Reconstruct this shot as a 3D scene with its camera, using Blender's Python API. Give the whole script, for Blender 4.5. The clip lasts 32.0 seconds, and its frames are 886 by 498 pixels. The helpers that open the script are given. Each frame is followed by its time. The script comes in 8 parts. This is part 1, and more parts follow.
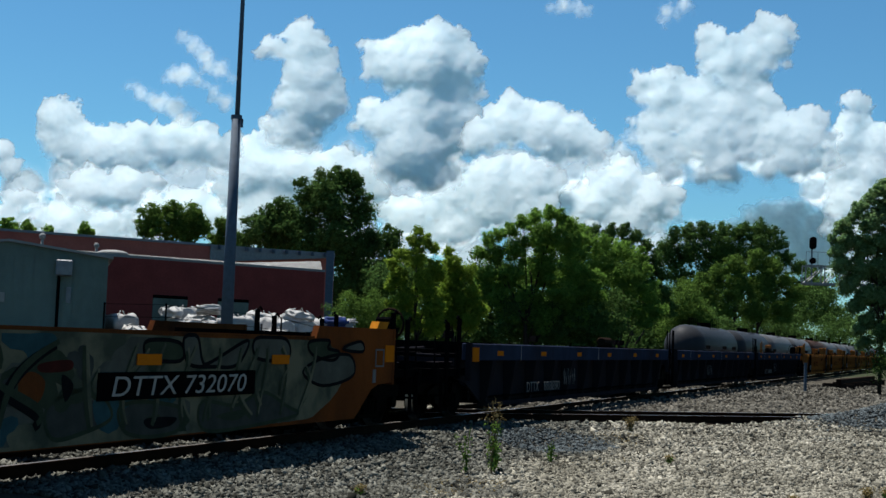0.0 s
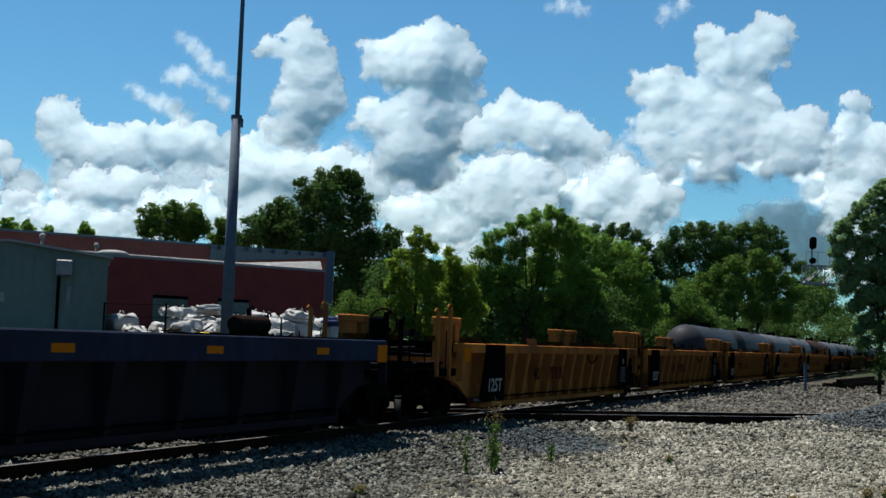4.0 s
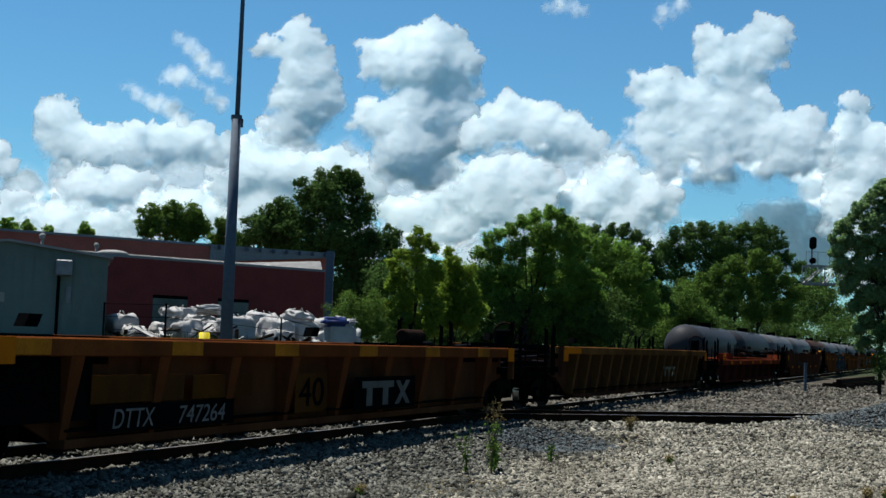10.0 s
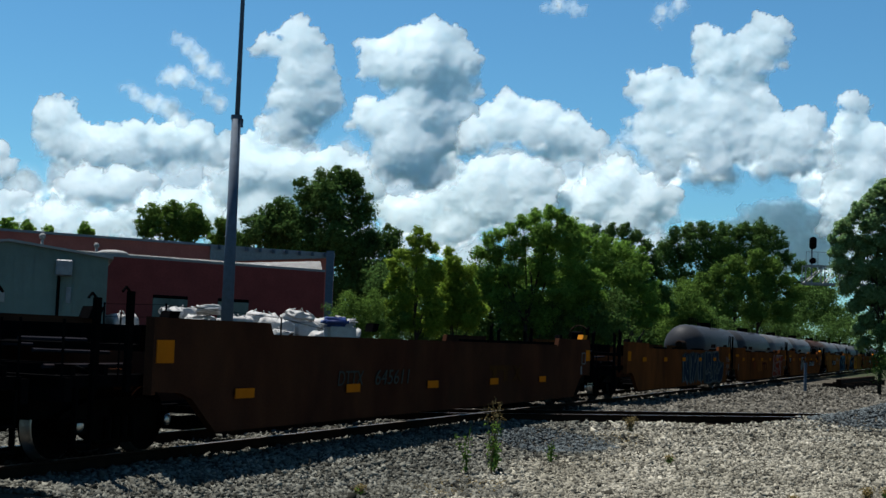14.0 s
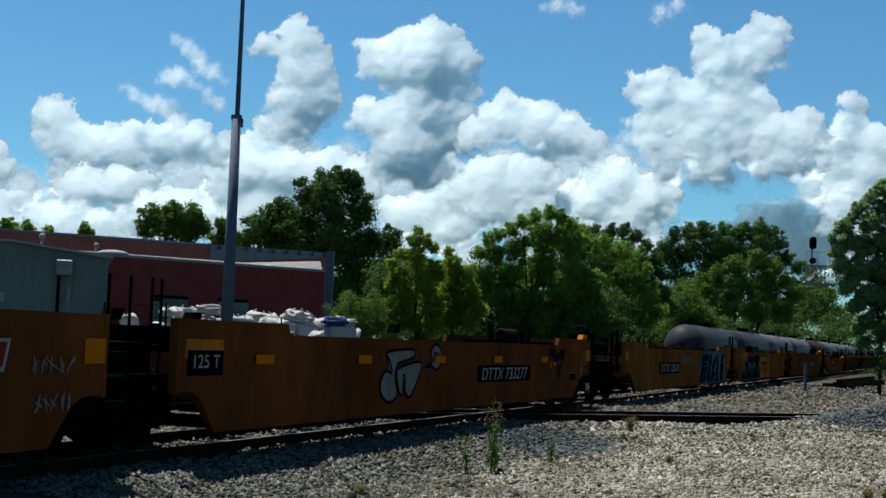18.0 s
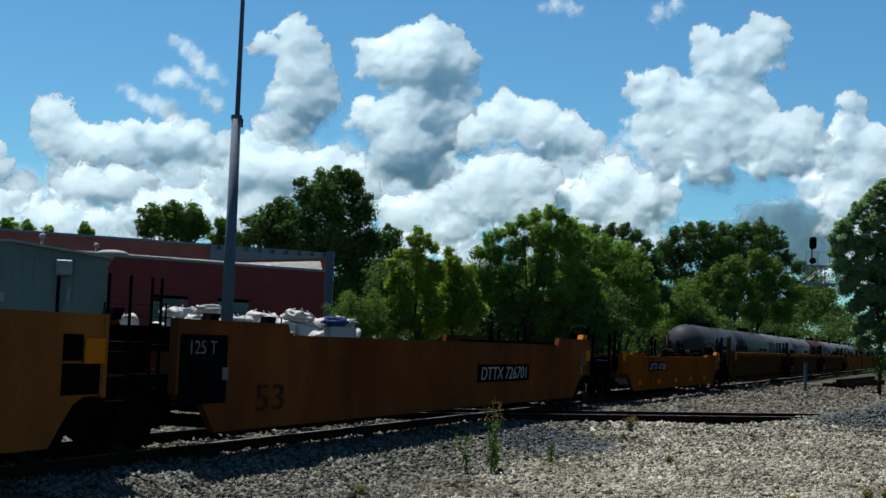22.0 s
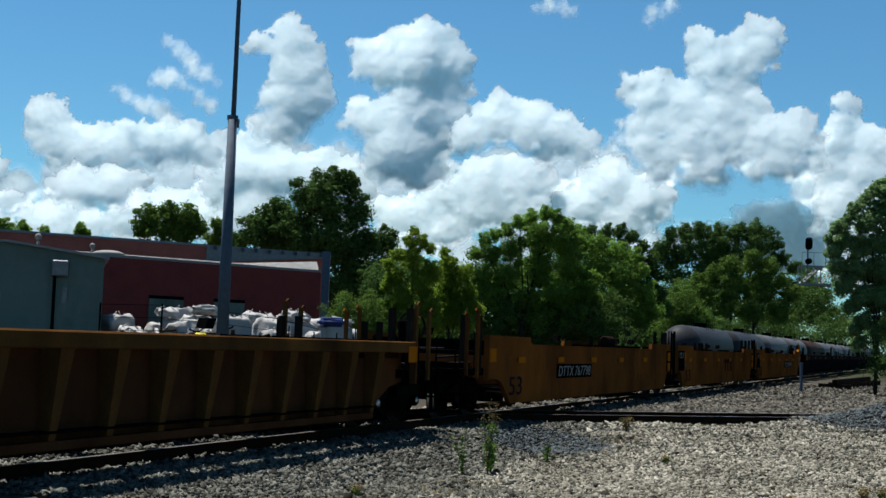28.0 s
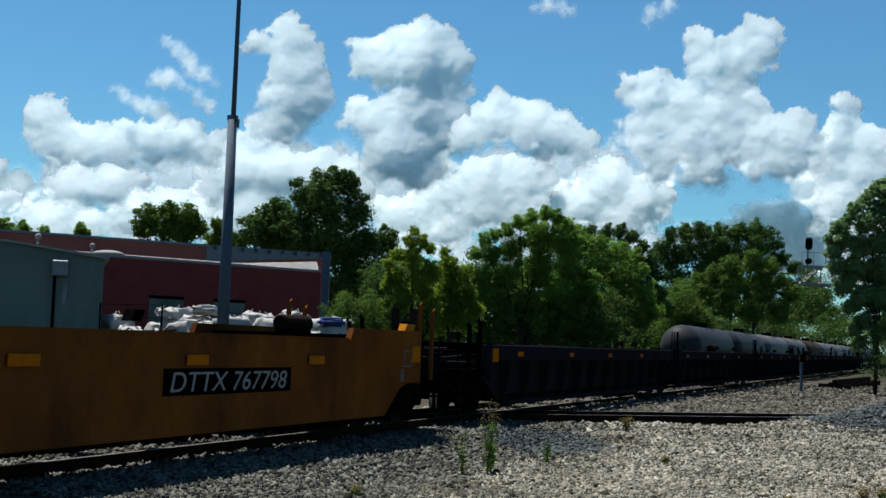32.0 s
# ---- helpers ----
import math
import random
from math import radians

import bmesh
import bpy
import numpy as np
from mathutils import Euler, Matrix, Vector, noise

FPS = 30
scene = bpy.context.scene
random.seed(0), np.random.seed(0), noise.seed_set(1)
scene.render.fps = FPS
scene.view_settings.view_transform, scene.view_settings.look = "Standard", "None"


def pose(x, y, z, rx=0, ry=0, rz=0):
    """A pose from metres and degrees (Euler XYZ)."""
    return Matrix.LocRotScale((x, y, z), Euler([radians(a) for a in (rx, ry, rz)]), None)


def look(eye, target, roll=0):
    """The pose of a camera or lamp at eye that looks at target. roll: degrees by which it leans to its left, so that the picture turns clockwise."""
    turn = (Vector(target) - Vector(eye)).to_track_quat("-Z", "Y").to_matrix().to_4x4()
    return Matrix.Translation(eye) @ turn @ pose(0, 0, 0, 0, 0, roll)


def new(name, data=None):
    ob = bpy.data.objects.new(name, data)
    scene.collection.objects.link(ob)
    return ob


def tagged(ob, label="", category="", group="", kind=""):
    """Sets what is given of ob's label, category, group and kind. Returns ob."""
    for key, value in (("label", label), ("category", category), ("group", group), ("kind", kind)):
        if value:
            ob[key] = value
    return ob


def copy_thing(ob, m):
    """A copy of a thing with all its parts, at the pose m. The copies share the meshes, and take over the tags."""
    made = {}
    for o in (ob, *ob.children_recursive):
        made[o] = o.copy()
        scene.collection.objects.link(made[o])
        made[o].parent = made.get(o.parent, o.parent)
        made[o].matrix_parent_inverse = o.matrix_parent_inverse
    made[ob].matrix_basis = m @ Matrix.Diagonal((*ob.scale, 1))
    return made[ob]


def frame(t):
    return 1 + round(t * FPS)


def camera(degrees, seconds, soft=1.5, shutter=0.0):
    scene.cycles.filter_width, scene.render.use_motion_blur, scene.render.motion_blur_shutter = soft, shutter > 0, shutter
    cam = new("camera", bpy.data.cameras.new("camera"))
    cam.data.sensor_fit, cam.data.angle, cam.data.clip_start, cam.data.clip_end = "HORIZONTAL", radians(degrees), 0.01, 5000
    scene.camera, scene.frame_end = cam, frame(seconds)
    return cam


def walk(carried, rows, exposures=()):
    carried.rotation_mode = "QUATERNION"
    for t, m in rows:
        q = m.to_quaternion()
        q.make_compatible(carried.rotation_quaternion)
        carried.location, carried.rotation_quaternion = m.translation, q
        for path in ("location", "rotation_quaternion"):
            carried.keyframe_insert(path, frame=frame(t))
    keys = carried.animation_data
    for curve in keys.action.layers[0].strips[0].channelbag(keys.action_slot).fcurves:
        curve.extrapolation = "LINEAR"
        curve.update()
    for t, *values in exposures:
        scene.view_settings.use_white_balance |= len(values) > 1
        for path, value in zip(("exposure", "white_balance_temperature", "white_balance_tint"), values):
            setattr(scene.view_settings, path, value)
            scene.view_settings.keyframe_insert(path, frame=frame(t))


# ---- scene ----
# --- camera, on a stand beside the tracks; rail top is z = 0 ---
EYE = (0.0, 0.0, 1.531)


def aim(yaw, pitch):
    y, p = radians(yaw), radians(pitch)
    return look(EYE, (EYE[0] + math.sin(y) * math.cos(p), EYE[1] + math.cos(y) * math.cos(p), EYE[2] + math.sin(p)), 2.069)


cam = camera(37.43, 32.0, soft=1.5)
walk(cam, [(0, aim(0, 4.01)), (25.5, aim(0, 4.01)), (27.5, aim(0.165, 4.035)), (32, aim(0.165, 4.035))],
     exposures=[(0, 0.98, 6500, 10), (32, 0.98, 6500, 10)])

# --- daylight: a high midday sun, ahead of the camera and beyond the tracks ---
SUN_UP, SUN_TURN = 67.5, -45.0
world = bpy.data.worlds.new("sky")
scene.world = world
world.use_nodes = True
wn = world.node_tree.nodes
sky = wn.new("ShaderNodeTexSky")
sky.sky_type, sky.sun_disc = "NISHITA", False
sky.sun_elevation, sky.sun_rotation = radians(SUN_UP), radians(SUN_TURN)
sky.air_density, sky.dust_density, sky.ozone_density = 1.0, 0.0, 5.0
deep = wn.new("ShaderNodeMix")
deep.data_type, deep.blend_type = "RGBA", "MULTIPLY"
deep.inputs["Factor"].default_value = 1.0
deep.inputs["B"].default_value = (0.56, 0.97, 1.06, 1)
world.node_tree.links.new(sky.outputs[0], deep.inputs["A"])
world.node_tree.links.new(deep.outputs["Result"], wn["Background"].inputs[0])
wn["Background"].inputs[1].default_value = 0.05
sun = new("sun", bpy.data.lights.new("sun", "SUN"))
sun.data.energy, sun.data.angle, sun.data.color = 5.0, radians(0.53), (1.0, 0.96, 0.9)
su, st = radians(SUN_UP), radians(SUN_TURN)
sun.matrix_basis = look((0, 0, 60), (-math.sin(st) * math.cos(su), -math.cos(st) * math.cos(su), 60 - math.sin(su)))


# --- materials ---
def mat(name, base, second=None, rough=0.7, metal=0.0, scale=4.0, fine=60.0, bump=0.15, spread=0.5, stain=0.35,
        streak=False, grime=0.0, per_piece=0.0, through_light=0.0, gloss=0.12):
    m = bpy.data.materials.new(name)
    m.use_nodes = True
    nt, L = m.node_tree, m.node_tree.links
    bsdf = nt.nodes["Principled BSDF"]
    bsdf.inputs["Roughness"].default_value, bsdf.inputs["Metallic"].default_value = rough, metal
    bsdf.inputs["Specular IOR Level"].default_value = gloss
    co = nt.nodes.new("ShaderNodeTexCoord")
    src = co.outputs["Object"]
    if streak:
        mp = nt.nodes.new("ShaderNodeMapping")
        mp.inputs["Scale"].default_value = (0.75, 1.0, 0.45)
        L.new(src, mp.inputs[0])
        src = mp.outputs[0]
    n1, n2 = nt.nodes.new("ShaderNodeTexNoise"), nt.nodes.new("ShaderNodeTexNoise")
    for n, sc in ((n1, scale), (n2, fine)):
        n.inputs["Scale"].default_value, n.inputs["Detail"].default_value = sc, 6.0
        L.new(src, n.inputs["Vector"])
    second = second or tuple(c * 0.55 for c in base)
    ramp = nt.nodes.new("ShaderNodeValToRGB")
    ramp.color_ramp.elements[0].position, ramp.color_ramp.elements[1].position = 0.5 - spread / 2, 0.5 + spread / 2
    ramp.color_ramp.elements[0].color, ramp.color_ramp.elements[1].color = (*second, 1), (*base, 1)
    L.new(n1.outputs["Fac"], ramp.inputs[0])
    mix = nt.nodes.new("ShaderNodeMix")
    mix.data_type, mix.blend_type = "RGBA", "MULTIPLY"
    mix.inputs["Factor"].default_value = stain
    L.new(ramp.outputs[0], mix.inputs["A"])
    L.new(n2.outputs["Fac"], mix.inputs["B"])
    out = mix.outputs["Result"]
    if grime:
        n3, r3, m3 = nt.nodes.new("ShaderNodeTexNoise"), nt.nodes.new("ShaderNodeMapRange"), nt.nodes.new("ShaderNodeMix")
        n3.inputs["Scale"].default_value, n3.inputs["Detail"].default_value, n3.inputs["Roughness"].default_value = 0.55, 9.0, 0.68
        L.new(src, n3.inputs["Vector"])
        L.new(n3.outputs["Fac"], r3.inputs["Value"])
        r3.inputs["From Min"].default_value, r3.inputs["From Max"].default_value, r3.inputs["To Max"].default_value = 0.47, 0.68, grime
        m3.data_type = "RGBA"
        m3.inputs["B"].default_value = (0.018, 0.011, 0.008, 1)
        L.new(r3.outputs[0], m3.inputs["Factor"])
        L.new(out, m3.inputs["A"])
        out = m3.outputs["Result"]
    if per_piece:
        geo, hsv = nt.nodes.new("ShaderNodeNewGeometry"), nt.nodes.new("ShaderNodeHueSaturation")
        ma = nt.nodes.new("ShaderNodeMapRange")
        ma.inputs["To Min"].default_value, ma.inputs["To Max"].default_value = 1 - per_piece, 1 + per_piece
        L.new(geo.outputs["Random Per Island"], ma.inputs["Value"])
        L.new(ma.outputs[0], hsv.inputs["Value"])
        L.new(out, hsv.inputs["Color"])
        out = hsv.outputs[0]
    L.new(out, bsdf.inputs["Base Color"])
    if bump:
        b = nt.nodes.new("ShaderNodeBump")
        b.inputs["Strength"].default_value, b.inputs["Distance"].default_value = bump, 0.03
        L.new(n2.outputs["Fac"], b.inputs["Height"])
        L.new(b.outputs[0], bsdf.inputs["Normal"])
    if through_light:
        tr, ms = nt.nodes.new("ShaderNodeBsdfTranslucent"), nt.nodes.new("ShaderNodeMixShader")
        L.new(out, tr.inputs[0])
        ms.inputs[0].default_value = through_light
        L.new(bsdf.outputs[0], ms.inputs[1])
        L.new(tr.outputs[0], ms.inputs[2])
        L.new(ms.outputs[0], nt.nodes["Material Output"].inputs[0])
    return m


M = {
    "yellow": mat("weathered_yellow_paint", (0.4647, 0.1727, 0.03755), (0.2137, 0.08069, 0.029), 0.55, streak=True, scale=1.2, gloss=0.0, grime=0.7, spread=0.3, stain=0.5),
    "golden": mat("golden_yellow_paint", (0.2479, 0.07991, 0.01689), (0.1456, 0.04723, 0.01334), 0.5, streak=True, scale=0.9, gloss=0.0, grime=0.7, spread=0.3, stain=0.5),
    "orange": mat("orange_brown_paint", (0.1716, 0.05276, 0.01495), (0.09352, 0.02929, 0.01089), 0.55, streak=True, scale=1.0, gloss=0.0, grime=0.7, spread=0.3, stain=0.5),
    "ochre": mat("weathered_orange_yellow_paint", (0.2615, 0.09184, 0.01976), (0.1453, 0.04999, 0.01395), 0.55, streak=True, scale=1.0, gloss=0.0, grime=0.6, spread=0.3, stain=0.5),
    "bronze": mat("dull_bronze_brown_paint", (0.165, 0.077, 0.024), (0.08, 0.036, 0.013), 0.6, streak=True, scale=1.2, gloss=0.0, grime=0.65, spread=0.3, stain=0.5),
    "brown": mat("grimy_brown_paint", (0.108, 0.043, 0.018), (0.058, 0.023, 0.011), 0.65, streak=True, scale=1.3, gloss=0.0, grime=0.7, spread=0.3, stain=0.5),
    "amber": mat("orange_yellow_paint", (0.216, 0.05984, 0.009), (0.136, 0.0374, 0.0075), 0.55, streak=True, scale=1.0, gloss=0.0, grime=0.6, spread=0.3, stain=0.5),
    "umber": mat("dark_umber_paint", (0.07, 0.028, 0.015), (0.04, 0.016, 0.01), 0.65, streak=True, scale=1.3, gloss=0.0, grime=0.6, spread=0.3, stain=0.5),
    "olive": mat("dirty_ochre_paint", (0.092, 0.0379, 0.00805), (0.0483, 0.0207, 0.00575), 0.65, streak=True, scale=1.3, gloss=0.0, grime=0.7, spread=0.3, stain=0.5),
    "red": mat("faded_orange_red_paint", (0.196, 0.0391, 0.0161), (0.103, 0.023, 0.0115), 0.6, streak=True, scale=1.6, gloss=0.0, grime=0.7, spread=0.3, stain=0.5),
    "company": mat("golden_company_panel_paint", (0.474, 0.1784, 0.01724), (0.324, 0.1211, 0.01546), 0.55, streak=True, gloss=0.0, grime=0.6, spread=0.3, stain=0.5),
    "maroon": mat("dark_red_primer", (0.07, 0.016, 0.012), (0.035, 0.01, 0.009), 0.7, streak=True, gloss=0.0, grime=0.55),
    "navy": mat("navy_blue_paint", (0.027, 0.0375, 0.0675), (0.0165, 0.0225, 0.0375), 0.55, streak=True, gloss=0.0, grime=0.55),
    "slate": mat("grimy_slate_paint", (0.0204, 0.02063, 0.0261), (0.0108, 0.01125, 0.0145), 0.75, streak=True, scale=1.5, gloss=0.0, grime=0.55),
    "black": mat("black_paint", (0.0042, 0.0042, 0.0048), (0.0024, 0.0024, 0.0024), 0.6, gloss=0.0),
    "iron": mat("greasy_cast_iron", (0.005, 0.0045, 0.004), (0.0025, 0.00225, 0.002), 0.7, 0.2, scale=9, gloss=0.0),
    "tread": mat("polished_wheel_steel", (0.5, 0.48, 0.46), (0.3, 0.28, 0.26), 0.32, 1.0, gloss=0.5),
    "rust": mat("rusted_rail_steel", (0.024, 0.0144, 0.0096), (0.0132, 0.0084, 0.0066), 0.8, 0.2, gloss=0.0),
    "marker": mat("amber_reflective_sheet", (0.4573, 0.1318, 0.00782), (0.368, 0.1054, 0.00782), 0.4, bump=0.03, gloss=0.0),
    "white": mat("dulled_white_paint", (0.33, 0.315, 0.29), (0.22, 0.21, 0.195), 0.6, bump=0.05, gloss=0.0),
    "grey_mark": mat("faint_grey_paint", (0.17, 0.17, 0.165), (0.09, 0.09, 0.09), 0.7, bump=0.05, gloss=0.0),
    "galv": mat("galvanised_steel", (0.216, 0.228, 0.24), (0.152, 0.16, 0.172), 0.5, 0.5, scale=7),
    "tie": mat("creosoted_timber", (0.031, 0.0236, 0.0186), (0.0155, 0.0118, 0.00992), 0.9, scale=3, bump=0.4, gloss=0.0),
    "brick": mat("dark_red_brickwork", (0.196, 0.046, 0.0414), (0.138, 0.0345, 0.0322), 0.85, scale=0.8, fine=9, gloss=0.0),
    # Brighter copy of the brick: sunlight on the upper wall is in the colour.
    "brick_up": mat("sunlit_red_brickwork", (0.458, 0.132, 0.0968), (0.352, 0.0968, 0.0757), 0.85, scale=0.8, fine=9, gloss=0.0),
    # Here grime patches in the mottled reflections of the sheet metal.
    "clad": mat("grey_green_sheet_metal", (0.1523, 0.1972, 0.1802), (0.1072, 0.14, 0.1273), 0.45, 0.3, scale=1.2, streak=True, gloss=0.0, grime=0.35),
    "roofing": mat("pale_roof_membrane", (0.264, 0.264, 0.256), (0.192, 0.192, 0.188), 0.8),
    "bag": mat("white_woven_plastic", (0.448, 0.448, 0.4396), (0.322, 0.322, 0.3136), 0.65, scale=3, fine=25, bump=0.5, through_light=0.15),
    "pole": mat("weathered_grey_steel", (0.08, 0.1155, 0.161), (0.0544, 0.07755, 0.1085), 0.7, 0.0, scale=6),
    "safety": mat("bright_yellow_plastic", (0.6, 0.5, 0.012), (0.5, 0.4, 0.012), 0.5, bump=0.03),
    "tarp": mat("blue_tarpaulin", (0.03, 0.06, 0.2), (0.02, 0.03, 0.1), 0.5),
    "tank": mat("grey_tank_paint", (0.03795, 0.0411, 0.04743), (0.02529, 0.02688, 0.03004), 0.5, streak=True, scale=0.6, gloss=0.03),
    "tank_pale": mat("pale_tank_paint", (0.1018, 0.1063, 0.113), (0.06331, 0.06558, 0.06783), 0.5, streak=True, scale=0.6, gloss=0.03),
    "tank_rust": mat("rusty_tank_paint", (0.054, 0.03, 0.021), (0.03, 0.021, 0.018), 0.7, streak=True, scale=0.6, gloss=0.03),
    "bark": mat("grey_brown_bark", (0.03, 0.0225, 0.0175), (0.03, 0.0225, 0.0175), 0.9, scale=8, bump=0.6),
    "leaf_dark": mat("dark_green_leaves", (0.1129, 0.1951, 0.03788), (0.06467, 0.119, 0.02526), 0.6, bump=0, per_piece=0.3, scale=0.5, through_light=0.35, gloss=0.0),
    "leaf_grey": mat("grey_green_leaves", (0.214, 0.3399, 0.1313), (0.1227, 0.2072, 0.08758), 0.6, bump=0, per_piece=0.3, scale=0.5, through_light=0.35, gloss=0.0),
    "leaf": mat("green_leaves", (0.1653, 0.2993, 0.05426), (0.1165, 0.2171, 0.0408), 0.55, bump=0, per_piece=0.3, scale=0.5, through_light=0.55, gloss=0.0),
    "leaf_pale": mat("light_green_leaves", (0.2008, 0.2954, 0.03849), (0.1404, 0.2232, 0.03), 0.55, bump=0, per_piece=0.3, scale=0.5, through_light=0.55, gloss=0.0),
    # Darkened, slightly bluish green: understorey shade and distant haze put into the colour.
    "leaf_deep": mat("shade_and_haze_toned_leaves", (0.08206, 0.1481, 0.03867), (0.04831, 0.09432, 0.02573), 0.6, bump=0, per_piece=0.3, scale=0.5, through_light=0.3, gloss=0.0),
    "straw": mat("dry_straw_stems", (0.24, 0.184, 0.08), (0.144, 0.112, 0.048), 0.8, bump=0, per_piece=0.4, through_light=0.3, gloss=0.0),
    "stone_grey": mat("blue_grey_ballast_stone", (0.1218, 0.1219, 0.1055), (0.04513, 0.04618, 0.03983), 0.85, scale=0.7, fine=30, per_piece=0.8, gloss=0.0),
    "stone_tan": mat("dusty_limestone_gravel", (0.2369, 0.2265, 0.1866), (0.1064, 0.1015, 0.08128), 0.9, scale=0.7, fine=30, per_piece=0.8, gloss=0.0),
    "stone_blue": mat("fresh_blue_black_ballast", (0.0836, 0.09702, 0.1009), (0.0399, 0.04802, 0.05141), 0.85, scale=0.7, fine=30, per_piece=0.8, gloss=0.0),
    # Brownish stone, dimmed further: the wagons' shadow out there is in its colour.
    "stone_brown": mat("brownish_shadowed_gravel", (0.108, 0.1029, 0.08824), (0.05164, 0.04938, 0.04188), 0.9, scale=0.5, fine=30, per_piece=0.8, gloss=0.0),
    "dirt": mat("gravelly_ground", (0.1047, 0.0971, 0.07902), (0.05712, 0.05236, 0.04284), 0.95, scale=0.35, fine=22, bump=1.0, stain=0.8, gloss=0.0),
    "cloud": mat("cloud_vapour", (0.68, 0.72, 0.78), (0.64, 0.69, 0.76), 1.0, bump=0, stain=0.0, scale=0.01, fine=0.1),
    "grass": mat("rough_grass", (0.056, 0.088, 0.0176), (0.036, 0.056, 0.0144), 0.8, bump=0, per_piece=0.5, through_light=0.3),
}


def cloud_vapour(m):
    """Sunlight wanders many metres inside a cloud before it leaves."""
    b = m.node_tree.nodes["Principled BSDF"]
    b.inputs["Specular IOR Level"].default_value = 0.0
    b.inputs["Subsurface Weight"].default_value = 1.0
    b.inputs["Subsurface Radius"].default_value = (1.0, 1.0, 1.0)
    b.inputs["Subsurface Scale"].default_value = 55.0


cloud_vapour(M["cloud"])


def vapour_material():
    """Cloud front: light scatters through it, so it shades softly; its cover thins out at the rim."""
    m = bpy.data.materials.new("cloud_front_vapour")
    m.use_nodes = True
    nt, L = m.node_tree, m.node_tree.links
    ms = nt.nodes["Principled BSDF"]
    ms.inputs["Base Color"].default_value = (*VAPOUR, 1)
    ms.inputs["Roughness"].default_value = 1.0
    ms.inputs["Specular IOR Level"].default_value = 0.0
    ms.inputs["Subsurface Weight"].default_value = 1.0
    ms.inputs["Subsurface Radius"].default_value = (1.0, 1.0, 1.0)
    ms.inputs["Subsurface Scale"].default_value = 45.0
    at, clear, mix = nt.nodes.new("ShaderNodeAttribute"), nt.nodes.new("ShaderNodeBsdfTransparent"), nt.nodes.new("ShaderNodeMixShader")
    at.attribute_name = "cover"
    L.new(at.outputs["Fac"], mix.inputs[0])
    L.new(clear.outputs[0], mix.inputs[1])
    L.new(ms.outputs[0], mix.inputs[2])
    L.new(mix.outputs[0], nt.nodes["Material Output"].inputs[0])
    return m


# Tinted blue: sky-lit shade and haze are put into the vapour's base colour.
VAPOUR = (0.645, 0.76, 0.805)
M["vapour"] = vapour_material()


def ground_cover(m):
    """Gravel near the tracks and the yard; rough grass farther off."""
    nt, L = m.node_tree, m.node_tree.links
    co, dot, rng = nt.nodes.new("ShaderNodeTexCoord"), nt.nodes.new("ShaderNodeVectorMath"), nt.nodes.new("ShaderNodeMapRange")
    dot.operation = "DOT_PRODUCT"
    dot.inputs[1].default_value = (0.35, 1.0, 0)
    L.new(co.outputs["Object"], dot.inputs[0])
    L.new(dot.outputs["Value"], rng.inputs["Value"])
    rng.inputs["From Min"].default_value, rng.inputs["From Max"].default_value = 100, 125
    mix = nt.nodes.new("ShaderNodeMix")
    mix.data_type = "RGBA"
    mix.inputs["B"].default_value = (0.03, 0.036, 0.022, 1)
    L.new(rng.outputs[0], mix.inputs["Factor"])
    b = nt.nodes["Principled BSDF"]
    L.new(b.inputs["Base Color"].links[0].from_socket, mix.inputs["A"])
    L.new(mix.outputs["Result"], b.inputs["Base Color"])


ground_cover(M["dirt"])


# --- mesh helpers ---
def box(bm, x0, x1, y0, y1, z0, z1, top=None):
    """A block; top shifts its upper face: (dx, dy)."""
    dx, dy = top or (0, 0)
    v = [bm.verts.new(c) for c in ((x0, y0, z0), (x1, y0, z0), (x1, y1, z0), (x0, y1, z0),
                                   (x0 + dx, y0 + dy, z1), (x1 + dx, y0 + dy, z1), (x1 + dx, y1 + dy, z1), (x0 + dx, y1 + dy, z1))]
    for f in ((3, 2, 1, 0), (4, 5, 6, 7), (0, 1, 5, 4), (1, 2, 6, 5), (2, 3, 7, 6), (3, 0, 4, 7)):
        bm.faces.new([v[i] for i in f])
    return v


def slab(bm, outline, y0, y1):
    """A plate: an outline in x and z, from y0 to y1."""
    a = [bm.verts.new((x, y0, z)) for x, z in outline]
    b = [bm.verts.new((x, y1, z)) for x, z in outline]
    n = len(outline)
    bm.faces.new(a), bm.faces.new(b[::-1])
    for i in range(n):
        bm.faces.new((a[i], b[i], b[(i + 1) % n], a[(i + 1) % n]))


def rod(bm, p, q, r, n=8, r2=None):
    p, q = Vector(p), Vector(q)
    d = q - p
    m = Matrix.Translation((p + q) / 2) @ d.to_track_quat("Z", "Y").to_matrix().to_4x4()
    bmesh.ops.create_cone(bm, cap_ends=True, segments=n, radius1=r, radius2=r if r2 is None else r2, depth=d.length, matrix=m)


def bevel(bm, w, seg=1):
    bmesh.ops.bevel(bm, geom=bm.edges[:], offset=w, segments=seg, affect="EDGES", clamp_overlap=True)


def mesh_of(name, bm, material, smooth=False):
    bmesh.ops.recalc_face_normals(bm, faces=bm.faces[:])
    me = bpy.data.meshes.new(name)
    bm.to_mesh(me)
    bm.free()
    me.materials.append(material)
    if smooth:
        me.shade_smooth()
    return me


def part(name, bm, material, parent=None, label="", at=None, smooth=False):
    """Links a bmesh, or a mesh made before, as one object under a thing or part."""
    me = bm if isinstance(bm, bpy.types.Mesh) else mesh_of(name, bm, material, smooth)
    ob = new(name, me)
    ob.parent = parent
    if at is not None:
        ob.matrix_basis = at
    return tagged(ob, label) if label else ob


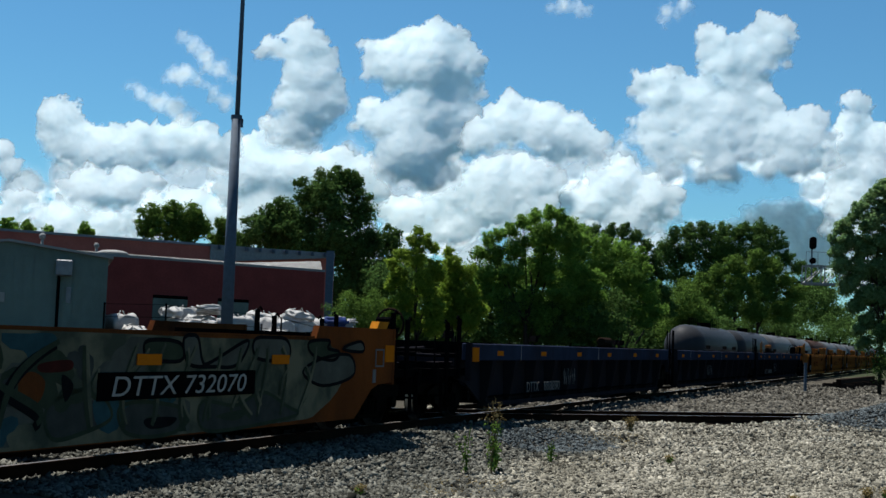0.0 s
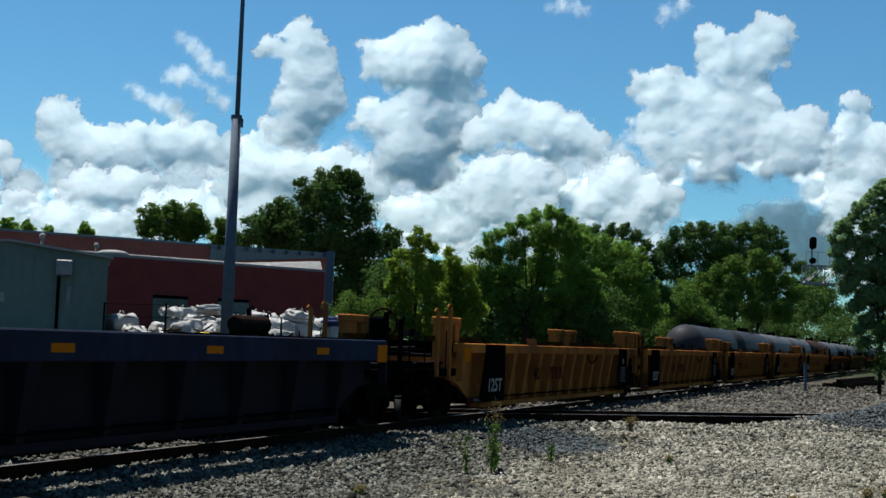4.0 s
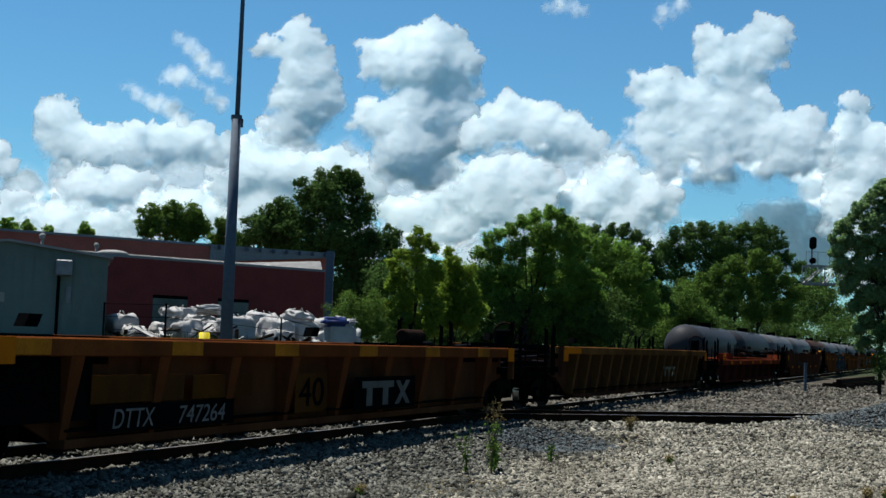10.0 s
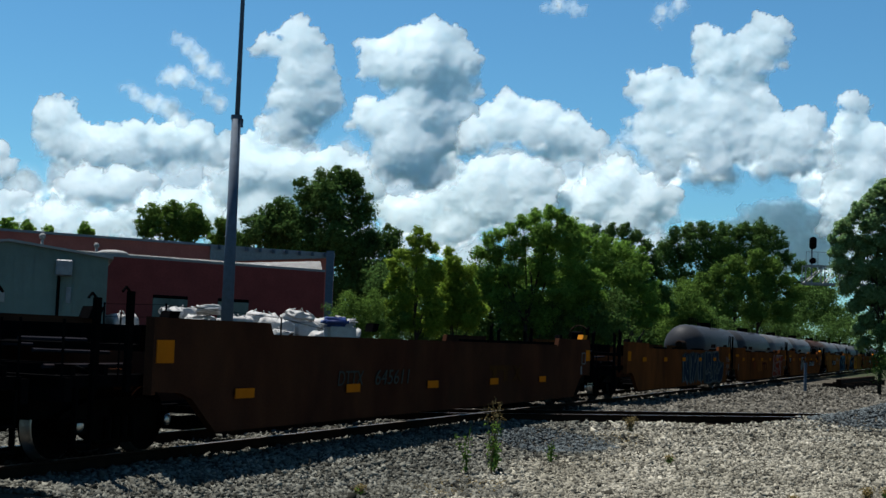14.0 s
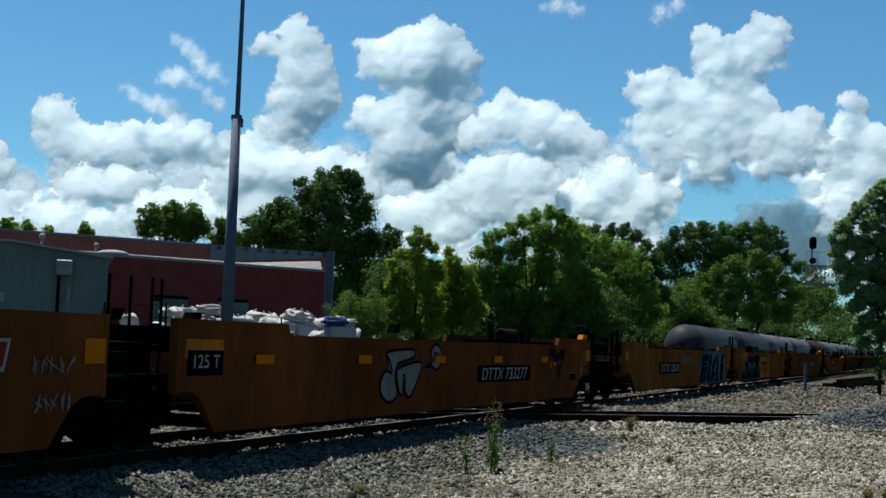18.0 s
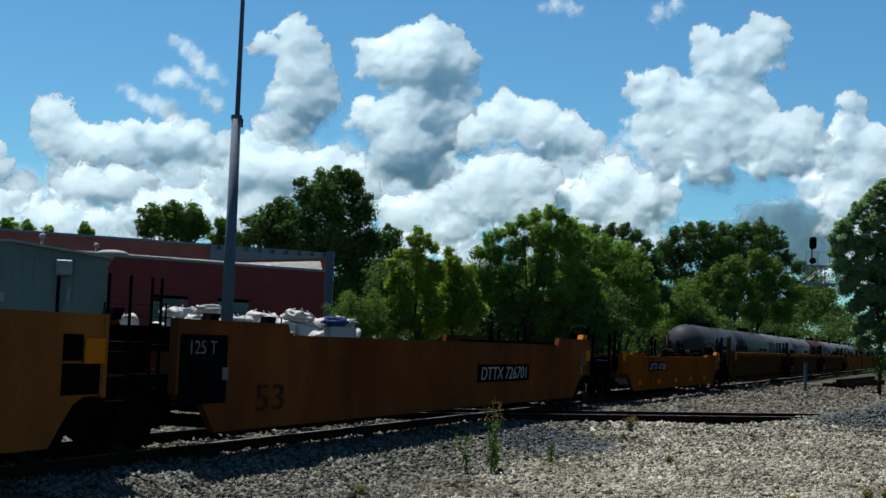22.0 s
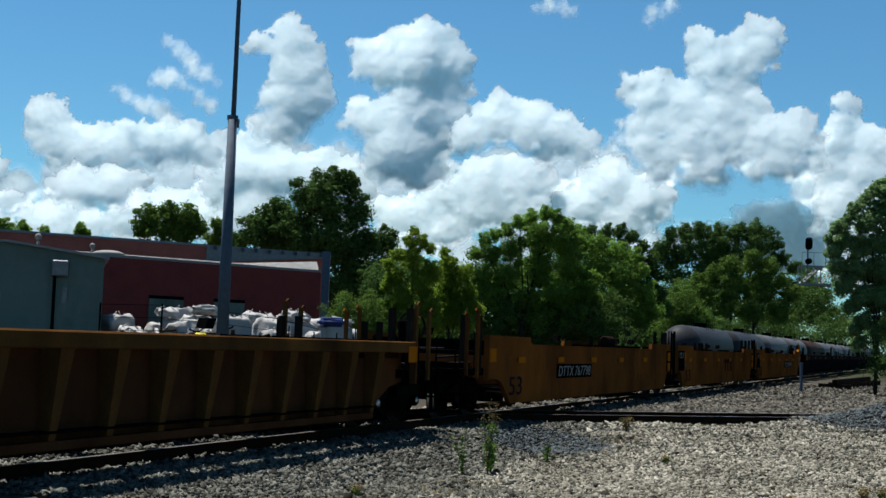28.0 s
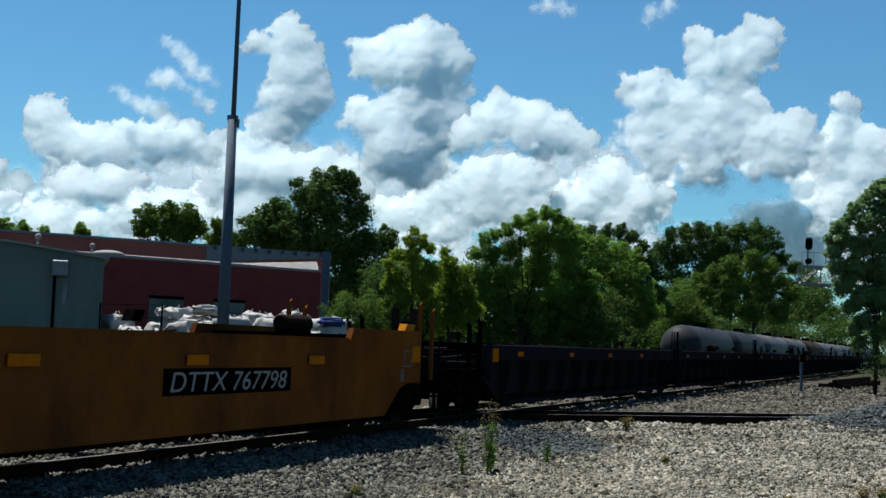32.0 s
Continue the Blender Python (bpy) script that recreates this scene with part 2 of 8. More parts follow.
def thing(name, m, label, category, group="", kind=""):
    ob = new(name)
    ob.matrix_basis = m
    return tagged(ob, label, category, group, kind)


def fast_mesh(name, co, faces, material, smooth=False):
    """A mesh from arrays: co is n x 3, faces is m x k."""
    me = bpy.data.meshes.new(name)
    k, m = faces.shape[1], len(faces)
    me.vertices.add(len(co)), me.loops.add(m * k), me.polygons.add(m)
    me.vertices.foreach_set("co", co.astype(np.float32).ravel())
    me.loops.foreach_set("vertex_index", faces.astype(np.int32).ravel())
    me.polygons.foreach_set("loop_start", np.arange(0, m * k, k, dtype=np.int32))
    me.update(calc_edges=True)
    me.materials.append(material)
    if smooth:
        me.shade_smooth()
    return me


# --- the lie of the land ---
HEADING = 0.37527                                   # of the main track, from north to east
ES = Vector((math.sin(HEADING), math.cos(HEADING)))  # along the track, away from the camera
EN = Vector((-math.cos(HEADING), math.sin(HEADING)))  # across it, away from the camera
FACE0 = Vector((-6.592, 7.5335))                    # on the line of the wagons' near sides
C0 = FACE0 + EN * 1.5                               # on the track's centre line


def on_track(s, d=0.0):
    p = C0 + ES * s + EN * d
    return p.x, p.y


def smooth01(a, b, x):
    t = np.clip((x - a) / (b - a), 0, 1)
    return t * t * (3 - 2 * t)


X0, X1 = Vector((1.56, 28.74)), Vector((8.64, 31.87))   # near rail of the crossing track
CD = (X1 - X0).normalized()
CN = Vector((-CD.y, CD.x))
XC = X0 + CN * 0.75                                  # its centre line


def heap(x, y):
    """The outline of a heap of spare ballast, from 0 to 1."""
    return np.exp(-((x - 12.3) / 2.5) ** 2 - ((y - 31.8) / 2.0) ** 2)


def land(x, y):
    """Height of the ground, for arrays of x and y."""
    x, y = np.asarray(x, float), np.asarray(y, float)
    s = (x - C0.x) * ES.x + (y - C0.y) * ES.y
    d = (x - C0.x) * EN.x + (y - C0.y) * EN.y
    near = -0.52 + 0.3 * smooth01(13, 27, s + 0.25 * np.abs(d))
    far_lvl = 1.12 * (1 - smooth01(46, 66, s)) - 0.35 - 0.65 * smooth01(55, 90, s) * (1 - smooth01(18, 40, d)) + 0.35 * (1 - smooth01(46, 66, s))
    far_lvl = far_lvl + (1.2 - far_lvl) * smooth01(24, 40, d)
    z = np.where(d < 0, near, -0.4 + (far_lvl + 0.4) * smooth01(4.5, 12.5, d))
    bed = 1 - smooth01(1.6, 3.3, np.abs(d))
    z = z * (1 - bed) - 0.16 * bed
    c = (x - XC.x) * CN.x + (y - XC.y) * CN.y
    t = (x - XC.x) * CD.x + (y - XC.y) * CD.y
    bed2 = (1 - smooth01(1.5, 2.6, np.abs(c))) * smooth01(-9, -5, t)
    z = np.where(z < -0.19, z * (1 - bed2) - 0.19 * bed2, z)
    bed3 = (1 - smooth01(1.6, 3.0, np.abs(d - 6.15))) * smooth01(60, 72, s)
    z = z * (1 - bed3) - 0.79 * bed3
    z = z + 0.8 * heap(x, y)
    z = z + np.where(np.abs(d) > 3, 0.03 * np.sin(x * 1.3 + y * 0.7) * np.cos(y * 0.9 - x * 0.4), 0)
    return z


def rest(x, y):
    return float(land(x, y))


def ground_sheet():
    def axis(lo, hi, fine_lo, fine_hi, step):
        a = list(np.arange(fine_lo, fine_hi, step))
        k, p = step, fine_hi
        while p < hi:
            k *= 1.25
            a.append(p)
            p += k
        a.append(hi)
        k, p = step, fine_lo
        while p > lo:
            k *= 1.25
            p -= k
            a.insert(0, max(p, lo))
        return np.array(sorted(set(np.round(a, 4))))
    xs, ys = axis(-4000, 4000, -16, 26, 0.35), axis(-1500, 4500, 6, 70, 0.35)
    gx, gy = np.meshgrid(xs, ys)
    co = np.stack([gx.ravel(), gy.ravel(), land(gx, gy).ravel() - 0.01], 1)
    i = np.arange(len(co)).reshape(gx.shape)
    f = np.stack([i[:-1, :-1], i[:-1, 1:], i[1:, 1:], i[1:, :-1]], -1).reshape(-1, 4)
    tagged(new("ground", fast_mesh("ground", co, f, M["dirt"], True)), "dusty pale gravel ground beside railway tracks", "ground", kind="structure")


ground_sheet()


def rail_mesh(name, length, material):
    bm = bmesh.new()
    prof = [(-0.075, -0.18), (0.075, -0.18), (0.07, -0.165), (0.012, -0.15), (0.012, -0.045), (0.037, -0.035), (0.037, -0.006),
            (0.03, 0), (-0.03, 0), (-0.037, -0.006), (-0.037, -0.035), (-0.012, -0.045), (-0.012, -0.15), (-0.07, -0.165)]
    slab(bm, prof, 0, length)
    me = mesh_of(name, bm, material)
    me.materials.append(M["tread"])
    for p in me.polygons:
        if p.normal.z > 0.9 and p.center.z > -0.01:
            p.material_index = 1
    return me


def tie_mesh():
    bm = bmesh.new()
    box(bm, -1.3, 1.3, -0.115, 0.115, -0.36, -0.178)
    bevel(bm, 0.012)
    return mesh_of("sleeper", bm, M["tie"])


TIE = tie_mesh()


def track(name, start, along, length, tie_from, tie_to, label):
    turn = -math.degrees(math.atan2(along.x, along.y))
    root = thing(name, pose(start.x, start.y, start.z if len(start) > 2 else 0, 0, 0, turn), label, "railway track", kind="structure")
    me = rail_mesh("rail", length, M["rust"])
    for x in (-0.7545, 0.7545):
        part("rail", me, None, root, at=pose(x, 0, 0), label="rusted steel rail with a polished head")
    y = tie_from
    while y < tie_to:
        part("sleeper", TIE, None, root, at=pose(random.uniform(-0.05, 0.05), y, random.uniform(-0.01, 0), 0, 0, random.uniform(-1, 1)))
        y += 0.53
    return root


a = C0 - ES * 560
track("main_track", a, ES, 1320, 560 - 3, 560 + 100, "main line of polished rails on timber sleepers in ballast")
a = XC - CD * 5.2
track("crossing_track", a, CD, 15.5, 0.3, 15.3, "rusty rails that cross the main line at a slant")
a = Vector((15.3, 84.0, -0.6)) - Vector((ES.x, ES.y, 0)) * 6
track("siding_track", a, Vector((ES.x, ES.y, 0)), 330, 1, 60, "siding track under parked tank wagons")
# --- the moving train: well wagons, each unit a thing ---
SPEED = 15.85
CACHE = {}


def cached(key, make):
    if key not in CACHE:
        CACHE[key] = make()
    return CACHE[key]


def wheel_mesh():
    bm = bmesh.new()
    n = 28
    rings = [(0.0, -0.06, 0.0), (0.12, -0.085, 0), (0.15, -0.035, 0), (0.33, -0.03, 0), (0.345, -0.065, 0), (0.405, -0.065, 0), (0.42, -0.05, 0),
             (0.425, 0.05, 0), (0.45, 0.065, 0), (0.45, 0.085, 0), (0.3, 0.085, 0), (0.0, 0.085, 0)]
    last = None
    for r, y, _ in rings:
        if r == 0:
            ring = [bm.verts.new((0, y, 0))]
        else:
            ring = [bm.verts.new((r * math.cos(2 * math.pi * i / n), y, r * math.sin(2 * math.pi * i / n))) for i in range(n)]
        if last:
            for i in range(n):
                j = (i + 1) % n
                if len(last) == 1:
                    bm.faces.new((last[0], ring[i], ring[j]))
                elif len(ring) == 1:
                    bm.faces.new((last[i], ring[0], last[j]))
                else:
                    bm.faces.new((last[i], ring[i], ring[j], last[j]))
        last = ring
    me = mesh_of("wheel", bm, M["iron"], True)
    me.materials.append(M["tread"])
    for p in me.polygons:
        if math.hypot(p.center.x, p.center.z) > 0.405 and p.center.y < 0.06:
            p.material_index = 1
    return me


def side_frame_mesh():
    bm = bmesh.new()
    slab(bm, [(-1.12, 0.36), (-0.98, 0.3), (-0.62, 0.33), (-0.38, 0.17), (0.38, 0.17), (0.62, 0.33), (0.98, 0.3), (1.12, 0.36), (1.1, 0.55),
              (0.92, 0.6), (0.5, 0.72), (-0.5, 0.72), (-0.92, 0.6), (-1.1, 0.55)], -0.07, 0.07)
    bevel(bm, 0.02)
    for x in (-0.24, -0.08, 0.08, 0.24):
        rod(bm, (x, -0.09, 0.24), (x, -0.09, 0.5), 0.055, 10)
    for x in (-0.89, 0.89):
        rod(bm, (x, -0.17, 0.42), (x, 0.05, 0.42), 0.1, 12)
    return mesh_of("side_frame", bm, M["iron"])


def bolster_mesh():
    bm = bmesh.new()
    box(bm, -0.2, 0.2, -1.05, 1.05, 0.45, 0.72)
    for x in (-0.89, 0.89):
        rod(bm, (x, -0.95, 0.42), (x, 0.95, 0.42), 0.075, 12)
    return mesh_of("truck", bm, M["iron"])


def cap_mesh():
    bm = bmesh.new()
    bmesh.ops.create_uvsphere(bm, u_segments=16, v_segments=10, radius=0.075, matrix=Matrix.Diagonal((1, 0.45, 1, 1)))
    return mesh_of("bearing_cap", bm, M["tread"], True)


def truck(parent, x, caps=False):
    root = part("truck", cached("bolster", bolster_mesh), None, parent, "greasy black two-axle bogie", pose(x, 0, 0))
    for y in (-0.98, 0.98):
        part("side_frame", cached("frame", side_frame_mesh), None, root, at=pose(0, y, 0, 0, 0, 0 if y < 0 else 180))
    for dx in (-0.89, 0.89):
        if caps:
            part("bearing_cap", cached("cap", cap_mesh), None, root, at=pose(dx, -1.16, 0.42), label="bright worn bearing cap")
        for y in (-0.7545, 0.7545):
            part("wheel", cached("wheel", wheel_mesh), None, root, at=pose(dx, y, 0.424, 0, 0, 0 if y < 0 else 180), label="steel wheel with a worn bright tread")


def lettering(parent, text, x, z, height, material, y=-1.512, width=None, shear=0.18, name="lettering", bold=0.0):
    """Painted characters on a near side, centred at x and z."""
    def make():
        cu = bpy.data.curves.new("lettering", "FONT")
        cu.body, cu.size, cu.shear, cu.align_x, cu.align_y = text, 1.0, shear, "CENTER", "CENTER"
        cu.extrude, cu.offset = 0.002, bold
        tmp = bpy.data.objects.new("lettering", cu)
        scene.collection.objects.link(tmp)
        bpy.context.view_layer.update()
        me = bpy.data.meshes.new_from_object(tmp.evaluated_get(bpy.context.evaluated_depsgraph_get()))
        bpy.data.objects.remove(tmp), bpy.data.curves.remove(cu)
        co = np.empty(len(me.vertices) * 3)
        me.vertices.foreach_get("co", co)
        co = co.reshape(-1, 3)
        lo, hi = co.min(0), co.max(0)
        h = height / (hi[1] - lo[1])
        w = (width / (hi[0] - lo[0])) if width else h
        co = (co - (lo + hi) / 2) * (w, h, 1)
        me.vertices.foreach_set("co", co.ravel())
        me.materials.clear()
        me.materials.append(material)
        me.update()
        return me
    me = cached((text, height, width, material.name, shear, bold), make)
    return part(name, me, None, parent, at=pose(x, y, z, 90))


def plate(parent, x0, x1, z0, z1, material, y=-1.503, name="panel", label="", lean=0.0):
    bm = bmesh.new()
    box(bm, x0, x1, y, y + 0.012, z0, z1, (lean, 0))
    return part(name, bm, material, parent, label)


def logo(parent, x, z, w, h, material, y=-1.512):
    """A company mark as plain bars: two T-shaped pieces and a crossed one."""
    k = w / 3.1
    for i in (0, 1):
        c = x - w / 2 + k * (0.5 + i * 1.0)
        bm = bmesh.new()
        slab(bm, [(c - 0.2 * k, z - 0.5 * h), (c + 0.15 * k, z - 0.5 * h), (c + 0.15 * k, z + 0.22 * h), (c + 0.5 * k, z + 0.22 * h), (c + 0.5 * k, z + 0.5 * h),
                  (c - 0.48 * k, z + 0.5 * h), (c - 0.48 * k, z + 0.22 * h), (c - 0.2 * k, z + 0.22 * h)], y, y + 0.004)
        part("company_mark", bm, material, parent)
    c = x + w / 2 - 0.5 * k
    for sgn, q in ((1, 0.0), (-1, 0.005)):
        bm = bmesh.new()
        out = [(c - sgn * 0.5 * k, z - 0.5 * h), (c - sgn * 0.22 * k, z - 0.5 * h), (c + sgn * 0.5 * k, z + 0.5 * h), (c + sgn * 0.22 * k, z + 0.5 * h)]
        slab(bm, out if sgn > 0 else out[::-1], y - q, y - q + 0.004)
        part("company_mark", bm, material, parent)


def stroke(bm, pts, w, y):
    """A brush stroke: a flat ribbon with swelling width along a smooth line."""
    n = len(pts)
    L, R = [], []
    for i, (x, z) in enumerate(pts):
        a, b = pts[max(i - 1, 0)], pts[min(i + 1, n - 1)]
        dx, dz = b[0] - a[0], b[1] - a[1]
        k = math.hypot(dx, dz) or 1
        ww = w * (0.55 + 0.45 * math.sin(math.pi * (i + 0.5) / n))
        L.append(bm.verts.new((x - dz / k * ww, y, z + dx / k * ww)))
        R.append(bm.verts.new((x + dz / k * ww, y, z - dx / k * ww)))
    for i in range(n - 1):
        bm.faces.new((L[i], L[i + 1], R[i + 1], R[i]))


def graffiti(parent, x0, x1, z0, z1, colours, seed, count=9, fat=0.13, backing=None, label="spray-painted graffiti"):
    """Interlocking swirls of spray paint, in layers of colour."""
    rnd = random.Random(seed)
    y = -1.52
    if backing:
        bm = bmesh.new()
        n = 26
        top = [(x0 + (x1 - x0) * i / n, z1 - 0.09 * abs(rnd.gauss(0, 1))) for i in range(n + 1)]
        low = [(x0 + (x1 - x0) * i / n, z0 + 0.09 * abs(rnd.gauss(0, 1))) for i in range(n + 1)]
        a, b = [bm.verts.new((x, y, z)) for x, z in top], [bm.verts.new((x, y, z)) for x, z in low]
        for i in range(n):
            bm.faces.new((a[i], b[i], b[i + 1], a[i + 1]))
        part("graffiti", bm, backing, parent, label)
    for k in range(count * 2):
        cx = x0 + (x1 - x0) * (k // 2 + 0.5) / count
        w = (x1 - x0) / count
        slant = rnd.uniform(-0.9, 0.9) if k % 2 else rnd.uniform(-0.25, 0.35)
        lo, hi = (0.06, 0.94) if k % 2 == 0 else sorted((rnd.uniform(0.05, 0.5), rnd.uniform(0.5, 0.95)))
        p = [Vector((min(max(cx + slant * w * (t - 0.5) * 2 + rnd.uniform(-0.4, 0.4) * w, x0 + fat), x1 - fat), z0 + (z1 - z0) * t)) for t in
             (lo, lo + (hi - lo) * 0.33, lo + (hi - lo) * 0.66, hi)]
        pts = []
        for i in range(13):
            t = i / 12
            q = p[0] * (1 - t) ** 3 + p[1] * 3 * t * (1 - t) ** 2 + p[2] * 3 * t * t * (1 - t) + p[3] * t ** 3
            pts.append((q.x, min(max(q.y, z0 + fat * 0.4), z1 - fat * 0.4)))
        ww = fat * rnd.uniform(0.6, 1.15)
        for li, colour in enumerate(colours):
            off = 0.04 * li
            bm = bmesh.new()
            stroke(bm, [(x + off, z + off) for x, z in pts], ww * (1.0, 0.62, 0.22)[li], y - 0.003 * (li + 1) - 0.0001 * k)
            part("graffiti", bm, colour, parent, label)


def blotches(parent, x0, x1, z0, z1, colours, seed, count):
    """Overlapping soft-edged patches of spray paint."""
    rnd = random.Random(seed)
    bms = [bmesh.new() for _ in colours]
    for k in range(count):
        bm = bms[k % len(colours)]
        cx, cz, r = rnd.uniform(x0, x1), rnd.uniform(z0, z1), rnd.uniform(0.08, 0.3)
        n, ph = 18, rnd.uniform(0, 6.28)
        vs = []
        for i in range(n):
            a = 2 * math.pi * i / n
            q = r * (1 + 0.3 * math.sin(2 * a + ph) + 0.2 * math.sin(3 * a + 2 * ph))
            vs.append(bm.verts.new((min(max(cx + 1.5 * q * math.cos(a), x0), x1), -1.517 - 0.00005 * k, min(max(cz + q * math.sin(a), z0), z1))))
        bm.faces.new(vs)
    for bm, colour in zip(bms, colours):
        part("graffiti", bm, colour, parent, "sprayed paint blotches")


def spray(parent, o, pts, colour, layer=0, rim=None, curvy=True, rim_width=0.025):
    """One sprayed shape on the near side, given in train places and heights; rim draws its outline."""
    pts = [(x + o, z) for x, z in pts]
    n = len(pts)
    out = []
    for i in range(n):
        p0, p1, p2, p3 = (Vector(pts[(i + k) % n]) for k in (-1, 0, 1, 2))
        for t in ((0, 0.2, 0.4, 0.6, 0.8) if curvy else (0,)):
            q = p1 + 0.5 * (t * (p2 - p0) + t * t * (2 * p0 - 5 * p1 + 4 * p2 - p3) + t ** 3 * (3 * p1 - p0 - 3 * p2 + p3))
            out.append((q.x, min(max(q.y, 0.26), 1.49)))
    y = -1.514 - 0.002 * layer
    bm = bmesh.new()
    bm.faces.new([bm.verts.new((x, y, z)) for x, z in out])
    bmesh.ops.triangulate(bm, faces=bm.faces[:])
    part("graffiti", bm, colour, parent, "sprayed graffiti shape")
    if rim:
        bm = bmesh.new()
        m = len(out)
        ring = []
        for i, (x, z) in enumerate(out):
            a, b = out[i - 1], out[(i + 1) % m]
            dx, dz = b[0] - a[0], b[1] - a[1]
            k = rim_width / (math.hypot(dx, dz) or 1)
            ring.append((bm.verts.new((x - dz * k, y - 0.001, z + dx * k)), bm.verts.new((x + dz * k, y - 0.001, z - dx * k))))
        for i in range(m):
            (a, b), (c, d) = ring[i], ring[(i + 1) % m]
            bm.faces.new((a, b, d, c))
        part("graffiti", bm, rim, parent, "sprayed graffiti outline")


PAINT = {
    "teal": mat("sprayed_teal", (0.03, 0.075, 0.085), (0.02, 0.045, 0.05), 0.6, bump=0.02, gloss=0.0),
    "pale": mat("sprayed_pale_grey", (0.115, 0.118, 0.112), (0.06, 0.064, 0.06), 0.6, bump=0.02, gloss=0.0),
    "silver": mat("sprayed_silver_grey", (0.18, 0.175, 0.165), (0.11, 0.108, 0.1), 0.6, bump=0.02, gloss=0.0),
    "ink": mat("sprayed_black", (0.01, 0.011, 0.012), (0.006, 0.006, 0.007), 0.6, bump=0.02, gloss=0.0),
    "dusk": mat("sprayed_dark_slate_blue", (0.022, 0.03, 0.042), (0.012, 0.018, 0.026), 0.6, bump=0.02, gloss=0.0),
    "grime": mat("sprayed_grey_green", (0.05, 0.055, 0.048), (0.03, 0.033, 0.03), 0.6, bump=0.02, gloss=0.0),
    "crimson": mat("sprayed_red", (0.21, 0.033, 0.016), (0.13, 0.022, 0.012), 0.6, bump=0.02, gloss=0.0),
    "moss": mat("sprayed_moss_green", (0.04, 0.052, 0.032), (0.025, 0.032, 0.022), 0.6, bump=0.02, gloss=0.0),
    "sky": mat("sprayed_pale_blue", (0.055, 0.12, 0.15), (0.035, 0.08, 0.105), 0.6, bump=0.02, gloss=0.0),
    "night": mat("sprayed_blue_black", (0.009, 0.013, 0.022), (0.006, 0.008, 0.013), 0.6, bump=0.02, gloss=0.0),
    "azure": mat("sprayed_bright_blue", (0.03, 0.085, 0.2), (0.02, 0.06, 0.15), 0.6, bump=0.02, gloss=0.0),
    "haze": mat("sprayed_dull_teal_fill", (0.084, 0.147, 0.161), (0.049, 0.084, 0.091), 0.6, scale=2.0, bump=0.02, gloss=0.0),
    "drab": mat("sprayed_drab_grey", (0.088, 0.09, 0.075), (0.05, 0.052, 0.042), 0.6, scale=3.0, bump=0.02, gloss=0.0),
    "camo": mat("blotched_sprayed_side", (0.125, 0.118, 0.078), (0.048, 0.056, 0.04), 0.6, scale=2.2, spread=0.2, bump=0.02, gloss=0.0),
}


def bar(root, name, material, p, q, r, label="", n=6):
    bm = bmesh.new()
    rod(bm, p, q, r, n)
    return part(name, bm, material, root, label)


def grab_post(root, x, y, z0, z1, material, hook):
    """A flat upright with a bent-over hand hold at its head."""
    bm = bmesh.new()
    box(bm, x - 0.045, x + 0.045, y - 0.03, y + 0.03, z0, z1)
    rod(bm, (x, y, z1 - 0.02), (x + hook * 0.1, y, z1 + 0.05), 0.016, 6)
    rod(bm, (x + hook * 0.1, y, z1 + 0.05), (x + hook * 0.17, y, z1 - 0.01), 0.016, 6)
    part("grab_post", bm, material, root, "upright steel grab post")


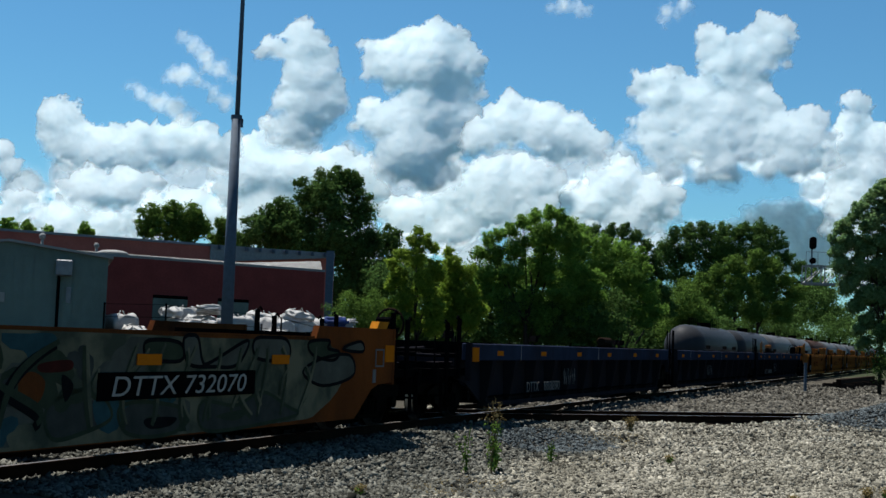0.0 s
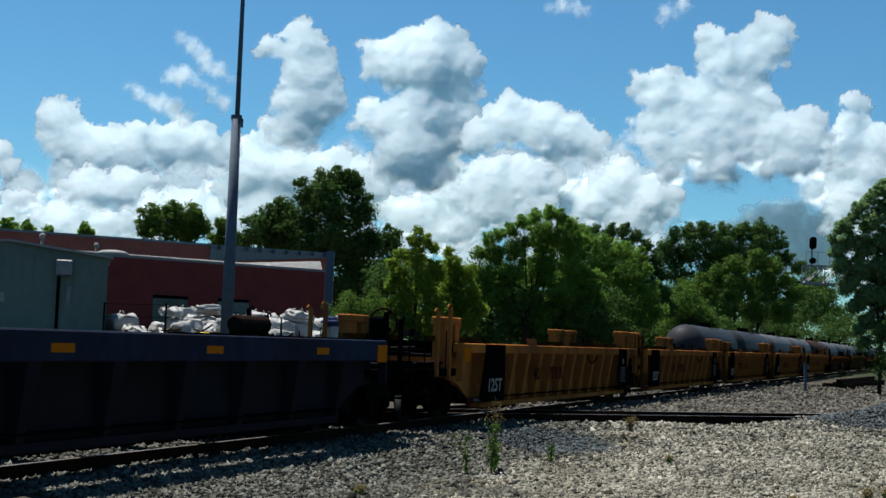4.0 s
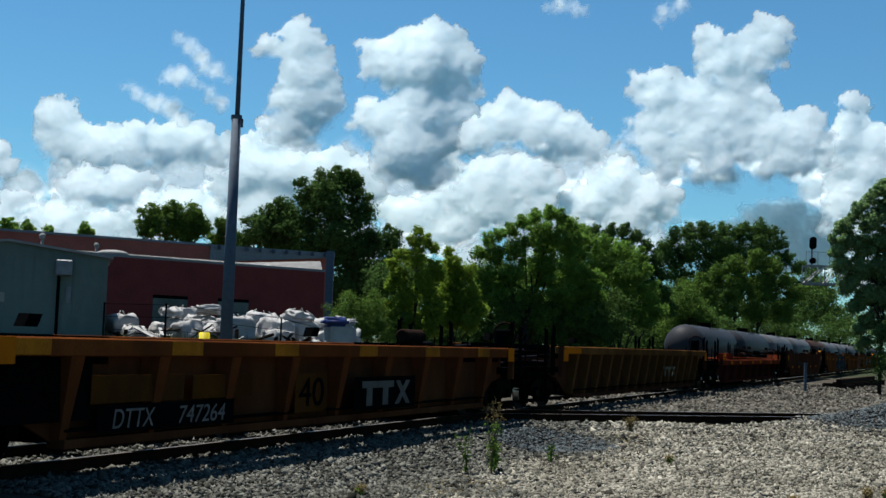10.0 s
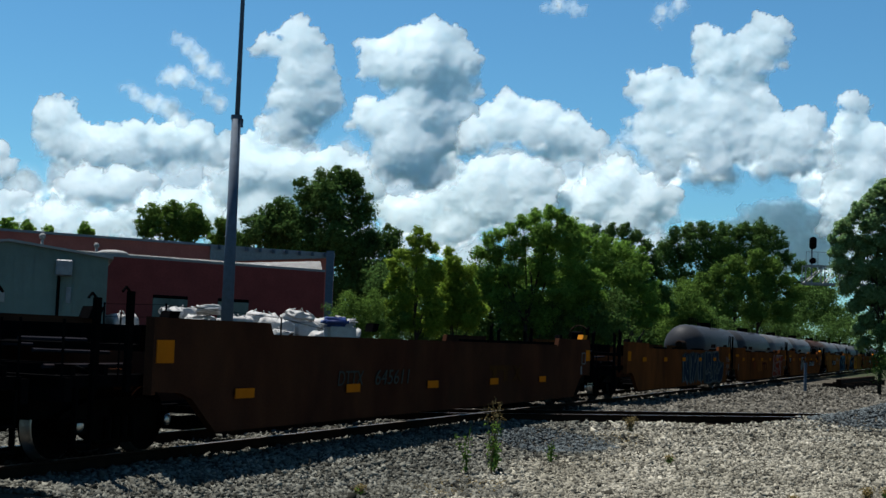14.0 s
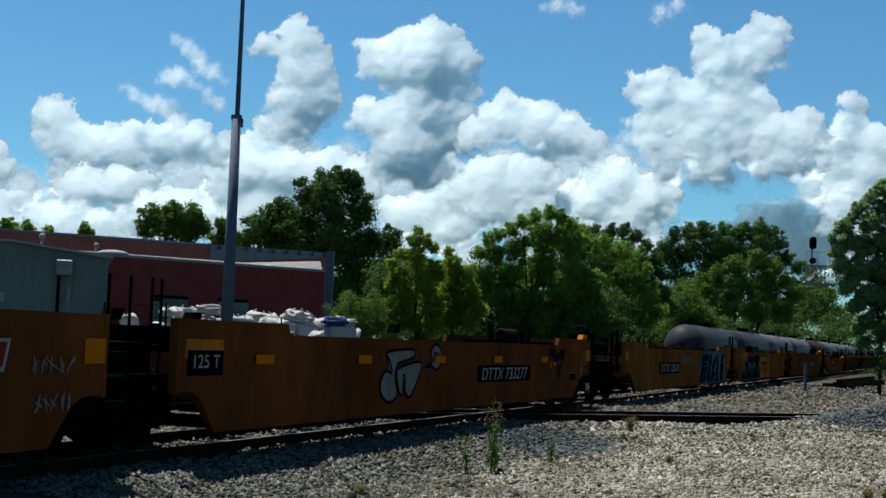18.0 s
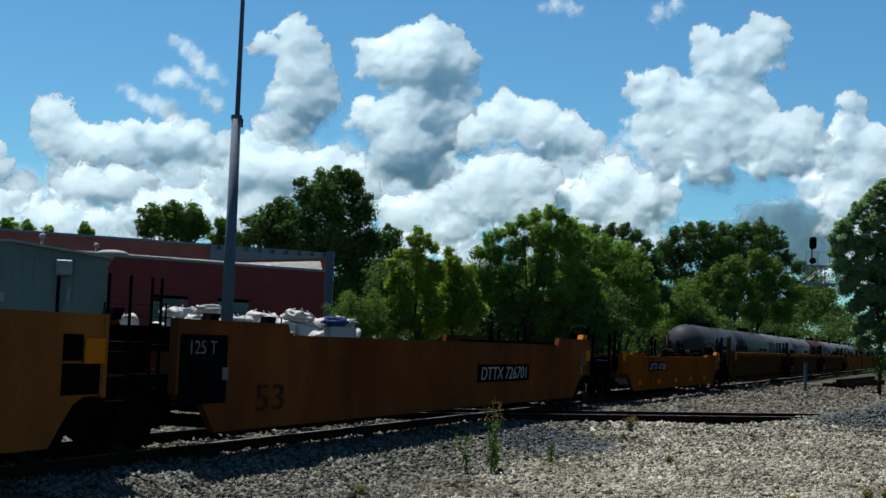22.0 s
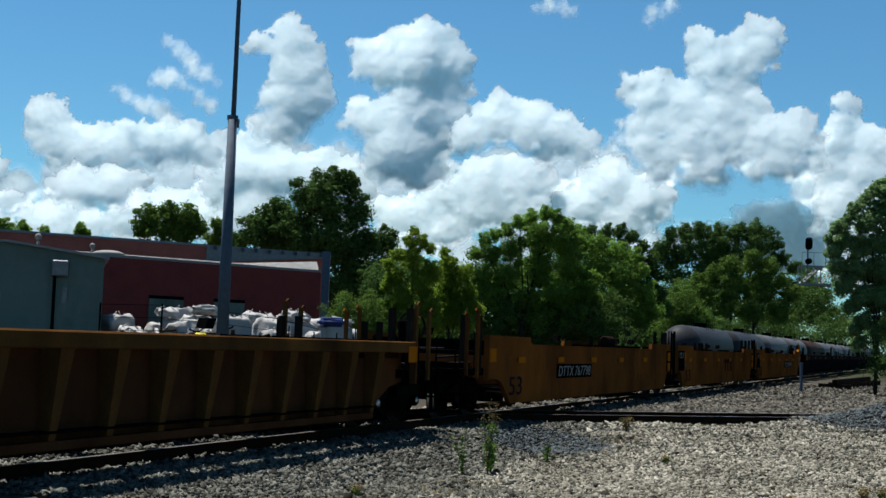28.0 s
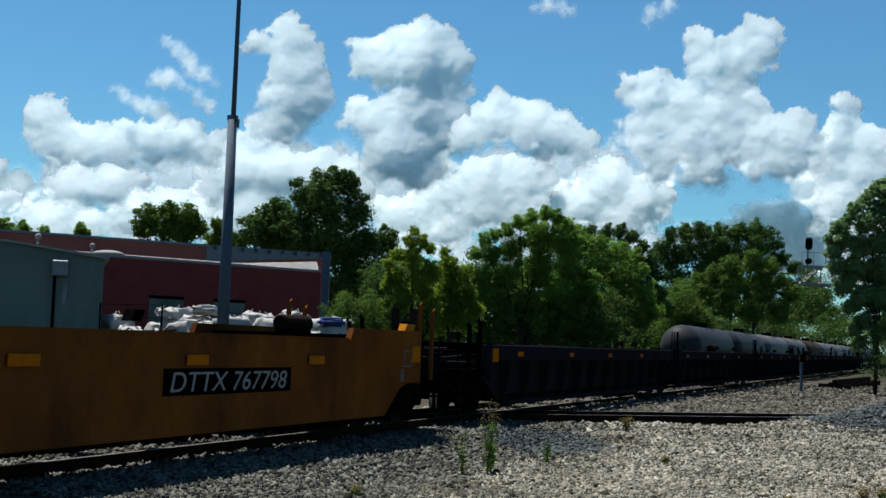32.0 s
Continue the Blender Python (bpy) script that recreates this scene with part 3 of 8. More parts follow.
def wagon_end(root, x, sgn, kind, top, main, dark, frames, rnd):
    """The deck, posts, pipes, ladder and coupler (or half of the joint) beyond a body end at x; sgn points outward."""
    reach = 1.5 if kind == "coupler" else 0.62
    bm = bmesh.new()
    a, b = sorted((x - sgn * 0.25, x + sgn * reach))
    box(bm, a, b, -1.32, 1.32, 0.86, 1.0)
    box(bm, a, b, -0.35, 0.35, 0.62, 0.858)
    part("end_deck", bm, dark, root)
    e = x + sgn * reach
    if kind == "coupler":
        post = main if frames else dark
        for y in (-1.34, 1.34):
            for dx, h in ((0.28, 1.98), (0.92, 1.88)):
                grab_post(root, x + sgn * dx, y, 0.8, h + (0.2 if frames else 0.0), post, sgn)
            bar(root, "grab_rod", dark, (x + sgn * 0.46, y, 0.9), (x + sgn * 0.46, y, 1.72), 0.012)
        for y, z, r in ((-1.05, 1.1, 0.03), (-0.8, 1.24, 0.022), (-0.45, 1.38, 0.028), (0.35, 1.3, 0.025), (0.95, 1.45, 0.03)):
            bar(root, "brake_pipe", M["slate"], (x - sgn * 0.1, y, z), (e - sgn * rnd.uniform(0.05, 0.5), y, z + rnd.uniform(-0.04, 0.04)), r)
        for dx in (0.6, 1.2):
            bm = bmesh.new()
            box(bm, *sorted((x + sgn * dx, x + sgn * (dx + 0.07))), -1.3, 1.3, 1.002, 1.12)
            part("cross_member", bm, dark, root)
        bar(root, "handrail", dark, (e - sgn * 0.06, -1.3, 1.36), (e - sgn * 0.06, 1.3, 1.36), 0.014)
        for y in (-1.3, -0.45, 0.45, 1.3):
            bar(root, "post", dark, (e - sgn * 0.06, y, 0.98), (e - sgn * 0.06, y, 1.62), 0.016)
        for y in (-1.12, -0.2):
            pts = [Vector((x + sgn * (0.5 + 0.16 * k), y, 1.0 + 0.09 * math.sin(k * 0.9 + y))) for k in range(6)]
            bm = bmesh.new()
            for p, q in zip(pts, pts[1:]):
                rod(bm, p, q, 0.02, 6)
            part("air_hose", bm, M["iron"], root, "curved black air hose")
    else:
        bm = bmesh.new()
        a, b = (x + sgn * 0.08, x + sgn * 0.5) if sgn > 0 else (x + sgn * 0.3, x + sgn * 0.5)
        high = 0.42 if frames == "boxes" else 0.66
        for q in (a, b):
            rod(bm, (q, -1.43, 0.36), (q, -1.43, top + high), 0.026 if frames == "boxes" else 0.02, 6)
        for z in ((0.42, 0.7, 0.98, 1.26) if sgn > 0 else (top + 0.1, top + 0.4)):
            rod(bm, (a, -1.43, z), (b, -1.43, z), 0.017, 6)
        part("ladder", bm, M["olive"] if frames == "boxes" else dark, root, "thin steel ladder")
    if kind == "coupler":
        bm = bmesh.new()
        c0, c1 = sorted((e, e + sgn * 0.45))
        box(bm, c0, c1, -0.12, 0.12, 0.68, 0.92)
        bevel(bm, 0.03)
        part("coupler", bm, M["iron"], root, "black knuckle coupler")
        bm = bmesh.new()
        s0, s1 = sorted((e - sgn * 0.12, e))
        box(bm, s0, s1, -1.4, 1.4, 0.72, 0.98)
        part("end_sill", bm, dark, root)
        bm = bmesh.new()
        for z in (0.22, 0.48):
            box(bm, *sorted((e - sgn * 0.5, e - sgn * 0.2)), -1.42, -1.2, z, z + 0.03)
        for dx in (0.5, 0.22):
            box(bm, *sorted((e - sgn * dx, e - sgn * (dx - 0.03))), -1.42, -1.36, 0.2, 0.86)
        part("step", bm, dark, root, "dark steel corner steps")
        if sgn > 0:
            bm = bmesh.new()
            box(bm, e - 0.62, e - 0.36, -1.02, -0.72, 1.0, top + 0.42)
            bevel(bm, 0.04)
            part("brake_housing", bm, dark, root, "dark upright hand-brake housing")
            bm = bmesh.new()
            n = 18
            ring = [Vector((e - 0.3, -0.87 + 0.27 * math.cos(2 * math.pi * k / n), top + 0.3 + 0.27 * math.sin(2 * math.pi * k / n))) for k in range(n)]
            for k in range(n):
                rod(bm, ring[k], ring[(k + 1) % n], 0.022, 6)
            for k in (0, 6, 12):
                rod(bm, (e - 0.3, -0.87, top + 0.3), ring[k], 0.014, 5)
            rod(bm, (e - 0.42, -0.87, top + 0.3), (e - 0.28, -0.87, top + 0.3), 0.04, 8)
            part("brake_wheel", bm, M["rust"], root, "rusty spoked hand-brake wheel")
        # Dark block added to close the see-through gap under the deck.
        bm = bmesh.new()
        box(bm, *sorted((x - sgn * 0.4, e)), -0.95, 0.95, 0.5, 0.855)
        part("deck_shroud", bm, M["iron"], root)
    else:
        # Plain black blocks added to fill the open joint between bodies.
        bm = bmesh.new()
        box(bm, *sorted((x - sgn * 0.5, x + sgn * 0.66)), -1.12, 1.12, 0.5, 0.855)
        box(bm, *sorted((x - sgn * 0.1, x + sgn * 0.66)), -1.0, 1.0, 1.002, 1.38)
        part("joint_shroud", bm, M["iron"], root, "black block filling the joint over the shared bogie")
        bm = bmesh.new()
        rod(bm, (e - sgn * 0.1, 0, 0.9), (e + sgn * 0.1, 0, 0.9), 0.22, 14)
        part("joint_casting", bm, M["iron"], root)
    if frames == "boxes":
        for y in (-1.18, 0.86):
            c = x + sgn * (0.05 if kind == "joint" else -0.35)
            bm = bmesh.new()
            box(bm, c - 0.42, c + 0.42, y, y + 0.32, top + 0.34, top + 0.5)
            bevel(bm, 0.02)
            box(bm, c - 0.4, c - 0.1, y + 0.03, y + 0.29, top - 0.3, top + 0.345)
            box(bm, c + 0.14, c + 0.38, y + 0.03, y + 0.29, top - 0.3, top + 0.345)
            part("container_guide", bm, M["yellow"], root, "yellow steel container guide on two legs")
        bm = bmesh.new()
        for y in (-0.9, 0.9):
            box(bm, *sorted((x - sgn * 2.6, x + sgn * 0.3)), y - 0.05, y + 0.05, top + 0.02, top + 0.12)
        part("walkway_edge", bm, M["olive"], root)
    elif frames:
        for y in (-1.3, -0.95, 0.95, 1.3):
            bm = bmesh.new()
            box(bm, *sorted((x + sgn * 0.02, x + sgn * 0.16)), y - 0.045, y + 0.045, 0.9, top + (0.6 if y < 0 else 0.4))
            part("guide_post", bm, M["tie"], root, "upright brown guide post")


def deck_gear(root, rnd, x0, x1, top, main, dark, tank):
    """Locking boxes, a cross walkway and an air tank on top of the ends."""
    for e, sgn in ((x0, 1), (x1, -1)):
        bm = bmesh.new()
        a, b = sorted((e + sgn * 0.15, e + sgn * rnd.uniform(2.2, 2.7)))
        box(bm, a, b, -1.2, 1.2, top - 0.42, top - 0.34)
        for y in (-1.2, -0.4, 0.4, 1.15):
            box(bm, a, b, y, y + 0.06, top - 0.338, top - 0.1)
        part("end_walkway", bm, dark, root)
    if tank:
        bm = bmesh.new()
        rod(bm, (x1 - 2.0, 0.3, top + 0.06), (x1 - 1.0, 0.3, top + 0.06), 0.15, 16)
        bevel(bm, 0.03)
        box(bm, x1 - 1.8, x1 - 1.7, 0.1, 0.5, top - 0.34, top - 0.06)
        box(bm, x1 - 1.3, x1 - 1.2, 0.1, 0.5, top - 0.34, top - 0.06)
        part("air_tank", bm, M["rust"], root, "grimy brown air reservoir on brackets")
    for k in range(3):
        bm = bmesh.new()
        x = rnd.uniform(x0 + 2.5, x1 - 2.5) if k else x0 + 2.6
        box(bm, x - 0.14, x + 0.14, 1.28, 1.46, top - 0.02, top + 0.16, (0.1, 0))
        part("lock_lug", bm, dark, root)


def smooth_body(root, x0, x1, top, main, raised, rnd, cut, marks):
    zr = top + raised
    c0, c1 = cut
    out = [(x0, 0.8), (x0 + c0 * 0.42, 0.77), (x0 + c0 * 0.6, 0.69), (x0 + c0, 0.245), (x1 - c1, 0.245), (x1 - c1 * 0.6, 0.69), (x1 - c1 * 0.42, 0.77), (x1, 0.8), (x1, zr), (x1 - 2.85, zr), (x1 - 2.95, top),
           (x0 + 2.95, top), (x0 + 2.85, zr), (x0, zr)]
    for y in (-1.5, 1.4):
        bm = bmesh.new()
        slab(bm, out, y, y + 0.1)
        part("side_wall", bm, main, root)
    for y in (-1.49, 1.37):
        bm = bmesh.new()
        box(bm, x0 + 2.97, x1 - 2.97, y, y + 0.12, top + 0.002, top + 0.03)
        part("top_chord", bm, main, root)
    x = x0 + 1.9
    while marks and x < x1 - 1.2:
        plate(root, x, x + 0.5, marks, marks + 0.13, M["marker"], y=-1.54, name="reflector", label="amber reflector plate")
        x += (x1 - x0 - 3) / 5


def ribbed_body(root, x0, x1, top, chord, main, lower, ribs, cut, dark_ribs):
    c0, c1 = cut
    # With a darker lower paint, the wall's recess shade is in its colour.
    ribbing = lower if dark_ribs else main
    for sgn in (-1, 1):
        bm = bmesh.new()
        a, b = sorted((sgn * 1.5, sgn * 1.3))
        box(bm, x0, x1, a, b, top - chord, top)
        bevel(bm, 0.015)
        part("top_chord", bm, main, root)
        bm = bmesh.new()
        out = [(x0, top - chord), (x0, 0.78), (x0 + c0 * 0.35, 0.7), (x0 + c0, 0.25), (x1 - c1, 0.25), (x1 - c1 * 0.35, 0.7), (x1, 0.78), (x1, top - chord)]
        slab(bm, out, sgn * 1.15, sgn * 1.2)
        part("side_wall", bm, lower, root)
        bm = bmesh.new()
        a, b = sorted((sgn * 1.36, sgn * 1.12))
        box(bm, x0 + c0, x1 - c1, a, b, 0.2, 0.3)
        part("bottom_sill", bm, lower, root)

    def rib():
        bm = bmesh.new()
        lo, hi = 0.3, top - chord - 0.002
        for y0, y1, w in ((-1.485, -1.202, 0.06),):
            v = [bm.verts.new(c) for c in ((-w, -1.33, lo), (w, -1.33, lo), (w, -1.202, lo), (-w, -1.202, lo),
                                           (-w * 2, y0, hi), (w * 2, y0, hi), (w * 2, y1, hi), (-w * 2, y1, hi))]
            for f in ((3, 2, 1, 0), (4, 5, 6, 7), (0, 1, 5, 4), (1, 2, 6, 5), (2, 3, 7, 6), (3, 0, 4, 7)):
                bm.faces.new([v[i] for i in f])
        return mesh_of("rib", bm, ribbing)
    me = cached(("rib", top, chord, ribbing.name), rib)
    n = max(4, int((x1 - x0 - c0 - c1) / ribs))
    for i in range(n + 1):
        x = x0 + c0 + (x1 - x0 - c0 - c1) * i / n
        part("rib", me, None, root, at=pose(x, 0, 0))
        part("rib", me, None, root, at=pose(x, 0, 0, 0, 0, 180))


def wagon(u0, u1, style, paint, ends, label, top=1.5, chord=0.19, ribs=1.0, lower=None, frames=False, raised=0.19, seed=0, group="", cut=None, dark=None, closed=False, marks=1.12):
    """One unit between train places u0 and u1. ends: 'joint' shares a bogie with its neighbour, 'coupler' is a free end."""
    rnd = random.Random(seed)
    g0, g1 = (0.72 if e == "joint" else 0.0 for e in ends)
    half = (u1 - u0) / 2
    x0, x1 = -half + g0, half - g1
    root = thing("well_wagon", pose(0, 0, 0), label, "freight wagon", group)
    main, lower, dark = M[paint], M[lower or paint], M[dark or "black"]
    cut = cut or tuple(0.95 if e == "joint" else 1.5 for e in ends)
    if style == "smooth":
        smooth_body(root, x0, x1, top, main, raised, rnd, cut, marks)
    else:
        ribbed_body(root, x0, x1, top, chord, main, lower, ribs, cut, paint in ("navy", "slate", "red"))
    if closed:
        bm = bmesh.new()
        box(bm, x0 + 1.6, x1 - 1.6, -1.14, 1.14, 0.3, 0.4)
        part("well_floor", bm, dark, root)
    else:
        n = 6
        for i in range(n + 1):
            c = x0 + 1.75 + (x1 - x0 - 3.5) * i / n
            q = 0.4 if i in (0, 3, n) else 0.24
            bm = bmesh.new()
            box(bm, c - q, c + q, -1.12, 1.12, 0.26, 0.38)
            part("cross_beam", bm, dark, root)
        # Unseen ledges added to keep sun through the well off the ballast.
        for a, b in ((-1.37, -0.78), (0.85, 1.37)):
            bm = bmesh.new()
            box(bm, x0 + 1.5, x1 - 1.5, a, b, 0.385, 0.41)
            part("sun_blocking_ledge", bm, dark, root)
    for e, sgn in ((x0, 1), (x1, -1)):
        bm = bmesh.new()
        a, b = sorted((e + sgn * 0.02, e + sgn * 0.14))
        box(bm, a, b, -1.14, 1.14, 0.8, top - 0.45)
        part("bulkhead", bm, lower, root)
    zc = top + (raised if style == "smooth" else 0.0)
    for e, sgn in ((x0, 1), (x1, -1)):
        for y in (-1.507, 1.387):
            bm = bmesh.new()
            a, b = sorted((e - sgn * 0.012, e + sgn * 0.07))
            box(bm, a, b, y, y + 0.12, 0.76, zc + 0.004)
            part("corner_post", bm, main if style == "smooth" else lower, root)
    deck_gear(root, rnd, x0, x1, top + (raised if style == "smooth" else 0.12), main, dark, seed % 2 == 1 and frames != "boxes")
    wagon_end(root, x0, -1, ends[0], top, main, dark, frames, rnd)
    wagon_end(root, x1, 1, ends[1], top, main, dark, frames, rnd)
    truck(root, -half, paint in ("red", "umber"))
    if ends[1] == "coupler":
        truck(root, half, paint in ("red", "umber", "bronze"))
    if style == "smooth" and ends[1] == "coupler":
        bm = bmesh.new()
        box(bm, x1 - 0.75, x1 - 0.35, -1.5, -1.36, zc + 0.002, zc + 0.12, (0.09, 0))
        part("lock_lug", bm, M["company"], root, "leaning yellow lug on the top edge")
        plate(root, x1 - 0.86, x1 - 0.74, 0.8, 1.02, M["grey_mark"], y=-1.506, name="notice")
        bm = bmesh.new()
        for z in (1.06, 1.33):
            box(bm, x1 - 0.78, x1 - 0.44, -1.512, -1.5, z, z + 0.025)
        for q in (x1 - 0.78, x1 - 0.465):
            box(bm, q, q + 0.025, -1.512, -1.5, 1.086, 1.329)
        part("placard_holder", bm, M["grey_mark"], root, "thin pale frame of a placard holder")
    for e, sgn, k in ((x0, 1, ends[0]), (x1, -1, ends[1])):
        a, b = sorted((e + sgn * 0.05, e + sgn * 0.42))
        if k == "coupler" or (style == "smooth" and sgn < 0):
            plate(root, a, b, 1.14, 1.42, M["marker"], y=-1.52, name="reflector", label="amber reflector plate")
            if k == "joint" and frames:
                plate(root, a, b, 0.82, 1.08, M["marker"], y=-1.52, name="reflector", label="amber reflector plate")
    return root, -(u0 + u1) / 2


def end_panels(w, length, first, last):
    """Black panels beside the shared bogies, the first with a load rating."""
    x = length / 2
    if first:
        plate(w, -x + 0.76, -x + 1.9, 0.62, 1.5, M["black"], y=-1.508, name="panel", label="grimy black end panel")
        lettering(w, "125 T", -x + 1.3, 1.34, 0.17, M["grey_mark"], -1.52, 0.62, 0.0)
        plate(w, -x + 1.78, -x + 1.92, 0.92, 1.08, M["grey_mark"], y=-1.52, name="notice")
    if last:
        plate(w, x - 1.5, x - 0.83, 0.8, 1.14, M["black"], y=-1.508, name="panel", label="black end panel")
        plate(w, x - 1.5, x - 1.16, 1.17, 1.46, M["black"], y=-1.508, name="panel", label="black end panel")


UNITS = []


def add(*a, **k):
    r, off = wagon(*a, seed=len(UNITS), **k)
    UNITS.append((r, -off))
    return r, off


J, K = "joint", "coupler"
# graffiti-covered unit at the head of the view
w, o = add(-4.0, 15.9, "smooth", "orange", (J, K), "well wagon with sides covered in green and white graffiti", group="train")
spray(w, o, [(-2.0, 0.28), (11.0, 0.28), (13.2, 0.45), (14.0, 1.1), (13.0, 1.44), (10.0, 1.46), (-2.0, 1.46)], PAINT["camo"], 0)
spray(w, o, [(6.30, 1.42), (6.78, 1.46), (6.84, 1.34), (6.42, 1.23)], PAINT["teal"], 2)
spray(w, o, [(6.44, 1.01), (6.71, 0.91), (6.57, 0.71), (6.32, 0.62)], PAINT["teal"], 2)
spray(w, o, [(6.29, 0.96), (6.49, 1.06), (6.71, 0.95), (6.62, 0.74), (6.36, 0.75)], M["orange"], 3)
spray(w, o, [(6.61, 1.14), (7.11, 1.18), (7.12, 1.07), (6.65, 1.05)], M["maroon"], 3)
spray(w, o, [(9.32, 1.44), (9.63, 1.47), (9.77, 1.17), (9.97, 1.15), (10.88, 1.44), (10.77, 1.20), (10.52, 1.09), (10.10, 1.09), (9.46, 1.13)], PAINT["drab"], 3, PAINT["ink"])
spray(w, o, [(11.11, 1.47), (11.97, 1.47), (12.05, 1.20), (11.18, 1.20)], PAINT["drab"], 3, PAINT["ink"])
spray(w, o, [(8.96, 1.42), (9.29, 1.36), (9.27, 1.17), (8.59, 1.20), (8.50, 1.39)], PAINT["moss"], 3, PAINT["ink"])
spray(w, o, [(8.04, 0.62), (8.50, 0.69), (9.36, 0.58), (9.31, 0.33), (8.74, 0.27), (8.19, 0.35)], PAINT["grime"], 2, PAINT["moss"])
spray(w, o, [(9.82, 0.65), (10.66, 0.58), (11.36, 0.74), (12.06, 0.53), (12.38, 0.38), (10.68, 0.27), (9.85, 0.31)], PAINT["grime"], 2, PAINT["moss"])
spray(w, o, [(6.79, 0.70), (7.52, 0.86), (7.92, 0.55), (7.44, 0.39), (6.87, 0.35)], PAINT["grime"], 2, PAINT["moss"])
spray(w, o, [(12.53, 1.00), (13.16, 1.20), (14.10, 1.25), (14.25, 0.93), (13.20, 0.79)], PAINT["drab"], 3, PAINT["ink"])
spray(w, o, [(12.70, 1.44), (13.36, 1.47), (13.32, 1.35), (13.73, 1.30), (13.51, 1.17), (12.83, 1.25)], PAINT["moss"], 3, PAINT["ink"])
spray(w, o, [(13.84, 1.35), (14.49, 1.47), (14.59, 1.31)], PAINT["drab"], 3, PAINT["ink"])
spray(w, o, [(6.18, 0.49), (6.59, 0.50), (6.66, 0.32), (6.25, 0.28)], PAINT["camo"], 2)
spray(w, o, [(6.98, 1.02), (7.19, 0.91), (7.06, 0.73)], PAINT["ink"], 3)
spray(w, o, [(8.58, 0.49), (9.22, 0.48), (9.09, 0.38), (8.66, 0.37)], PAINT["ink"], 4)
spray(w, o, [(10.16, 0.46), (11.01, 0.52), (10.67, 0.38)], PAINT["moss"], 4)
blotches(w, -3.6, 3.6, 0.3, 1.45, [PAINT["moss"], PAINT["drab"], PAINT["grime"], PAINT["teal"]], 15, 44)
blotches(w, -9.0, -4.2, 0.3, 1.45, [PAINT["moss"], PAINT["pale"], PAINT["teal"], PAINT["camo"]], 5, 26)
graffiti(w, -8.6, 1.0, 0.4, 1.4, [PAINT["ink"], PAINT["moss"]], 4, 8, 0.09)
graffiti(w, 1.2, 7.0, 0.34, 1.4, [PAINT["moss"], PAINT["camo"]], 6, 9, 0.06)
plate(w, 7.6 + o, 11.1 + o, 0.72, 1.04, M["black"], y=-1.54)
lettering(w, "DTTX 732070", 9.35 + o, 0.88, 0.23, M["white"], -1.55, 3.0)
# navy ribbed three-unit wagon
for i, (a, b, e) in enumerate(((19.7, 39.5, (K, J)), (39.5, 59.3, (J, J)), (59.3, 79.0, (J, K)))):
    w, o = add(a, b, "ribbed", "navy", e, "navy blue ribbed well wagon with grimy grey sides", chord=0.34, ribs=1.5, lower="slate", group="train")
    x = (b - a) / 2
    for k in range(6):
        plate(w, -x + 1.6 + k * 3.1, -x + 2.0 + k * 3.1, 1.26, 1.36, M["marker"], name="reflector", label="amber reflector plate")
    for k in (3.2, 9.9):
        plate(w, -x + k, -x + k + 0.02, 1.17, 1.49, M["white"], name="stripe")
    if i != 1:
        s = 23.73 + (a - 19.7) + o
        lettering(w, "DTTX", s + 0.43, 0.56, 0.22, M["grey_mark"], -1.4, 0.9, 0.0)
        lettering(w, "888890", s + 1.95, 0.56, 0.22, M["grey_mark"], -1.4, 1.3, 0.0)
    graffiti(w, -x + 6.5, -x + 7.6, 0.55, 1.0, [M["grey_mark"]], 11 + i, 6, 0.016, label="faint sprayed scrawl")
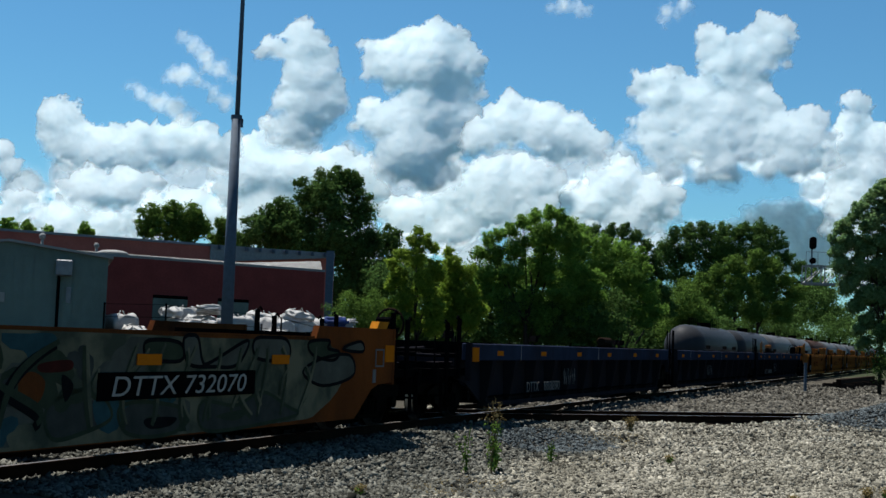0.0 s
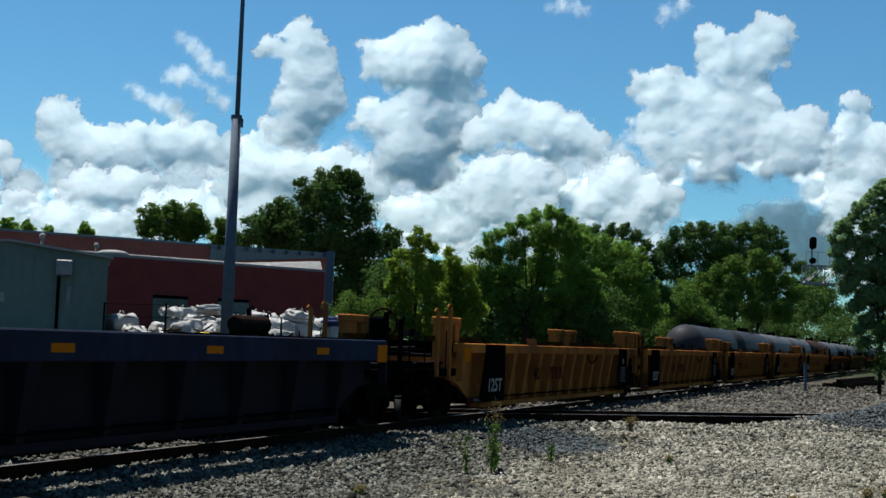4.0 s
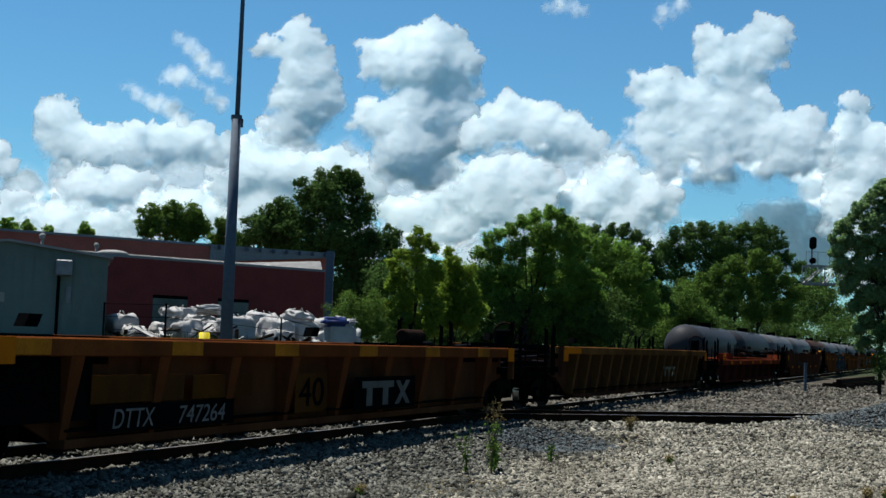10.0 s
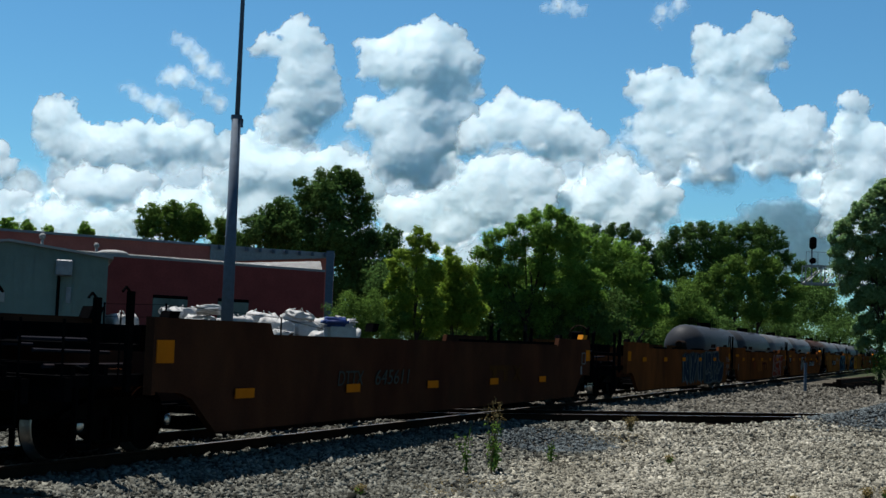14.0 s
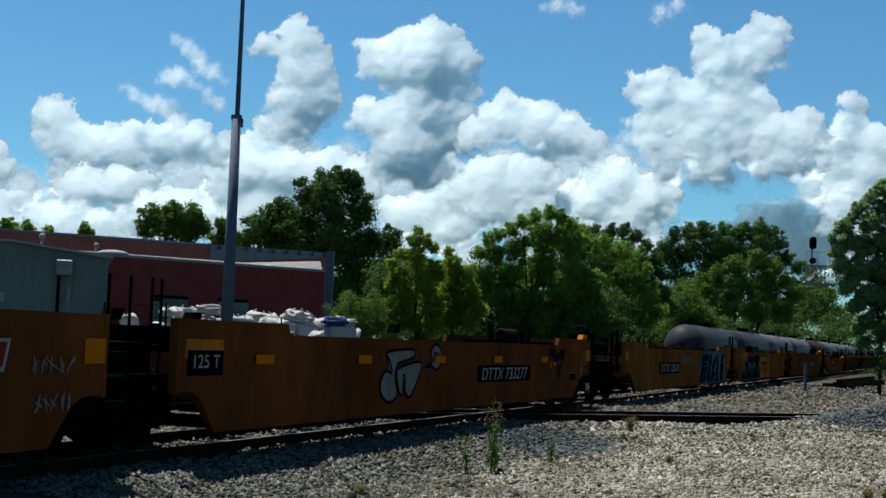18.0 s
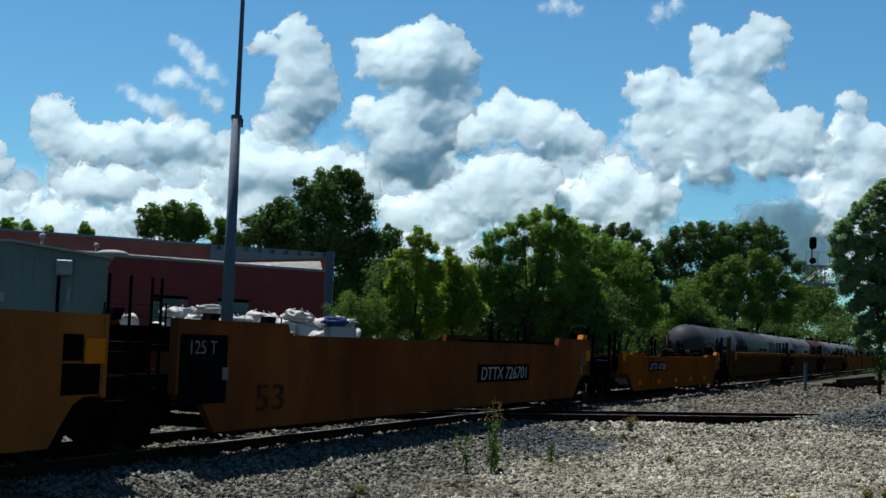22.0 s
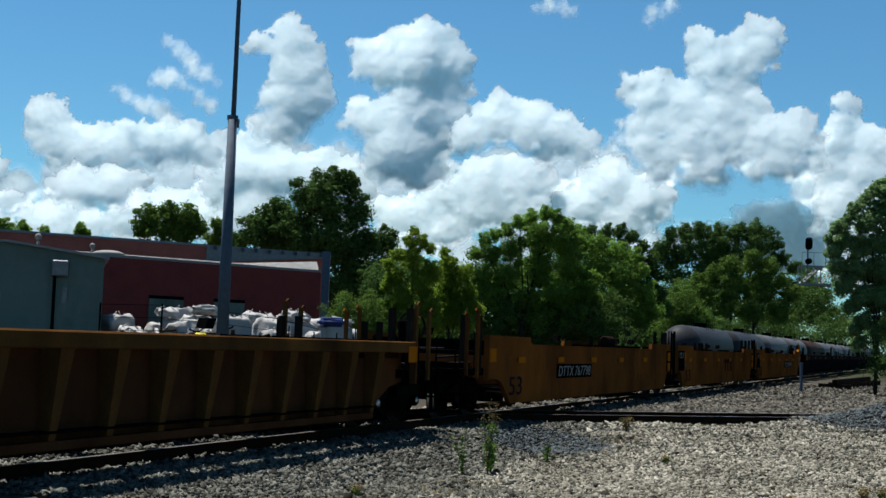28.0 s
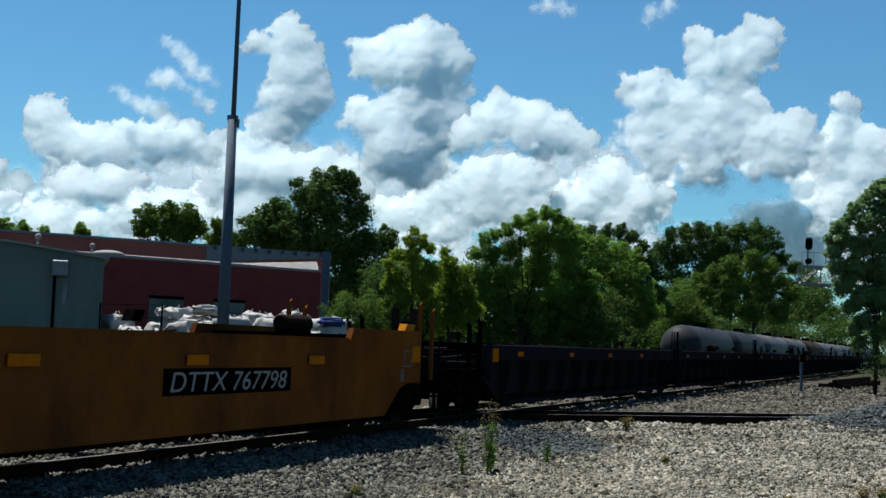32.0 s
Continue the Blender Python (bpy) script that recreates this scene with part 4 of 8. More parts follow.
# yellow five-unit wagon with container guides
Y = (82.6, 98.2, 113.6, 129.1, 144.6, 161.0)
for i in range(5):
    a, b = Y[i], Y[i + 1]
    w, o = add(a, b, "ribbed", "yellow", (J if i else K, J if i < 4 else K), "yellow ribbed well wagon with black end panels", ribs=0.95, frames="boxes", group="train")
    x = (b - a) / 2
    plate(w, -x + 1.35, -x + 2.6, 0.32, 1.49, M["black"], y=-1.508, name="panel", label="black end panel")
    lettering(w, "125T", -x + 1.98, 0.66, 0.27, M["white"], -1.52, 0.86, 0.12, bold=0.02)
    if i < 4:
        plate(w, x - 2.9, x - 1.95, 0.32, 1.49, M["black"], y=-1.508, name="panel", label="black end panel")
        for k in range(8):
            h = 0.055 * math.sin(k * 2.1)
            plate(w, x - 2.76 + abs(h), x - 2.2 + h, 0.94 - 0.055 * k, 0.962 - 0.055 * k, M["grey_mark"], y=-1.522, name="text_bar")
        bm = bmesh.new()
        rod(bm, (x - 2.45, -1.522, 1.13), (x - 2.45, -1.51, 1.13), 0.085, 20)
        part("badge", bm, M["grey_mark"], w, "round pale badge")
    else:
        plate(w, x - 2.62, x - 2.3, 0.62, 0.86, M["black"], y=-1.44, name="panel", label="small black panel")
    for e in (-x + 0.75, x - 2.6):
        plate(w, e, e + 1.7, 0.3, 0.42, M["maroon"], y=-1.375, name="patch", label="dark red patch on the sill")
        plate(w, e + 0.3, e + 0.75, 0.335, 0.355, M["grey_mark"], y=-1.39, name="text_bar")
        plate(w, e + 0.3, e + 0.65, 0.37, 0.39, M["grey_mark"], y=-1.39, name="text_bar")
    c = (5.0, 5.0, 6.2, 5.2, 8.6)[i]
    lettering(w, "40", -x + c, 0.86, 0.28, M["black"], -1.47, 0.5, 0.0)
    c = (6.6, 6.6, 4.7, 6.4, 5.25)[i]
    logo(w, -x + c, 0.86, 1.0 if i < 4 else 0.5, 0.3, M["maroon"], -1.47)
    bm = bmesh.new()
    box(bm, -x + 4.4, -x + 5.0, -1.46, -1.42, 1.501, 1.65, (-0.12, 0))
    part("lock_lug", bm, M["yellow"], w, "leaning yellow lug on the top edge")
    if i in (0, 1, 3):
        bm = bmesh.new()
        pts = [Vector((-x + 9.3 + 0.12 * k, -1.5, 0.93 + 0.012 * (k - 4) ** 2 + 0.15)) for k in range(9)]
        for p, q in zip(pts, pts[1:]):
            rod(bm, p, q, 0.018, 6)
        part("hose", bm, M["black"], w, "hanging black air hose")
    if i == 4:
        for z in (1.16, 1.24):
            bm = bmesh.new()
            rod(bm, (-x + 2.8, -1.33, z), (x - 3.0, -1.33, z), 0.018, 6)
            part("brake_pipe", bm, M["olive"], w)
        plate(w, -x + 9.3, -x + 11.0, 0.83, 1.0, M["black"], y=-1.5, name="panel")
        lettering(w, "DTTX", -x + 9.7, 0.915, 0.13, M["white"], -1.512, 0.6)
        plate(w, -x + 10.25, -x + 10.9, 0.86, 0.97, M["grey_mark"], y=-1.512, name="text_bar")
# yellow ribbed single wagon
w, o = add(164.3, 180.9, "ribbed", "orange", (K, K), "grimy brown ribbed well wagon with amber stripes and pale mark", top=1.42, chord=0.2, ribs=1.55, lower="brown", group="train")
for k in (0, 3.0, 5.6, 8.4, 11.2, 14.0):
    plate(w, -8.0 + k, -7.3 + k, 1.235, 1.405, M["company"], y=-1.508, name="stripe", label="amber painted stripe")
plate(w, 166.3 + o, 169.3 + o, 0.34, 0.66, M["black"], y=-1.41, name="panel")
plate(w, 166.2 + o, 168.1 + o, 0.68, 1.0, M["olive"], y=-1.38, name="patch", label="ochre paint patch")
plate(w, 168.3 + o, 169.8 + o, 0.68, 0.98, M["olive"], y=-1.38, name="patch", label="ochre paint patch")
# Black sheet stands in for the shadow in the wagon's end cut-out.
plate(w, 164.4 + o, 166.25 + o, 0.5, 1.21, M["black"], y=-1.34, name="shade_sheet", label="black sheet as shade under the top edge")
lettering(w, "DTTX", 167.0 + o, 0.5, 0.22, M["grey_mark"], -1.42, 0.85)
lettering(w, "747264", 168.5 + o, 0.5, 0.22, M["grey_mark"], -1.42, 1.1)
plate(w, 171.0 + o, 172.0 + o, 0.4, 0.98, M["olive"], y=-1.43, name="patch")
lettering(w, "40", 171.5 + o, 0.7, 0.42, M["black"], -1.44, 0.8, 0.0)
plate(w, 172.9 + o, 175.4 + o, 0.36, 0.9, M["black"], y=-1.49, name="panel")
logo(w, 174.15 + o, 0.63, 2.0, 0.4, PAINT["pale"], -1.5)
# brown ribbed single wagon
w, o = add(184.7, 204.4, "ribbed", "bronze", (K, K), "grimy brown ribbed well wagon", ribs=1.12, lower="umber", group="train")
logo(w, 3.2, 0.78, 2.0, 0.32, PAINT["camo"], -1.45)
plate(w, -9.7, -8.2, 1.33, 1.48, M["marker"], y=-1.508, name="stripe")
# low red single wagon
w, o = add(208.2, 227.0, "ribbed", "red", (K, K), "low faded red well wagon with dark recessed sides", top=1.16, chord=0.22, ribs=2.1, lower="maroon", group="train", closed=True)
for k in (2.2, 4.6, 8.4, 11.0, 15.0):
    plate(w, -9.4 + k, -8.9 + k, 0.98, 1.1, M["marker"], name="reflector", label="amber reflector plate")
for e, s in ((-9.4, 1), (9.4, -1)):
    bm = bmesh.new()
    a, b = sorted((e, e + s * 3.0))
    box(bm, a, b, -1.28, 1.28, 1.17, 1.21)
    for k in (0.6, 2.8):
        box(bm, *sorted((e + s * k, e + s * (k + 0.2))), -1.45, -1.2, 1.165, 1.42, (-0.12 * s, 0))
        box(bm, *sorted((e + s * k, e + s * (k + 0.2))), 1.2, 1.45, 1.165, 1.42, (-0.12 * s, 0))
    part("end_platform", bm, M["red"], w, "red steel end platform with lugs")
# brown smooth single wagon
w, o = add(230.6, 250.6, "smooth", "umber", (K, K), "dark brown smooth-sided well wagon with amber reflectors", marks=0.67, group="train")
lettering(w, "DTTX", 236.1 + o, 0.89, 0.23, PAINT["grime"], -1.515, 0.95)
lettering(w, "645611", 237.75 + o, 0.89, 0.25, PAINT["grime"], -1.515, 1.45)
logo(w, 243.8 + o, 0.89, 2.2, 0.34, M["olive"])
# three smooth units with graffiti
w, o = add(254.8, 274.2, "smooth", "orange", (K, J), "orange-brown well wagon with large grey and white graffiti", group="train")
spray(w, o, [(267.23, 1.44), (270.44, 1.47), (270.39, 1.24), (270.99, 1.07), (271.71, 1.04), (271.71, 0.68), (271.37, 0.35), (270.92, 0.27), (269.28, 0.27), (267.93, 0.27), (267.34, 0.27)], PAINT["grime"], 0)
spray(w, o, [(267.52, 1.44), (267.90, 1.43), (268.08, 1.23), (268.08, 0.95), (268.01, 0.82), (267.73, 0.72), (267.58, 0.71)], PAINT["dusk"], 2, PAINT["pale"])
spray(w, o, [(268.04, 1.37), (268.30, 1.46), (268.67, 1.41), (268.83, 1.23), (268.85, 0.99), (268.72, 0.91), (268.51, 0.93), (268.39, 1.05), (268.34, 1.02), (268.44, 0.88), (268.73, 0.78), (268.68, 0.67), (268.37, 0.70), (268.14, 0.85), (268.07, 1.06)], PAINT["dusk"], 2, PAINT["pale"])
spray(w, o, [(269.06, 1.42), (269.52, 1.46), (269.37, 1.04), (269.47, 0.55), (269.58, 0.43), (269.46, 0.34), (269.18, 0.38), (269.12, 0.68), (268.93, 0.79), (268.95, 1.12)], PAINT["dusk"], 2, PAINT["pale"])
spray(w, o, [(269.59, 1.44), (270.37, 1.47), (270.20, 1.00), (269.94, 0.80), (269.78, 0.71), (270.10, 0.60), (270.08, 0.41), (269.79, 0.33), (269.62, 0.41), (269.76, 0.58), (269.68, 0.73), (269.79, 1.04), (269.90, 1.23), (269.73, 1.27), (269.53, 0.97), (269.41, 1.01)], PAINT["dusk"], 2, PAINT["pale"])
spray(w, o, [(270.39, 1.18), (270.77, 1.09), (270.91, 0.97), (270.79, 0.85), (270.50, 0.75), (270.39, 0.87)], PAINT["dusk"], 2, PAINT["pale"])
spray(w, o, [(270.27, 0.62), (270.59, 0.63), (270.90, 0.82), (271.32, 0.92), (271.70, 1.02), (271.66, 0.72), (271.37, 0.39), (270.92, 0.27), (270.47, 0.29), (270.28, 0.48)], PAINT["dusk"], 2, PAINT["pale"])
spray(w, o, [(267.59, 0.66), (267.90, 0.61), (268.37, 0.67), (268.24, 0.36), (268.11, 0.27), (267.83, 0.27)], PAINT["dusk"], 2, PAINT["pale"])
spray(w, o, [(268.45, 0.66), (268.68, 0.62), (268.67, 0.48), (268.90, 0.45), (269.16, 0.56), (269.12, 0.33), (268.41, 0.28), (268.29, 0.35)], PAINT["dusk"], 2, PAINT["pale"])
graffiti(w, 263.0 + o, 267.2 + o, 0.3, 1.46, [PAINT["pale"], PAINT["dusk"]], 21, 6, 0.26, backing=PAINT["grime"])
for z in (0.5, 0.78, 1.06):
    graffiti(w, 272.3 + o, 273.2 + o, z, z + 0.24, [PAINT["silver"]], 22 + int(z * 10), 7, 0.014, label="small pale sprayed tag")
w, o = add(274.2, 293.8, "smooth", "orange", (J, J), "orange-brown well wagon with red outlined graffiti letters", group="train")
plate(w, -9.0, -8.15, 1.3, 1.4, M["marker"], y=-1.508, name="reflector", label="amber reflector plate")
plate(w, -8.2, -8.1, 0.72, 0.98, M["grey_mark"], y=-1.506, name="notice")
lettering(w, "2 HOT", 289.4 + o, 0.84, 1.14, M["white"], -1.512, 4.1, 0.25, "graffiti", 0.085)
for k, z in enumerate((1.02, 0.62)):
    graffiti(w, 291.75 + 0.1 * k + o, 292.5 + o, z, z + 0.22, [PAINT["silver"]], 61 + k, 5, 0.014, label="small pale sprayed tag")
lettering(w, "2 HOT", 289.4 + o, 0.84, 1.07, PAINT["crimson"], -1.52, 3.98, 0.25, "graffiti", 0.05)
plate(w, 281.92 + o, 285.42 + o, 0.6, 1.15, M["golden"], name="panel", label="faded yellow company panel")
logo(w, 284.22 + o, 0.83, 1.8, 0.42, M["maroon"], -1.517)
graffiti(w, 280.29 + o, 280.89 + o, 0.72, 1.12, [PAINT["crimson"]], 23, 5, 0.025, label="faint red sprayed tag")
w, o = add(293.8, 314.0, "smooth", "orange", (J, K), "orange-brown well wagon with pale bubble graffiti", group="train")
plate(w, 294.7 + o, 295.6 + o, 1.2, 1.44, M["company"], name="panel", label="faded yellow end panel")
plate(w, 294.75 + o, 295.6 + o, 0.98, 1.3, M["black"], y=-1.51, name="panel", label="black end panel")
lettering(w, "125 T", 295.2 + o, 1.16, 0.17, M["white"], -1.515, 0.62, 0.0)
spray(w, o, [(300.9, 1.31), (301.92, 1.36), (302.08, 1.29), (301.98, 1.21), (301.51, 1.14), (301.31, 1.09), (301.22, 0.88), (301.34, 0.66), (301.25, 0.51), (300.95, 0.47), (300.68, 0.61), (300.64, 0.81), (300.82, 0.99), (301.08, 0.96), (301.0, 1.14)], PAINT["silver"], 2, PAINT["ink"])
spray(w, o, [(301.36, 1.03), (302.39, 1.12), (301.94, 0.55), (301.69, 0.65), (301.67, 0.87), (301.58, 0.9), (301.56, 0.6), (301.42, 0.63), (301.32, 0.88)], PAINT["silver"], 3, PAINT["ink"])
spray(w, o, [(302.6, 1.05), (302.91, 1.14), (302.84, 1.34), (303.1, 1.46), (303.36, 1.31), (303.31, 1.08), (303.09, 0.99), (302.92, 1.06)], PAINT["silver"], 2, PAINT["ink"])
graffiti(w, 302.95 + o, 303.25 + o, 1.12, 1.34, [PAINT["ink"]], 26, 3, 0.02)
plate(w, 305.4 + o, 308.9 + o, 0.72, 1.06, M["black"])
lettering(w, "DTTX 733277", 307.15 + o, 0.89, 0.25, M["white"], -1.515, 3.0)
spray(w, o, [(310.3, 1.36), (310.7, 1.44), (311.0, 1.3), (311.3, 1.42), (311.6, 1.4), (311.5, 1.15), (311.2, 1.2), (310.9, 1.1), (310.6, 1.22)], PAINT["ink"], 0)
spray(w, o, [(310.9, 1.12), (311.02, 0.9), (311.15, 0.74), (311.22, 0.78), (311.3, 1.0), (311.45, 1.12), (311.2, 1.05), (311.12, 0.88), (311.0, 1.1)], PAINT["ink"], 1)
plate(w, 310.35 + o, 310.45 + o, 0.98, 1.12, M["marker"], y=-1.53, name="paint_mark", label="small yellow paint mark")
plate(w, 310.62 + o, 310.86 + o, 1.04, 1.12, M["marker"], y=-1.53, name="paint_mark", label="small yellow paint mark")
plate(w, 312.15 + o, 312.65 + o, 0.68, 0.84, M["black"], name="notice", label="black notice plate")
plate(w, 312.15 + o, 312.65 + o, 0.84, 0.865, M["grey_mark"], y=-1.512, name="notice_edge")
# three more smooth units
w, o = add(317.9, 337.6, "smooth", "ochre", (K, J), "orange-brown well wagon with black and blue graffiti", group="train", marks=None)
plate(w, 335.75 + o, 336.5 + o, 0.86, 0.96, M["marker"], y=-1.508, name="reflector", label="amber reflector plate")
plate(w, 322.7 + o, 326.1 + o, 0.72, 1.08, M["black"])
lettering(w, "DTTX 726701", 324.4 + o, 0.9, 0.26, M["white"], -1.515, 3.0)
spray(w, o, [(330.08, 0.29), (330.21, 0.74), (330.47, 0.97), (330.72, 1.46), (331.21, 1.38), (331.70, 1.47), (332.37, 1.47), (333.00, 1.47), (333.67, 1.47), (334.61, 1.47), (335.16, 1.47), (335.52, 0.95), (335.49, 0.38), (334.58, 0.28), (333.34, 0.27), (331.95, 0.27), (330.71, 0.28)], PAINT["haze"], 0, PAINT["sky"], False, 0.018)
spray(w, o, [(329.75, 0.98), (329.94, 1.17), (330.56, 1.24), (330.47, 0.94), (330.24, 0.59), (330.07, 0.37), (329.82, 0.38)], PAINT["sky"], 2)
for tint, pts in (
    ("silver", [(331.73, 1.07), (333.04, 1.12), (333.04, 0.9), (331.85, 0.76)]),
    ("silver", [(330.19, 0.56), (331.3, 0.85), (331.42, 0.64), (330.37, 0.4)]),
    ("silver", [(333.75, 1.04), (334.48, 1.22), (334.48, 0.83), (333.94, 0.46)]),
    ("azure", [(330.83, 1.09), (331.24, 1.18), (331.3, 0.99), (330.89, 0.95)]),
    ("azure", [(330.71, 0.59), (331.04, 0.66), (331.07, 0.49), (330.77, 0.46)]),
    ("azure", [(333.88, 0.69), (334.18, 0.76), (334.16, 0.59), (333.92, 0.54)]),
    ("azure", [(332.65, 0.45), (332.93, 0.51), (332.88, 0.31), (332.63, 0.3)]),
    ("azure", [(329.82, 0.58), (330.02, 0.62), (329.98, 0.39), (329.8, 0.36)]),
):
    spray(w, o, pts, PAINT[tint], 1, None, True)
spray(w, o, [(330.42, 1.45), (330.57, 1.35), (331.66, 1.46), (331.6, 1.14), (330.83, 1.09), (330.42, 0.9), (331.3, 0.93), (331.64, 0.97), (331.42, 0.81), (330.31, 0.5), (330.25, 0.39), (331.07, 0.59), (331.36, 0.61), (331.01, 0.33), (329.91, 0.28), (329.74, 0.43), (329.93, 0.64), (330.14, 1.0)], PAINT["night"], 3, PAINT["sky"], False, 0.016)
spray(w, o, [(331.79, 1.34), (332.25, 1.46), (332.35, 1.3), (331.93, 1.17), (332.03, 1.0), (332.38, 1.06), (332.18, 0.89), (331.64, 0.7), (331.46, 0.58), (331.79, 0.41), (332.22, 0.54), (332.34, 0.41), (331.91, 0.28), (331.4, 0.33), (331.21, 0.52), (331.73, 0.92), (331.6, 1.14)], PAINT["night"], 3, PAINT["sky"], False, 0.016)
spray(w, o, [(332.47, 1.06), (332.97, 1.24), (333.45, 1.37), (333.27, 1.07), (332.93, 0.83), (332.68, 0.74), (333.25, 0.66), (332.72, 0.34), (332.34, 0.28), (332.18, 0.35), (332.53, 0.64), (332.35, 0.85)], PAINT["night"], 3, PAINT["sky"], False, 0.016)
spray(w, o, [(333.58, 1.46), (333.77, 1.36), (333.68, 1.11), (333.97, 1.22), (333.84, 0.73), (333.63, 0.41), (333.97, 0.33), (333.84, 0.28), (333.16, 0.28), (333.11, 0.34), (333.5, 0.72)], PAINT["night"], 3, PAINT["sky"], False, 0.016)
spray(w, o, [(334.34, 1.1), (334.61, 1.39), (334.95, 1.46), (335.17, 1.39), (335.03, 1.13), (334.68, 1.06), (335.02, 1.01), (335.17, 0.89), (334.96, 0.69), (334.5, 0.58), (334.88, 0.5), (335.05, 0.39), (334.64, 0.28), (334.21, 0.39), (334.34, 0.69)], PAINT["night"], 3, PAINT["sky"], False, 0.016)
spray(w, o, [(328.91, 1.05), (329.11, 1.08), (329.10, 0.93), (328.94, 0.94)], PAINT["silver"], 2)
spray(w, o, [(329.29, 1.16), (329.39, 1.16), (329.35, 1.10)], PAINT["silver"], 2)
spray(w, o, [(329.60, 0.81), (329.81, 0.83), (329.83, 0.65), (329.62, 0.63)], PAINT["silver"], 2)
graffiti(w, 326.3 + o, 327.6 + o, 1.0, 1.32, [PAINT["silver"]], 32, 9, 0.022, label="small pale sprayed tag")
w, o = add(337.6, 357.2, "smooth", "ochre", (J, J), "orange-brown well wagon with black and blue graffiti", group="train", marks=None)
end_panels(w, 19.6, False, True)
lettering(w, "53", 339.0 + o, 0.66, 0.36, M["umber"], -1.515, 0.8, 0.0)
plate(w, 340.2 + o, 342.3 + o, 1.16, 1.48, M["marker"], name="panel")
spray(w, o, [(340.04, 0.28), (340.57, 0.63), (341.05, 1.04), (341.31, 1.12), (342.13, 1.46), (342.77, 1.32), (343.44, 1.28), (344.06, 1.38), (344.63, 1.43), (345.34, 1.45), (345.84, 1.30), (345.99, 0.30), (343.54, 0.27), (341.95, 0.27)], PAINT["ink"], 0, PAINT["sky"], False)
spray(w, o, [(340.47, 1.12), (340.78, 1.10), (341.02, 0.94), (340.76, 0.67), (340.57, 0.65), (340.67, 0.89)], PAINT["silver"], 2, None, False)
spray(w, o, [(341.07, 0.77), (341.26, 0.90), (341.47, 0.88), (341.30, 0.47), (340.93, 0.49)], PAINT["sky"], 2, None, False)
spray(w, o, [(342.00, 0.89), (342.18, 1.40), (342.29, 1.03), (342.26, 0.51), (341.98, 0.71)], PAINT["sky"], 2, None, False)
spray(w, o, [(342.48, 1.03), (342.96, 0.98), (342.74, 0.73), (342.55, 0.65)], PAINT["silver"], 2, None, False)
spray(w, o, [(343.00, 0.59), (343.39, 0.87), (343.98, 1.24), (343.83, 0.93), (343.25, 0.58), (343.40, 0.27)], PAINT["sky"], 2, None, False)
spray(w, o, [(343.71, 0.70), (343.96, 0.95), (343.86, 0.56), (343.64, 0.59)], PAINT["sky"], 2, None, False)
spray(w, o, [(344.75, 0.68), (344.97, 0.93), (345.06, 0.57)], PAINT["silver"], 2, None, False)
spray(w, o, [(345.37, 1.15), (346.02, 1.12), (346.01, 0.59), (345.67, 0.75), (345.48, 0.51)], PAINT["sky"], 2, None, False)
spray(w, o, [(341.44, 1.18), (342.13, 1.46), (341.72, 1.11), (341.32, 0.98)], PAINT["sky"], 2, None, False)
spray(w, o, [(339.48, 1.37), (339.83, 1.41), (339.87, 1.23), (339.59, 1.19)], PAINT["silver"], 2)
plate(w, 343.83 + o, 344.18 + o, 0.8, 1.05, M["marker"], y=-1.523, name="badge")
lettering(w, "C", 344.01 + o, 0.93, 0.16, M["black"], -1.53, 0.13, 0.0)
plate(w, 345.9 + o, 349.3 + o, 0.3, 1.3, M["company"], y=-1.53, name="panel", label="yellow company panel")
logo(w, 347.4 + o, 0.83, 2.0, 0.5, M["red"], -1.535)
w, o = add(357.2, 377.4, "smooth", "orange", (J, K), "orange-brown smooth well wagon with a black number panel", group="train", marks=None)
end_panels(w, 20.2, True, False)
lettering(w, "53", 360.3 + o, 0.66, 0.36, M["umber"], -1.515, 0.8, 0.0)
plate(w, 368.8 + o, 372.2 + o, 0.72, 1.08, M["black"])
lettering(w, "DTTX 726701", 370.50 + o, 0.9, 0.26, M["white"], -1.515, 3.0)
# low orange single wagon
w, o = add(381.0, 397.6, "smooth", "amber", (K, K), "low orange-yellow well wagon with a black number panel", marks=0.42, top=1.24, raised=0.1, group="train", closed=True)
plate(w, 384.55 + o, 387.15 + o, 0.82, 1.1, M["black"])
lettering(w, "DTTX  457283", 385.85 + o, 0.96, 0.2, M["white"], -1.515, 2.3)
# ribbed yellow-brown three-unit wagon
for i, (a, b, e) in enumerate(((401.5, 421.0, (K, J)), (421.0, 440.9, (J, J)), (440.9, 460.9, (J, K)))):
    w, o = add(a, b, "ribbed", "bronze", e, "rusty orange-brown ribbed well wagon", ribs=1.05, lower="brown", frames="posts", raised=0.1, group="train")
    x = (b - a) / 2
    if not i:
        lettering(w, "DTTX", -x + 4.0, 0.86, 0.18, PAINT["grime"], -1.44, 0.7, 0.0)
        plate(w, -x + 4.6, -x + 5.3, 0.8, 0.93, PAINT["grime"], y=-1.43, name="text_bar")
    if i:
        plate(w, -x + 0.95, -x + 2.5, 0.32, 1.3, M["black"], y=-1.5, name="panel", label="black end panel")
        lettering(w, "125T", -x + 1.8, 0.62, 0.3, M["white"], -1.515, 0.95, 0.0)
    if i < 2:
        plate(w, x - 2.2, x - 0.9, 0.32, 1.3, M["black"], y=-1.5, name="panel", label="black end panel")
